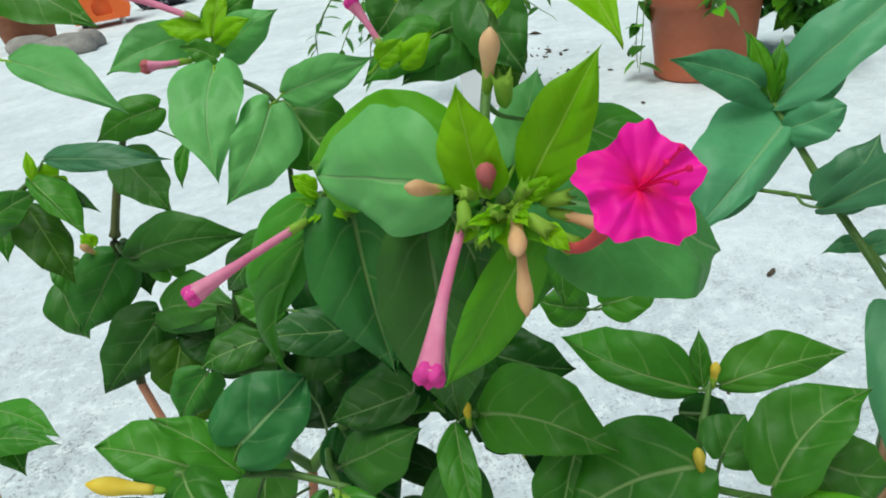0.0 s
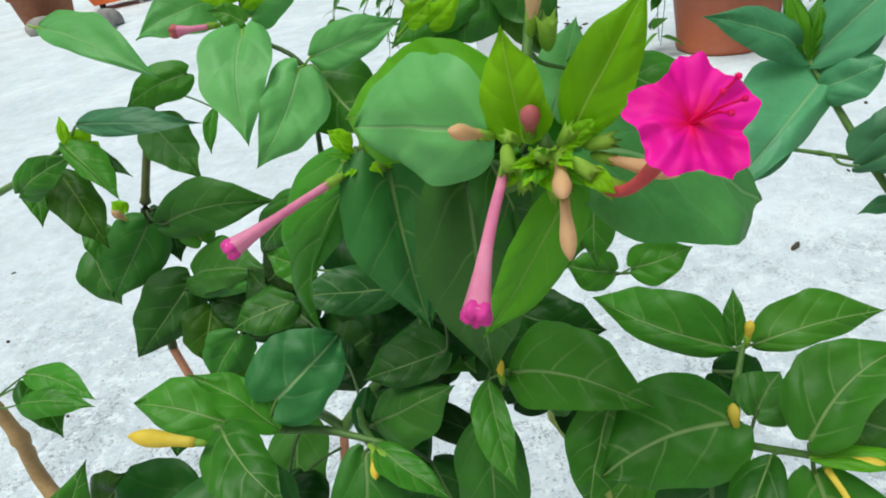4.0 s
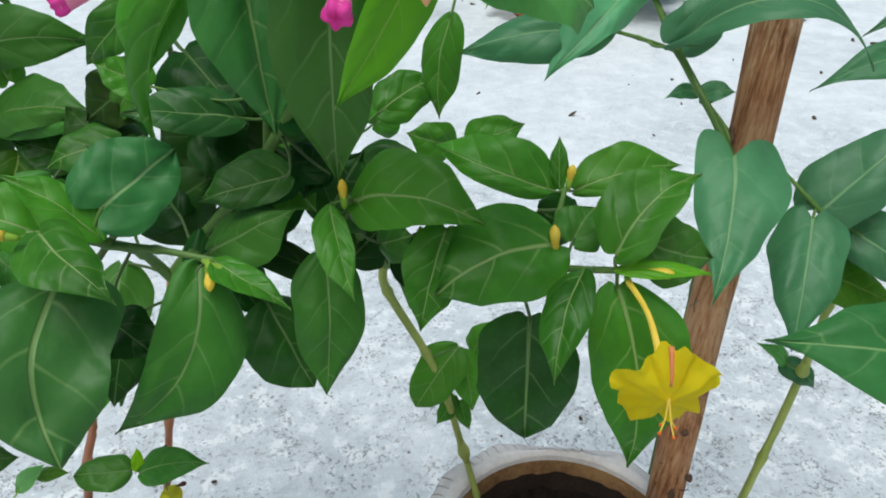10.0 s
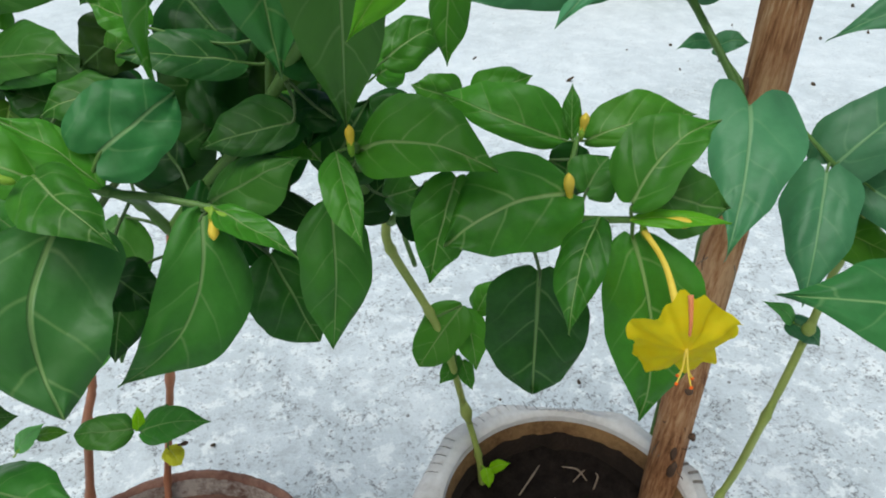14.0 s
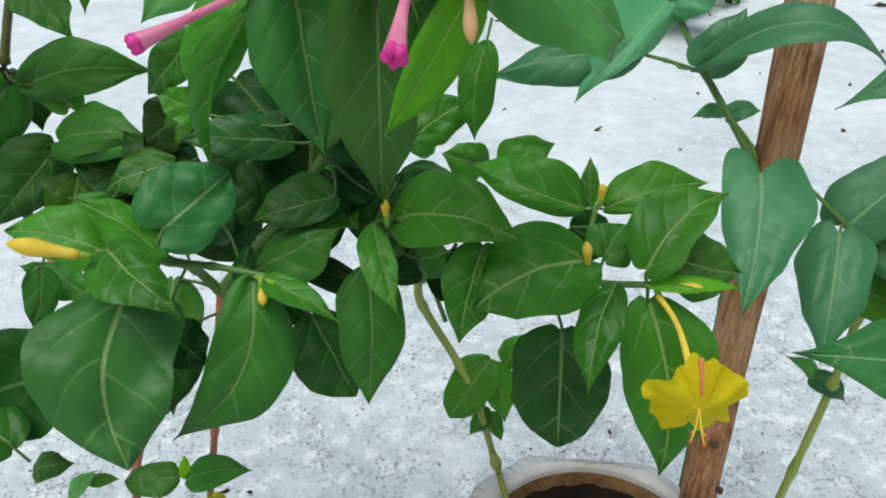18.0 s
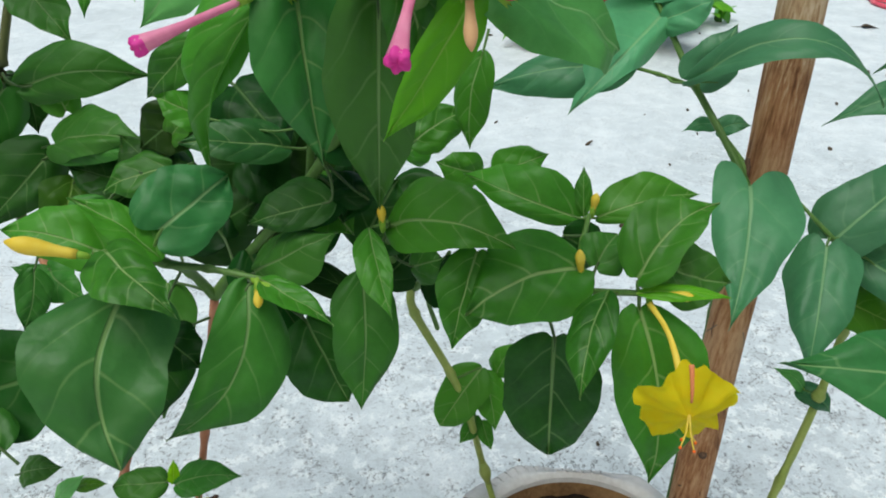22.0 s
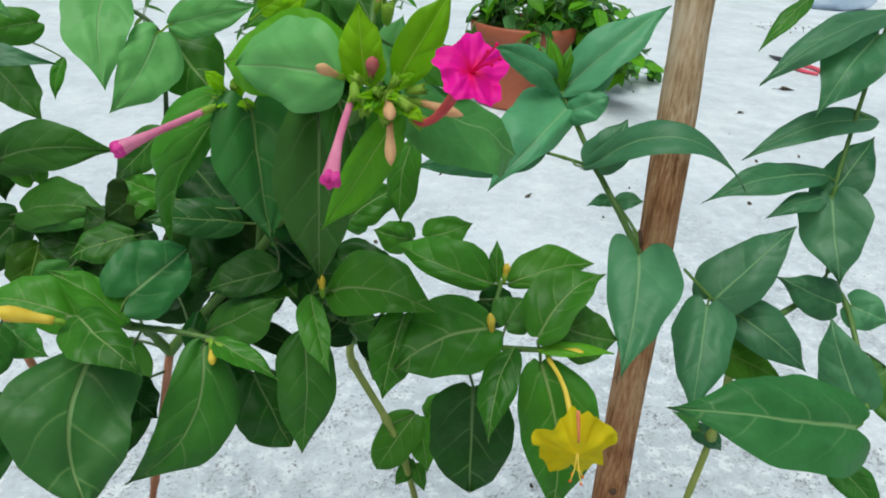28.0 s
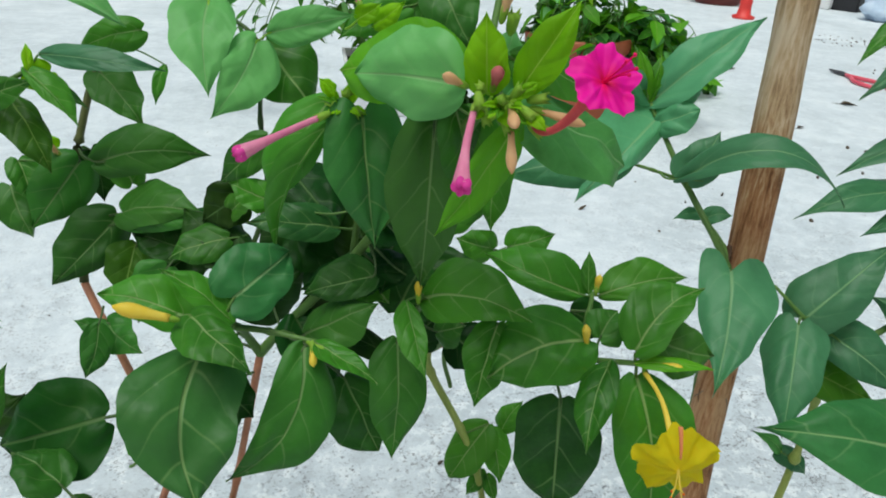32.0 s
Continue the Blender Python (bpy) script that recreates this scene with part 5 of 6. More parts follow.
leaf(left, (-0.2257, 0.3907, 0.5377), (-0.2579, 0.3712, 0.4966), 0.0401, (0.26, -0.94, 0.24), "d", 0.08, 0.12)
leaf(left, (-0.2013, 0.3694, 0.5040), (-0.2436, 0.3470, 0.4649), 0.0386, (0.20, -0.94, 0.29), "d", 0.08, 0.10, bow=-0.003, skew=0.16, blunt=0.2)
leaf(left, (-0.1947, 0.3614, 0.5113), (-0.1396, 0.3400, 0.5210), 0.0381, (-0.20, -0.56, 0.80), "d", 0.12, 0.12, bow=-0.009, skew=-0.25)
leaf(left, (-0.1968, 0.3594, 0.5048), (-0.1340, 0.3362, 0.5144), 0.0213, (-0.32, -0.57, 0.76), "d", 0.10, 0.12)
leaf(left, (-0.1878, 0.3556, 0.4915), (-0.1956, 0.3368, 0.4636), 0.0328, (0.39, -0.81, 0.44), "o", 0.08, 0.12, blunt=0.85)
leaf(left, (-0.1633, 0.4032, 0.6023), (-0.1710, 0.3920, 0.5779), 0.0093, (0.04, -0.91, 0.41), "m", 0.10, 0.20)
leaf(left, (-0.3299, 0.3399, 0.4466), (-0.2733, 0.3264, 0.4495), 0.0225, (-0.15, -0.43, 0.89), "m", 0.08, 0.15)
leaf(left, (-0.3293, 0.3572, 0.4573), (-0.2740, 0.3322, 0.4490), 0.0229, (-0.07, -0.45, 0.89), "m", 0.08, 0.15)
leaf(left, (-0.3279, 0.3542, 0.4524), (-0.3029, 0.3272, 0.4255), 0.0276, (0.36, -0.47, 0.81), "m", 0.08, 0.15)
leaf(left, (-0.1527, 0.4200, 0.6603), (-0.1950, 0.4023, 0.6498), 0.0304, (0.24, -0.85, 0.46), "l", 0.08, 0.12)
leaf(left, (-0.1256, 0.4076, 0.6506), (-0.0904, 0.4084, 0.6694), 0.0251, (-0.07, -0.98, 0.17), "l", 0.08, 0.12)
leaf(left, (-0.1345, 0.4183, 0.6659), (-0.1014, 0.4295, 0.6814), 0.0205, (0.20, -0.94, 0.27), "m", 0.08, 0.12)
leaf(left, (-0.1331, 0.4109, 0.6638), (-0.1609, 0.4110, 0.6719), 0.0154, (0.15, -0.84, 0.53), "y", 0.05, 0.20)
leaf(left, (-0.1301, 0.4083, 0.6606), (-0.1215, 0.4253, 0.6854), 0.0141, (0.10, -0.84, 0.54), "y", 0.05, 0.20)
leaf(left, (-0.1288, 0.4063, 0.6575), (-0.1039, 0.3941, 0.6686), 0.0137, (-0.50, -0.85, 0.17), "y", 0.05, 0.20)
leaf(left, (-0.1285, 0.3963, 0.6499), (-0.1463, 0.3947, 0.6598), 0.0151, (0.35, -0.79, 0.51), "m", 0.05, 0.20)
leaf(left, (-0.1771, 0.2931, 0.7159), (-0.1320, 0.2783, 0.6891), 0.0297, (0.08, -0.81, 0.58), "m", 0.08, 0.12)
leaf(left, (-0.1640, 0.2877, 0.7122), (-0.1535, 0.3040, 0.7259), 0.0207, (0.60, -0.71, 0.38), "m", 0.08, 0.12)
leaf(left, (-0.2224, 0.3626, 0.6062), (-0.2398, 0.3568, 0.5977), 0.0195, (0.17, -0.94, 0.29), "y", 0.08, 0.20)
leaf(left, (-0.2771, 0.3766, 0.5835), (-0.2649, 0.3515, 0.5648), 0.0161, (0.43, -0.40, 0.81), "m", 0.08, 0.20)
leaf(left, (-0.2421, 0.3994, 0.5457), (-0.2482, 0.3998, 0.5543), 0.0107, (0.45, -0.82, 0.36), "y", 0.05, 0.20)
leaf(left, (-0.2706, 0.4064, 0.5339), (-0.2620, 0.3900, 0.5078), 0.0221, (0.45, -0.68, 0.58), "m", 0.05, 0.20)
leaf(left, (-0.1905, 0.3806, 0.5256), (-0.1996, 0.3972, 0.5518), 0.0228, (0.22, -0.79, 0.58), "m", 0.10, 0.12)
# near-black fillers that deepen the shade inside the magenta plant
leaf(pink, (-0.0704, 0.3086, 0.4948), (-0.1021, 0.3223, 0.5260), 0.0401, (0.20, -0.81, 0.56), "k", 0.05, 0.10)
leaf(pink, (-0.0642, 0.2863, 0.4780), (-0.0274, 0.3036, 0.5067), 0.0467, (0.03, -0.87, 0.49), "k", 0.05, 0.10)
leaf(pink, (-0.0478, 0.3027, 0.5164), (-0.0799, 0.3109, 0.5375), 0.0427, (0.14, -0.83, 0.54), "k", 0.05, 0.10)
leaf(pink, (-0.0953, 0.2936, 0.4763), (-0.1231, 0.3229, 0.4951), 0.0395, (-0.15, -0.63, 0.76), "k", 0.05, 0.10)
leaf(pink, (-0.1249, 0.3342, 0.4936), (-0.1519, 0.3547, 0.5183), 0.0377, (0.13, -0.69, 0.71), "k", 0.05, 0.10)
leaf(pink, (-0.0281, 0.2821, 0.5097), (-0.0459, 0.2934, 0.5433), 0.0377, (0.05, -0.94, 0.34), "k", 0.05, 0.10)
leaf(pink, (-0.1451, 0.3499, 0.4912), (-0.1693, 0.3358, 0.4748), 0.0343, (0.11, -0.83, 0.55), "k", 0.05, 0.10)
leaf(left, (0.0227, 0.3869, 0.6636), (0.0413, 0.3609, 0.6247), 0.0397, (-0.19, -0.86, 0.48), "d", 0.06, 0.10)
leaf(left, (0.0283, 0.4019, 0.6510), (0.0357, 0.3668, 0.6113), 0.0382, (-0.14, -0.75, 0.64), "o", 0.06, 0.10)
leaf(left, (0.0154, 0.3954, 0.6543), (-0.0257, 0.3781, 0.6237), 0.0484, (0.05, -0.90, 0.44), "d", 0.06, 0.10)
leaf(left, (-0.0183, 0.4236, 0.6683), (-0.0402, 0.4161, 0.6435), 0.0376, (-0.02, -0.95, 0.31), "d", 0.06, 0.10)
leaf(left, (-0.0022, 0.3844, 0.6469), (-0.0471, 0.3747, 0.6284), 0.0301, (-0.03, -0.85, 0.53), "m", 0.06, 0.10)
leaf(left, (-0.0228, 0.3731, 0.6373), (-0.0044, 0.3649, 0.6528), 0.0161, (-0.52, -0.83, 0.18), "y", 0.05, 0.20)
leaf(left, (-0.0342, 0.3664, 0.6410), (-0.0197, 0.3624, 0.6515), 0.0134, (-0.34, -0.93, 0.12), "y", 0.05, 0.20)
# more fillers low and inside both plants, mostly in the shade-coloured green
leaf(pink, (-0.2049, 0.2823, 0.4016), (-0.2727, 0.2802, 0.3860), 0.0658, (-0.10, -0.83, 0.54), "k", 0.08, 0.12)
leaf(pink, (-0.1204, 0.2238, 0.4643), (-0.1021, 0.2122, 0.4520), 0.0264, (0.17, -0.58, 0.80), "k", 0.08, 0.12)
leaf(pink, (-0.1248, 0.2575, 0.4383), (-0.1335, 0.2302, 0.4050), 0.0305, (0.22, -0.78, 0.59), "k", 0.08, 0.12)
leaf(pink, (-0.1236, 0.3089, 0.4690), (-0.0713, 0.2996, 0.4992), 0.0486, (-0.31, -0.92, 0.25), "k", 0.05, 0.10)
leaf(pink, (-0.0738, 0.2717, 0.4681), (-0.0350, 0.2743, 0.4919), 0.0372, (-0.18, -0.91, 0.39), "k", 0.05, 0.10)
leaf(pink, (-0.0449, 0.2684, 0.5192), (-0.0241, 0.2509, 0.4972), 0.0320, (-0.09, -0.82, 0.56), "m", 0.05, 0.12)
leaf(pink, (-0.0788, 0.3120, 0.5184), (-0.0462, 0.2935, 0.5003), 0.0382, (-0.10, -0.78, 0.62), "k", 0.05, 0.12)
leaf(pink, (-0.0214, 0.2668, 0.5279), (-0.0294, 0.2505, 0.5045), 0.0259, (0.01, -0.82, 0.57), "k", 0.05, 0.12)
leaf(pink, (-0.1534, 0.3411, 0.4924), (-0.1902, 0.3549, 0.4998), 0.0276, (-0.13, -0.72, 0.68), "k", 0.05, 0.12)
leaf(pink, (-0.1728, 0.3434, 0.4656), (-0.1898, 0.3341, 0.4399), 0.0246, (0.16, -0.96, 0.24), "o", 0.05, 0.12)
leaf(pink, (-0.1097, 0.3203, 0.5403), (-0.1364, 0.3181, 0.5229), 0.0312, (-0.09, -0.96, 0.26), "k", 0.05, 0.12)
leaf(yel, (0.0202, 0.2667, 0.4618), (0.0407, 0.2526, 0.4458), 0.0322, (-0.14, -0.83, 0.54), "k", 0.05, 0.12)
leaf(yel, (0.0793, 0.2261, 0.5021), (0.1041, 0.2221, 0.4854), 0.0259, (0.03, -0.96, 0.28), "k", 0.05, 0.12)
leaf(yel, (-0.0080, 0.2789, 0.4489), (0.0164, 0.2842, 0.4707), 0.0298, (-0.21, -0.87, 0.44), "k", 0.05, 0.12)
leaf(pink, (0.0163, 0.1996, 0.6380), (0.0288, 0.2209, 0.6620), 0.0206, (-0.06, -0.73, 0.68), "l", 0.05, 0.12)
leaf(pink, (0.0050, 0.1852, 0.6318), (-0.0079, 0.1947, 0.5847), 0.0265, (-0.41, -0.91, -0.07), "m", 0.05, 0.15)
leaf(pink, (0.0114, 0.2040, 0.6330), (0.0244, 0.2019, 0.6139), 0.0307, (-0.04, -1.00, 0.08), "m", 0.05, 0.12)
leaf(pink, (0.0034, 0.2007, 0.6338), (-0.0160, 0.2095, 0.6190), 0.0227, (-0.43, -0.90, 0.03), "k", 0.05, 0.12)
leaf(pink, (0.0078, 0.1576, 0.6382), (0.0132, 0.1497, 0.6349), 0.0069, (-0.33, -0.55, 0.77), "y", 0.05, 0.20)
leaf(pink, (0.0013, 0.1601, 0.6396), (-0.0037, 0.1550, 0.6364), 0.0056, (0.15, -0.63, 0.76), "y", 0.05, 0.20)
leaf(pink, (0.0154, 0.1594, 0.6453), (0.0217, 0.1562, 0.6511), 0.0055, (-0.59, -0.78, 0.21), "y", 0.05, 0.20)
leaf(pink, (0.0183, 0.1547, 0.6380), (0.0233, 0.1469, 0.6348), 0.0061, (-0.36, -0.54, 0.76), "y", 0.05, 0.20)
leaf(yel, (-0.0190, 0.2563, 0.4881), (0.0014, 0.2679, 0.5194), 0.0411, (-0.12, -0.90, 0.41), "d", 0.05, 0.12)
leaf(yel, (0.0013, 0.2837, 0.5055), (0.0426, 0.2688, 0.4983), 0.0323, (-0.22, -0.85, 0.49), "k", 0.05, 0.12)
leaf(pink, (-0.1395, 0.2803, 0.2788), (-0.1303, 0.2662, 0.2790), 0.0135, (-0.18, -0.11, 0.98), "u", 0.05, 0.10, blunt=1.0)
bud(pink, (-0.1330, 0.2800, 0.2800), (-0.1262, 0.2800, 0.2822), 0.0016, BARK, "withered_bud", False)
leaf(pink, (-0.2396, 0.3024, 0.2705), (-0.2149, 0.2985, 0.2970), 0.0128, (-0.43, -0.86, 0.27), "l", 0.05, 0.15)
leaf(left, (-0.2226, 0.4089, 0.5406), (-0.2135, 0.3892, 0.5086), 0.0272, (0.28, -0.78, 0.56), "k", 0.08, 0.12)
leaf(left, (-0.2806, 0.4096, 0.5134), (-0.2651, 0.3887, 0.4824), 0.0324, (0.26, -0.73, 0.63), "d", 0.08, 0.12)
leaf(pink, (-0.2910, 0.3134, 0.3735), (-0.2624, 0.3100, 0.4028), 0.0344, (-0.19, -0.98, 0.07), "k", 0.05, 0.10)

leaf(left, (-0.2111, 0.3377, 0.4338), (-0.2308, 0.3363, 0.4439), 0.0140, (-0.3, -0.5, 0.8), "d", 0.06, 0.15)
leaf(left, (-0.2072, 0.3304, 0.4437), (-0.1829, 0.3074, 0.4333), 0.0260, (-0.2, -0.7, 0.6), "d", 0.06, 0.15)

leaf(tall, (0.1662, 0.3504, 0.5925), (0.1581, 0.3601, 0.6286), 0.0115, (-0.35, -0.85, 0.30), "g", 0.05, 0.30)
leaf(tall, (0.1693, 0.3497, 0.5926), (0.1736, 0.3518, 0.6204), 0.0085, (0.35, -0.85, 0.30), "g", 0.05, 0.30)

# ---- magenta flowers, tubes and buds ----
limb, s_, t_, n_, c_ = open_flower(pink, [(0.0214, 0.1600, 0.6345), (0.0240, 0.1530, 0.6322), (0.0290, 0.1440, 0.6385), (0.0350, 0.1300, 0.6562)], 0.0021, (0.10, -0.75, 0.62), 0.0139, (RED_TUBE, PINK), 0.5, 0.40, 0.050, 0.22, None, 0.035, 0.13)
stamens(pink, c_, (0.35, -0.72, 0.60), 0.015, PINK, 4, 0.20)
cup(pink, (0.0215, 0.1585, 0.632), (0.3, -0.2, -0.2), 0.0028)
closed_flower(pink, (-0.0016, 0.1611, 0.6401), (-0.0140, 0.1200, 0.6230), 0.0031, (PINK_TUBE, PINK_TIP))
closed_flower(pink, (-0.0580, 0.2170, 0.6210), (-0.0960, 0.1970, 0.6090), 0.0032, (PINK_TUBE, PINK_TIP))
bud(pink, (-0.0060, 0.1662, 0.6473), (-0.0151, 0.1597, 0.6525), 0.0023, PEACH)
bud(pink, (0.0058, 0.1633, 0.6478), (0.0055, 0.1563, 0.6563), 0.0027, ROSE)
bud(pink, (0.0118, 0.1576, 0.6402), (0.0103, 0.1444, 0.6366), 0.0025, PEACH)
bud(pink, (0.0120, 0.1553, 0.6318), (0.0111, 0.1457, 0.6179), 0.0023, PEACH, calyx=False)
bud(pink, (0.0233, 0.1587, 0.6393), (0.0393, 0.1482, 0.6363), 0.0023, PEACH)
bud(pink, (0.0094, 0.1715, 0.6733), (0.0112, 0.1687, 0.6864), 0.0027, PEACH)
bud(pink, (0.0164, 0.1920, 0.6931), (0.0165, 0.1868, 0.6965), 0.0020, ROSE)
cup(pink, (-0.0012, 0.1588, 0.6446), (0, -0.6, -0.5), 0.0034)
cup(pink, (0.0018, 0.1593, 0.6384), (0.1, -0.5, -0.7), 0.0030)
cup(pink, (0.0157, 0.1545, 0.6406), (0.5, -0.5, -0.3), 0.0034)
cup(pink, (0.0067, 0.1563, 0.6440), (0.1, -0.7, 0.2), 0.0032)
cup(pink, (0.0208, 0.1592, 0.6432), (0.7, -0.3, 0.2), 0.0034)
cup(pink, (0.0136, 0.1615, 0.6441), (0.3, -0.3, 0.6), 0.0032)
cup(pink, (0.0131, 0.1722, 0.6678), (0, -0.4, 0.8), 0.0040)
for q, d in (((0.0014, 0.1634, 0.6458), (-0.4, -0.6, 0.5)), ((0.0089, 0.1560, 0.6357), (0.2, -0.6, -0.6)), ((0.0226, 0.1560, 0.6339), (0.8, -0.4, -0.3)), ((-0.0489, 0.2276, 0.6275), (0.3, -0.6, 0.3)), ((-0.0543, 0.2264, 0.6226), (0, -0.5, -0.6)), ((-0.0455, 0.2237, 0.6219), (0.5, -0.4, -0.4))):
    cup(pink, q, d, 0.0029)
leaf(pink, (-0.0479, 0.2281, 0.6247), (-0.0408, 0.2249, 0.6352), 0.008, (0.1, -0.7, 0.6), "y", 0.05, 0.3, False)
leaf(pink, (-0.0541, 0.2308, 0.6267), (-0.0607, 0.2299, 0.6346), 0.008, (0.1, -0.7, 0.6), "y", 0.05, 0.3, False)
leaf(pink, (-0.0494, 0.2266, 0.6212), (-0.0492, 0.2167, 0.6116), 0.006, (0.1, -0.9, 0.3), "y", 0.05, 0.3, False)
# narrow bracts crowded round the flower heads
rnd = random.Random(31)
for heart_of, count, reach in (((0.0100, 0.1600, 0.6405), 12, 0.0072), ((-0.0505, 0.2265, 0.6225), 9, 0.0075)):
    c = Vector(heart_of)
    for k in range(count):
        d = Vector((rnd.uniform(-1, 1), rnd.uniform(-1, 0.1), rnd.uniform(-0.7, 0.8))).normalized()
        leaf(pink, c + d * reach * 0.55, c + d * reach * rnd.uniform(1.3, 1.9), rnd.uniform(0.0026, 0.0042), (d.z * 0.5, -0.7, 0.8), "y" if k % 3 else "g", 0.10, 0.35, False)
closed_flower(left, (-0.1373, 0.4099, 0.6707), (-0.1812, 0.4157, 0.6922), 0.0040, (PINK_TUBE, PINK_TIP))
closed_flower(left, (-0.1441, 0.3984, 0.6504), (-0.1693, 0.3961, 0.6510), 0.0034, (PINK_TUBE, ROSE))
closed_flower(left, (-0.0316, 0.3688, 0.6467), (-0.0446, 0.3795, 0.6708), 0.0036, (PINK_TUBE, PINK_TIP))
bud(left, (-0.2364, 0.3888, 0.5441), (-0.2424, 0.3859, 0.5530), 0.0026, PEACH)

# ---- yellow flower and buds ----
limb, s_, t_, n_, c_ = open_flower(yel, [(0.1030, 0.1735, 0.4951), (0.1055, 0.1612, 0.4908), (0.1058, 0.1500, 0.4850), (0.1020, 0.1261, 0.4739)], 0.0017, (-0.20, -0.95, -0.10), 0.0222, (YELLOW_PALE, YELLOW), 1.571, 0.02, 0.060, 0.0, True, 0.14, 0.115, 0.30)
stamens(yel, c_, (-0.10, -0.45, -0.85), 0.0125, YELLOW_PALE, 4, 0.30, ORANGE)
cup(yel, (0.1028, 0.1746, 0.4962), (0.3, -0.3, -0.8), 0.0026)
bud(yel, (0.1072, 0.1733, 0.5002), (0.1199, 0.1661, 0.5017), 0.0024, YELLOW_PALE)
bud(yel, (0.0770, 0.1930, 0.5002), (0.0751, 0.1938, 0.5137), 0.0024, YELLOW_PALE)
bud(yel, (0.0958, 0.2324, 0.5111), (0.0974, 0.2338, 0.5209), 0.0022, YELLOW_PALE)
bud(yel, (-0.0117, 0.2197, 0.5189), (-0.0120, 0.2206, 0.5292), 0.0021, YELLOW_PALE)
bud(pink, (-0.0684, 0.1993, 0.5053), (-0.0683, 0.1912, 0.4988), 0.0021, YELLOW_PALE)
bud(pink, (-0.0694, 0.2030, 0.5050), (-0.0610, 0.1948, 0.5049), 0.0018, CALYX)
bud(pink, (-0.1323, 0.1892, 0.5329), (-0.1556, 0.1883, 0.5412), 0.0036, YELLOW_PALE)

# ---- far across the terrace ----
def small_leaf(length, width, cup_=0.2):
    bm = bmesh.new()
    uv = bm.loops.layers.uv.new("blade")
    rows = []
    for i in range(7):
        v = i / 6
        h = half_width(v) * width / 2
        rows.append([(bm.verts.new((x * h, v * length, abs(x) * h * cup_ - 0.25 * length * v * v)), (x * half_width(v) * 0.5, v * length / width)) for x in (-1, -0.5, 0, 0.5, 1)])
    for r0, r1 in zip(rows, rows[1:]):
        for j in range(4):
            quad = (r0[j], r0[j + 1], r1[j + 1], r1[j])
            fc = bm.faces.new([q[0] for q in quad])
            for lp, q in zip(fc.loops, quad):
                lp[uv].uv = q[1]
    return bm


def leaf_data(name, length, width, mat, cup_=0.2):
    me = bpy.data.meshes.new(name)
    bm = small_leaf(length, width, cup_)
    bm.to_mesh(me)
    bm.free()
    me.materials.append(mat)
    me.polygons.foreach_set("use_smooth", [True] * len(me.polygons))
    return me


def variegated():
    m, nt, b = material("leaf_variegated", 0.45, 0.3)
    patch = noise_at(nt, 38.0, 3.0)
    green = ramp(nt, noise_at(nt, 90.0, 3.0), [(0.3, (0.03, 0.11, 0.02)), (0.7, (0.09, 0.22, 0.04))])
    nt.links.new(mix(nt, math_node(nt, "GREATER_THAN", patch, 0.60), green, (0.72, 0.76, 0.62)), b.inputs["Base Color"])
    return m


VARIEGATED = variegated()


def vine(plant, points, radius, kinds, rnd, gap=0.03):
    """A hanging shoot with leaves along it."""
    line = spline(points, 7)
    bm = bmesh.new()
    tube_into(bm, line, [radius, radius * 0.5], 5)
    part("stem", bm, STEM_GREEN, plant)
    run = 0.0
    for a, b in zip(line, line[1:]):
        run += (b - a).length
        if run > gap:
            run = 0.0
            ob = new("leaf", rnd.choice(kinds))
            ob.parent = plant
            ob.matrix_parent_inverse = Matrix.Translation(plant.location).inverted()
            ob.matrix_basis = Matrix.LocRotScale(b, Euler((rnd.uniform(-0.9, 0.2), rnd.uniform(-0.6, 0.6), rnd.uniform(0, 6.28))), [rnd.uniform(0.7, 1.15)] * 3)


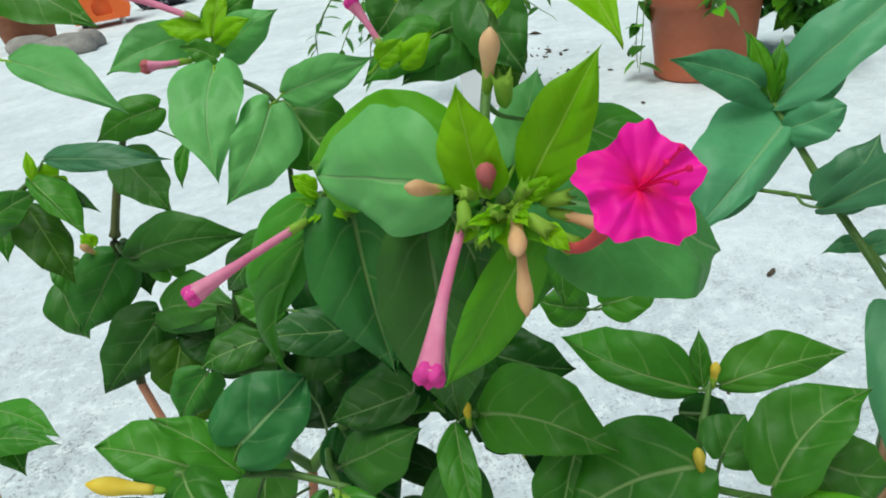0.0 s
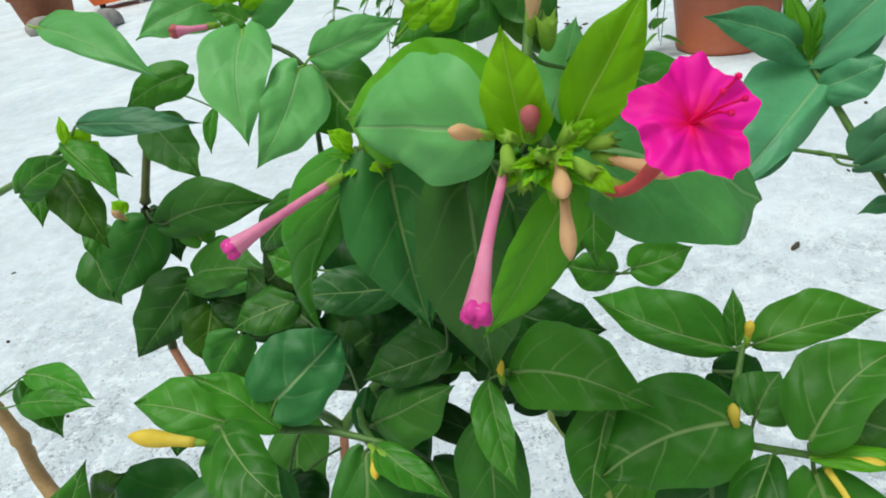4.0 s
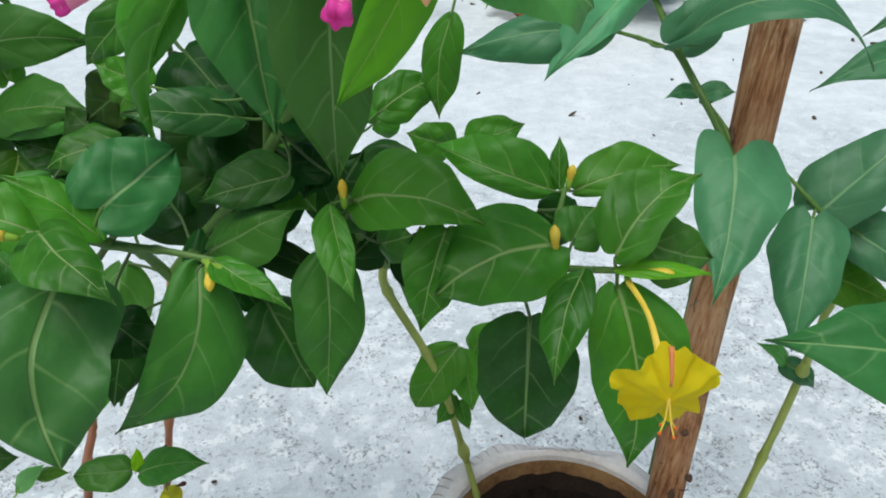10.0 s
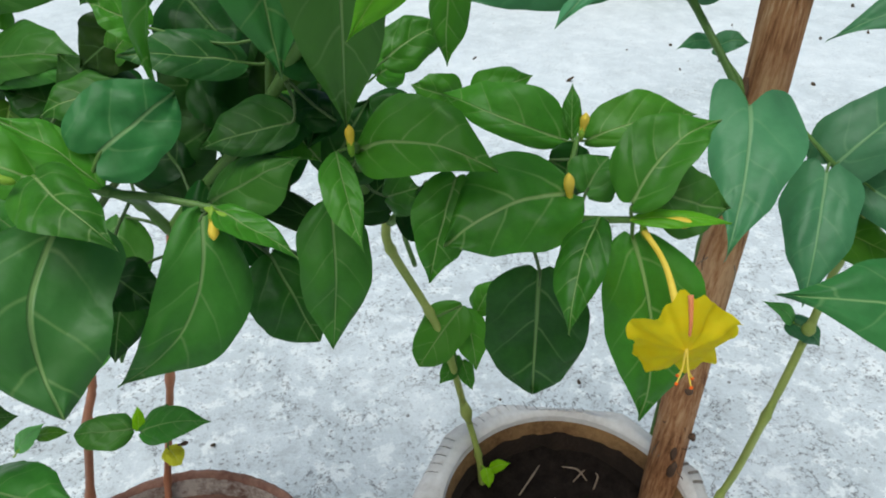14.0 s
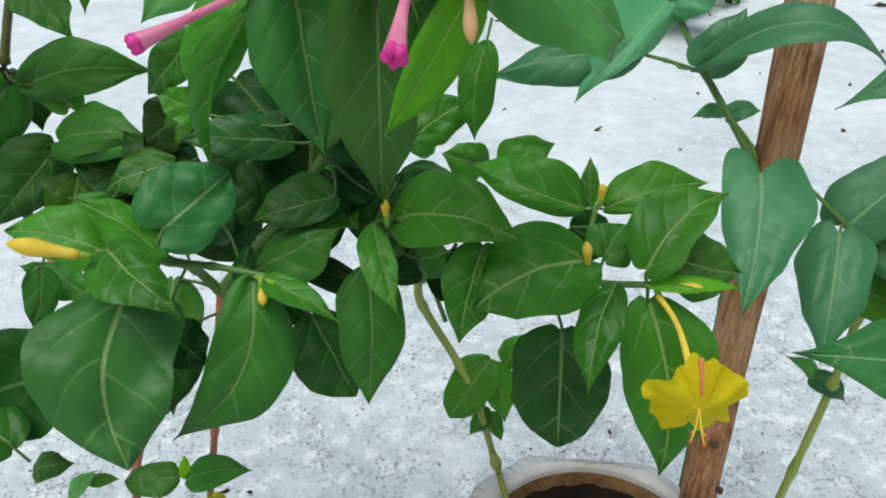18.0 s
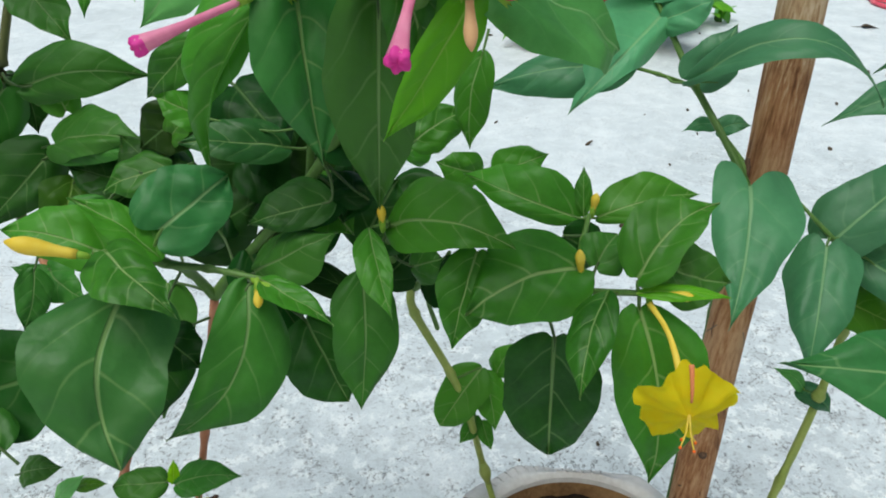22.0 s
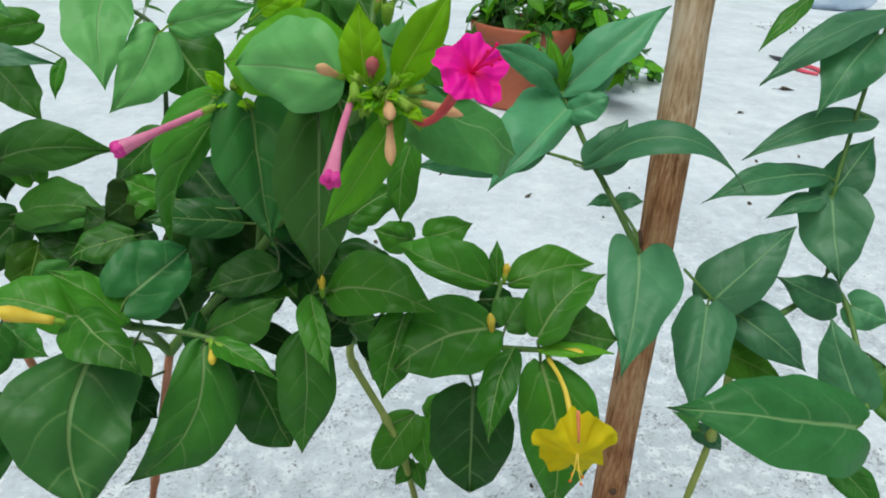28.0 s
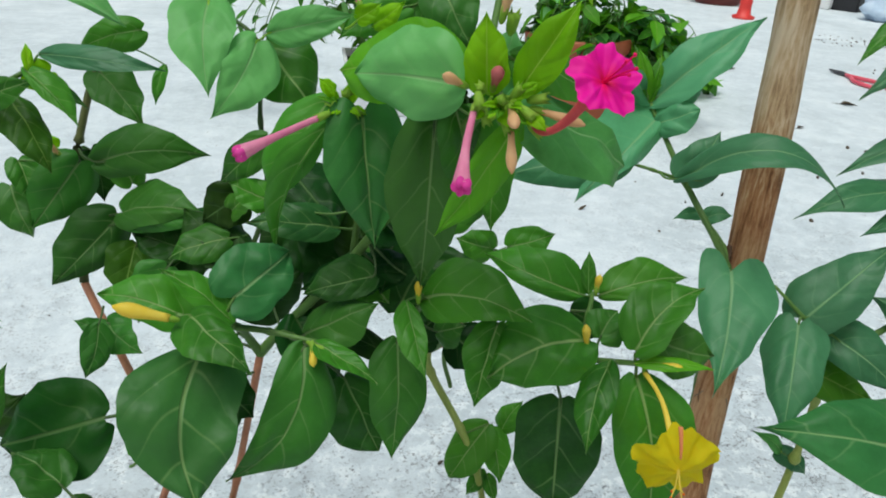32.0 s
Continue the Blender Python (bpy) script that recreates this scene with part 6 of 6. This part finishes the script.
def back_pot():
    c = Vector((0.912, 2.437, 0.0))
    root = thing("flower_pot", c, "large terracotta coloured flower pot with thick rim", "flower pot")
    bm = bmesh.new()
    lathe_into(bm, [(0.0, 0.0), (0.158, 0.0), (0.166, 0.004), (0.168, 0.014), (0.162, 0.018), (0.184, 0.245), (0.194, 0.250), (0.199, 0.256), (0.202, 0.294), (0.197, 0.301), (0.184, 0.301), (0.179, 0.29), (0.174, 0.25)], c, 64)
    part("body", bm, TERRACOTTA, root)
    bm = bmesh.new()
    lathe_into(bm, [(0.0, 0.272), (0.09, 0.277), (0.178, 0.270)], c, 40)
    part("soil", bm, SOIL, root, "dark soil")
    plant = thing("trailing_plant", c + Vector((0, 0, 0.27)), "bushy trailing plant with variegated leaves in a terracotta pot", "plant")
    kinds = [leaf_data("leaf_a", 0.085, 0.052, LEAF["m"]), leaf_data("leaf_b", 0.075, 0.042, VARIEGATED), leaf_data("leaf_c", 0.095, 0.050, LEAF["g"]), leaf_data("leaf_d", 0.07, 0.040, LEAF["l"]), leaf_data("leaf_d", 0.08, 0.046, LEAF["d"])]
    rnd = random.Random(21)
    for k in range(34):
        a = rnd.uniform(0, 6.28)
        d = Vector((math.cos(a), math.sin(a), 0))
        r = rnd.uniform(0.03, 0.12)
        q = c + d * r + Vector((0, 0, 0.272))
        vine(plant, [q, q + d * 0.05 + Vector((0, 0, rnd.uniform(0.06, 0.18))), q + d * rnd.uniform(0.03, 0.09) + Vector((0, 0, rnd.uniform(0.05, 0.24)))], 0.003, kinds, rnd, 0.026)
    for k in range(30):
        a = rnd.uniform(-0.55, 0.9)
        d = Vector((math.cos(a), math.sin(a), 0))
        q = c + d * 0.18 + Vector((0, 0, 0.298))
        fall = rnd.uniform(0.05, 0.20)
        vine(plant, [q - d * 0.06, q + d * 0.03 + Vector((0, 0, rnd.uniform(0.02, 0.10))), q + d * rnd.uniform(0.07, 0.15) - Vector((0, 0, fall * 0.4)), q + d * rnd.uniform(0.09, 0.24) - Vector((0, 0, fall))], 0.0025, kinds, rnd, 0.024)
    for k in range(3):
        a = rnd.uniform(-1.9, -1.3)
        d = Vector((math.cos(a), math.sin(a), 0))
        q = c + d * 0.17 + Vector((0, 0, 0.298))
        vine(plant, [q - d * 0.05, q + d * 0.04 + Vector((0, 0, 0.02)), q + d * 0.06 - Vector((0, 0, 0.05))], 0.0025, kinds, rnd, 0.03)
    for k in range(2):
        a = rnd.uniform(2.8, 3.4)
        d = Vector((math.cos(a), math.sin(a), 0))
        q = c + d * 0.18 + Vector((0, 0, 0.298))
        vine(plant, [q - d * 0.05, q + d * 0.03, q + d * 0.05 - Vector((0, 0, 0.15)), q + d * rnd.uniform(0.04, 0.09) - Vector((0, 0, 0.26))], 0.0025, kinds, rnd, 0.05)
    for k in range(16):
        a = rnd.uniform(-0.7, 0.35)
        d = Vector((math.cos(a), math.sin(a), 0))
        q = c + d * 0.17 + Vector((0, 0, 0.305))
        far = rnd.uniform(0.16, 0.34)
        vine(plant, [q - d * 0.05, q + d * 0.06 + Vector((0, 0, rnd.uniform(0.03, 0.10))), q + d * far * 0.7 + Vector((0, 0, rnd.uniform(-0.02, 0.08))), q + d * far - Vector((0, 0, rnd.uniform(0.0, 0.12)))], 0.0025, kinds, rnd, 0.026)
    # shoots that reach down to the floor beside the pot
    end = Vector((1.652, 2.792, 0.000))
    for k in range(9):
        q = c + Vector((0.16, -0.06, 0.298))
        w = end + Vector((rnd.uniform(-0.10, 0.10), rnd.uniform(-0.08, 0.12), rnd.uniform(0.012, 0.07)))
        vine(plant, [q, q + Vector((0.08, -0.02, -0.03)), q.lerp(w, 0.7) - Vector((0, 0, 0.02)), w], 0.0022, kinds, rnd, 0.035)



back_pot()


def white_planter():
    c = Vector((0.16, 2.47, 0.0))
    root = thing("planter_box", c, "white plastic planter box on the terrace floor", "planter")
    bm = bmesh.new()
    rings = []
    for s, z in ((0.100, 0.0), (0.104, 0.004), (0.118, 0.19), (0.125, 0.192), (0.125, 0.205), (0.114, 0.205), (0.110, 0.17)):
        rings.append([bm.verts.new((c.x + x * s, c.y + y * s, z)) for x, y in ((-1, -1), (1, -1), (1, 1), (-1, 1))])
    for a, b in zip(rings, rings[1:]):
        for j in range(4):
            bm.faces.new((a[j], a[(j + 1) % 4], b[(j + 1) % 4], b[j]))
    bmesh.ops.bevel(bm, geom=[e for e in bm.edges if abs(e.verts[0].co.z - e.verts[1].co.z) > 0.05], offset=0.012, segments=2, affect="EDGES")
    part("box", bm, mottled("white_plastic", (0.74, 0.75, 0.76), (0.82, 0.83, 0.84), 8.0, 0.4, 0.1), root, smooth=False)
    bm = bmesh.new()
    bmesh.ops.create_grid(bm, x_segments=8, y_segments=8, size=0.108, matrix=Matrix.Translation((c.x, c.y, 0.175)))
    for v in bm.verts:
        v.co.z += 0.006 * noise.noise(v.co * 40)
    part("soil", bm, SOIL, root, "dark soil")
    plant = thing("shrub", c + Vector((0, 0, 0.175)), "small shrub with narrow drooping green leaves in a white planter", "plant")
    kinds = [leaf_data("leaf_e", 0.07, 0.022, LEAF["m"]), leaf_data("leaf_f", 0.06, 0.018, LEAF["o"])]
    rnd = random.Random(8)
    for k in range(6):
        h = rnd.uniform(0.38, 0.52)
        e = rnd.uniform(-0.42, -0.22)
        vine(plant, [c + Vector((-0.02, 0, 0.175)), (0.02, 2.45 + 0.03 * k, h), (e * 0.6, 2.44 + 0.02 * k, h + 0.03), (e, 2.42, h - 0.12), (e - 0.03, 2.41, h - rnd.uniform(0.20, 0.30))], 0.0028, kinds, rnd, 0.034)
    for k in range(18):
        a = rnd.uniform(0, 6.28)
        d = Vector((math.cos(a), math.sin(a), 0))
        q = c + d * 0.04 + Vector((0, 0, 0.175))
        vine(plant, [q, q + d * 0.07 + Vector((0, 0, 0.16)), q + d * rnd.uniform(0.16, 0.30) + Vector((0, 0, rnd.uniform(0.05, 0.22)))], 0.003, kinds, rnd, 0.028)


white_planter()


def shears():
    root = thing("garden_shears", (2.677, 3.072, 0.000), "garden shears with pink-red plastic handles lying on the floor", "shears")
    red = mottled("red_plastic", (0.70, 0.075, 0.12), (0.80, 0.14, 0.19), 20.0, 0.4, 0.1)
    steel = mottled("dark_steel", (0.03, 0.03, 0.035), (0.08, 0.08, 0.09), 30.0, 0.4, 0.2)
    q = Vector(root.location)
    d = (Vector((2.649, 2.894, 0.000)) - Vector((2.675, 3.210, 0.000))).normalized()
    n = Vector((-d.y, d.x, 0))
    for sgn in (-1, 1):
        bm = bmesh.new()
        pts = [q - d * 0.05, q + d * 0.02 + n * sgn * 0.016, q + d * 0.10 + n * sgn * 0.055, q + d * 0.20 + n * sgn * 0.050, q + d * 0.26 + n * sgn * 0.016]
        tube_into(bm, spline([p + Vector((0, 0, 0.012)) for p in pts], 6), [0.008, 0.010, 0.010, 0.010, 0.008], 8)
        part("handle", bm, red, root, "pink-red plastic handle")
        bm = bmesh.new()
        tube_into(bm, spline([p + Vector((0, 0, 0.010)) for p in (q - d * 0.05, q - d * 0.10 - n * sgn * 0.012, q - d * 0.19 - n * sgn * 0.004)], 5), [0.010, 0.011, 0.003], 6)
        part("blade", bm, steel, root, "dark steel blade")


shears()

DRY = mottled("dry_leaf", (0.035, 0.028, 0.020), (0.12, 0.085, 0.05), 60.0, 0.9, 0.5)
def dry_leaf(at, ahead, length, name="dry_leaf"):
    at, ahead = Vector(at), (Vector(ahead) - Vector(at)).normalized()
    n = Vector((-ahead.y, ahead.x, 0))
    bm = bmesh.new()
    rows = []
    for i in range(7):
        v = i / 6
        h = math.sin(math.pi * min(1, v + 0.06)) ** 0.8 * length * (0.03 if v < 0.35 else 0.16)
        rows.append([bm.verts.new(at + ahead * v * length + n * h * x + Vector((0, 0, 0.003 + abs(x) * h * 0.7))) for x in (-1, 0, 1)])
    for a, b in zip(rows, rows[1:]):
        for j in range(2):
            bm.faces.new((a[j], a[j + 1], b[j + 1], b[j]))
    return tagged(put(name, bm, DRY), "dark curled dry leaf lying on the floor", "dry leaf", "dry leaves on the floor")


dry_leaf((0.410, 3.494, 0.000), (0.507, 3.446, 0.000), 0.10)
dry_leaf((2.191, 2.581, 0.000), (2.291, 2.538, 0.000), 0.11)
dry_leaf((1.746, 2.203, 0.000), (1.829, 2.230, 0.000), 0.06)
dry_leaf((2.055, 3.243, 0.000), (2.264, 3.352, 0.000), 0.10)
dry_leaf((1.798, 2.902, 0.000), (1.945, 3.011, 0.000), 0.07)


def debris():
    """Crumbs of soil and dry leaf strewn on the floor."""
    rnd = random.Random(77)
    bm = bmesh.new()
    spots = [(Vector((0.423, 3.054, 0.000)), 0.13, 16), (Vector((3.561, 4.231, 0.000)), 0.26, 46), (Vector((3.078, 3.220, 0.000)), 0.16, 18), (Vector((0.374, 2.590, -0.000)), 0.20, 14), (Vector((0.518, 2.766, 0.000)), 0.30, 9), (Vector((0.579, 1.549, 0.000)), 0.5, 6), (Vector((1.187, 1.879, 0.000)), 0.8, 14), (Vector((-0.078, 0.675, 0.000)), 0.35, 3), (Vector((0.290, 0.806, 0.000)), 0.3, 2), (Vector((-0.940, 1.211, 0.000)), 0.5, 5)]
    for c, r, n in spots:
        for k in range(n):
            a, d = rnd.uniform(0, 6.28), r * math.sqrt(rnd.random())
            size = rnd.uniform(0.0012, 0.0042) * (1 + 0.9 * (c.y > 1.5))
            q = Vector((c.x + d * math.cos(a), c.y + d * math.sin(a), size * 0.5))
            m = Matrix.LocRotScale(q, Euler((rnd.random(), rnd.random(), rnd.uniform(0, 6))), (size * rnd.uniform(1, 2.6), size, size * 0.6))
            bmesh.ops.create_icosphere(bm, subdivisions=1, radius=1.0, matrix=m)
    tagged(put("debris", bm, DRY), "dark crumbs of soil and leaf strewn on the floor", "debris", kind="stuff")


debris()


def stone(at, size, mat, seed):
    bm = bmesh.new()
    bmesh.ops.create_icosphere(bm, subdivisions=3, radius=1.0)
    for v in bm.verts:
        v.co *= 1 + 0.25 * noise.noise(v.co * 1.3 + Vector((seed * 3.1, 0, 0)))
        v.co = Vector((v.co.x * size[0], v.co.y * size[1], max(v.co.z, -0.6) * size[2] + 0.58 * size[2])) + Vector(at)
    return tagged(put("stone", bm, mat), "rounded grey stone lying by the far pots", "stone", "stones by the pots")


STONE = mottled("grey_stone", (0.16, 0.15, 0.14), (0.36, 0.34, 0.31), 9.0, 0.9, 0.5, 0.01)
stone((-2.790, 5.316, 0.000), (0.26, 0.16, 0.09), STONE, 1)
stone((-3.280, 5.769, 0.000), (0.20, 0.14, 0.08), STONE, 2)
stone((-2.657, 5.487, 0.000), (0.10, 0.10, 0.09), STONE, 3)


def far_pot(at, r, h, mat, label):
    c = Vector(at)
    root = thing("flower_pot", c, label, "flower pot")
    bm = bmesh.new()
    lathe_into(bm, [(0.0, 0.0), (r * 0.72, 0.0), (r * 0.75, h * 0.03), (r * 0.93, h * 0.84), (r, h * 0.85), (r * 1.02, h), (r * 0.9, h), (r * 0.86, h * 0.8), (0.0, h * 0.8)], c, 40)
    part("body", bm, mat, root)


far_pot((-3.467, 6.132, 0.000), 0.26, 0.30, mottled("rusty_clay", (0.20, 0.07, 0.035), (0.36, 0.15, 0.08), 6.0, 0.8), "rust brown clay pot far across the terrace")
far_pot((3.686, 6.198, 0.000), 0.26, 0.14, mottled("maroon_plastic", (0.14, 0.035, 0.035), (0.22, 0.06, 0.05), 6.0, 0.5), "shallow maroon bowl pot far across the terrace")


def orange_crate():
    c = Vector((-3.110, 6.796, 0.000))
    root = thing("plastic_stool", c, "bright orange plastic stool with a cut-out handle", "stool")
    orange = mottled("orange_plastic", (0.80, 0.13, 0.025), (0.90, 0.20, 0.04), 5.0, 0.45, 0.1)
    ahead = Vector((0.40, -0.91, 0.0))
    side = Vector((0.91, 0.40, 0.0))
    bm = bmesh.new()
    w, h, d = 0.27, 0.42, 0.22
    outer = [(-w * 0.86, 0.06), (w * 0.86, 0.06), (w, 0.14), (w * 0.94, h - 0.05), (w * 0.80, h), (-w * 0.80, h), (-w * 0.94, h - 0.05), (-w, 0.14)]
    inner = [(-0.04, 0.11), (0.09, 0.11), (0.11, 0.14), (0.10, 0.21), (0.07, 0.25), (-0.02, 0.25), (-0.06, 0.21), (-0.06, 0.14)]
    fo, fi, bo, bi = ([bm.verts.new(c + side * x + Vector((0, 0, z)) + ahead * y) for x, z in loop] for loop, y in ((outer, d), (inner, d), (outer, -d), (inner, d - 0.05)))
    for j in range(8):
        k = (j + 1) % 8
        bm.faces.new((fo[j], fo[k], fi[k], fi[j]))
        bm.faces.new((fo[j], bo[j], bo[k], fo[k]))
        bm.faces.new((fi[j], fi[k], bi[k], bi[j]))
    bm.faces.new(bo)
    bm.faces.new(bi[::-1])
    part("shell", bm, orange, root, smooth=False)
    rubber = mottled("black_rubber", (0.015, 0.015, 0.016), (0.03, 0.03, 0.032), 10.0, 0.7)
    pale = mottled("white_rubber", (0.70, 0.71, 0.73), (0.80, 0.81, 0.82), 10.0, 0.6)
    for x in (-0.17, 0.17):
        for y in (-0.14, 0.14):
            bm = bmesh.new()
            tube_into(bm, [c + side * x + ahead * y, c + side * x * 0.95 + ahead * y * 0.95 + Vector((0, 0, 0.1))], [0.022, 0.03], 8)
            white = x > 0 and y > 0
            part("leg", bm, pale if white else rubber, root, "white leg" if white else "black leg")


orange_crate()


def sack(at, size, mat, label, seed, name="sack"):
    bm = bmesh.new()
    bmesh.ops.create_icosphere(bm, subdivisions=4, radius=1.0)
    for v in bm.verts:
        k = 1 + 0.22 * noise.noise(v.co * 1.8 + Vector((seed, 0, 0))) + 0.08 * noise.noise(v.co * 5 + Vector((seed, 2, 0)))
        v.co = Vector((v.co.x * k * size[0], v.co.y * k * size[1], max(v.co.z * k, -0.75) * size[2] + 0.75 * size[2])) + Vector(at)
    return tagged(put(name, bm, mat), label, "bag")


def speckled(name, dark, light, scale):
    m, nt, b = material(name, 0.7, 0.3)
    vor = node(nt, "ShaderNodeTexVoronoi", Scale=scale)
    tc = nt.nodes.new("ShaderNodeTexCoord")
    nt.links.new(tc.outputs["Object"], vor.inputs["Vector"])
    nt.links.new(ramp(nt, vor.outputs["Distance"], [(0.25, light), (0.42, dark)]), b.inputs["Base Color"])
    return m


sack((-2.879, 7.748, 0.000), (0.30, 0.22, 0.22), speckled("patterned_cloth", (0.02, 0.02, 0.03), (0.35, 0.35, 0.38), 26.0), "black and white patterned cloth bag on the floor", 3.0)
sack((-1.902, 7.827, 0.000), (0.22, 0.16, 0.10), mottled("green_plastic", (0.10, 0.36, 0.16), (0.30, 0.55, 0.34), 9.0, 0.5), "crumpled pale green plastic bag on the floor", 5.0, "plastic_bag")
sack((4.870, 5.277, 0.000), (0.34, 0.22, 0.16), mottled("blue_plastic", (0.42, 0.55, 0.72), (0.66, 0.76, 0.88), 5.0, 0.5), "pale blue plastic bag lying on the floor", 9.0, "plastic_bag")


def block(name, at, size, turn, mat, label, category):
    bm = bmesh.new()
    bmesh.ops.create_cube(bm, size=1, matrix=Matrix.Translation(Vector(at) + Vector((0, 0, size[2] / 2))) @ Matrix.Rotation(turn, 4, "Z") @ Matrix.Diagonal((*size, 1)))
    bmesh.ops.bevel(bm, geom=bm.edges[:], offset=0.012, segments=2, affect="EDGES")
    root = thing(name, at, label, category)
    part("body", bm, mat, root, smooth=False)
    bm = bmesh.new()
    bmesh.ops.create_cube(bm, size=1, matrix=Matrix.Translation(Vector(at) + Vector((0, 0, size[2] + 0.012))) @ Matrix.Rotation(turn, 4, "Z") @ Matrix.Diagonal((size[0] * 1.06, size[1] * 1.06, 0.024, 1)))
    part("lid", bm, mat, root, smooth=False)


block("storage_box", (4.686, 6.093, 0.000), (0.20, 0.25, 0.30), 0.6, mottled("white_paint", (0.70, 0.71, 0.72), (0.80, 0.81, 0.82), 7.0, 0.5, 0.1), "white box at the far edge of the terrace", "box")
block("storage_box", (4.931, 5.989, 0.000), (0.34, 0.3, 0.32), 0.5, mottled("black_plastic", (0.012, 0.012, 0.014), (0.035, 0.035, 0.04), 7.0, 0.5, 0.1), "black box at the far edge of the terrace", "box")


def red_cone():
    c = Vector((3.360, 5.216, 0.000))
    root = thing("plastic_cone", c, "small red plastic cone standing on the floor", "cone")
    red = mottled("red_cone_plastic", (0.62, 0.03, 0.03), (0.72, 0.06, 0.05), 9.0, 0.45, 0.1)
    bm = bmesh.new()
    lathe_into(bm, [(0.0, 0.0), (0.085, 0.0), (0.088, 0.02), (0.055, 0.03), (0.045, 0.10), (0.05, 0.13), (0.030, 0.20), (0.0, 0.205)], c, 24)
    part("body", bm, red, root)


red_cone()
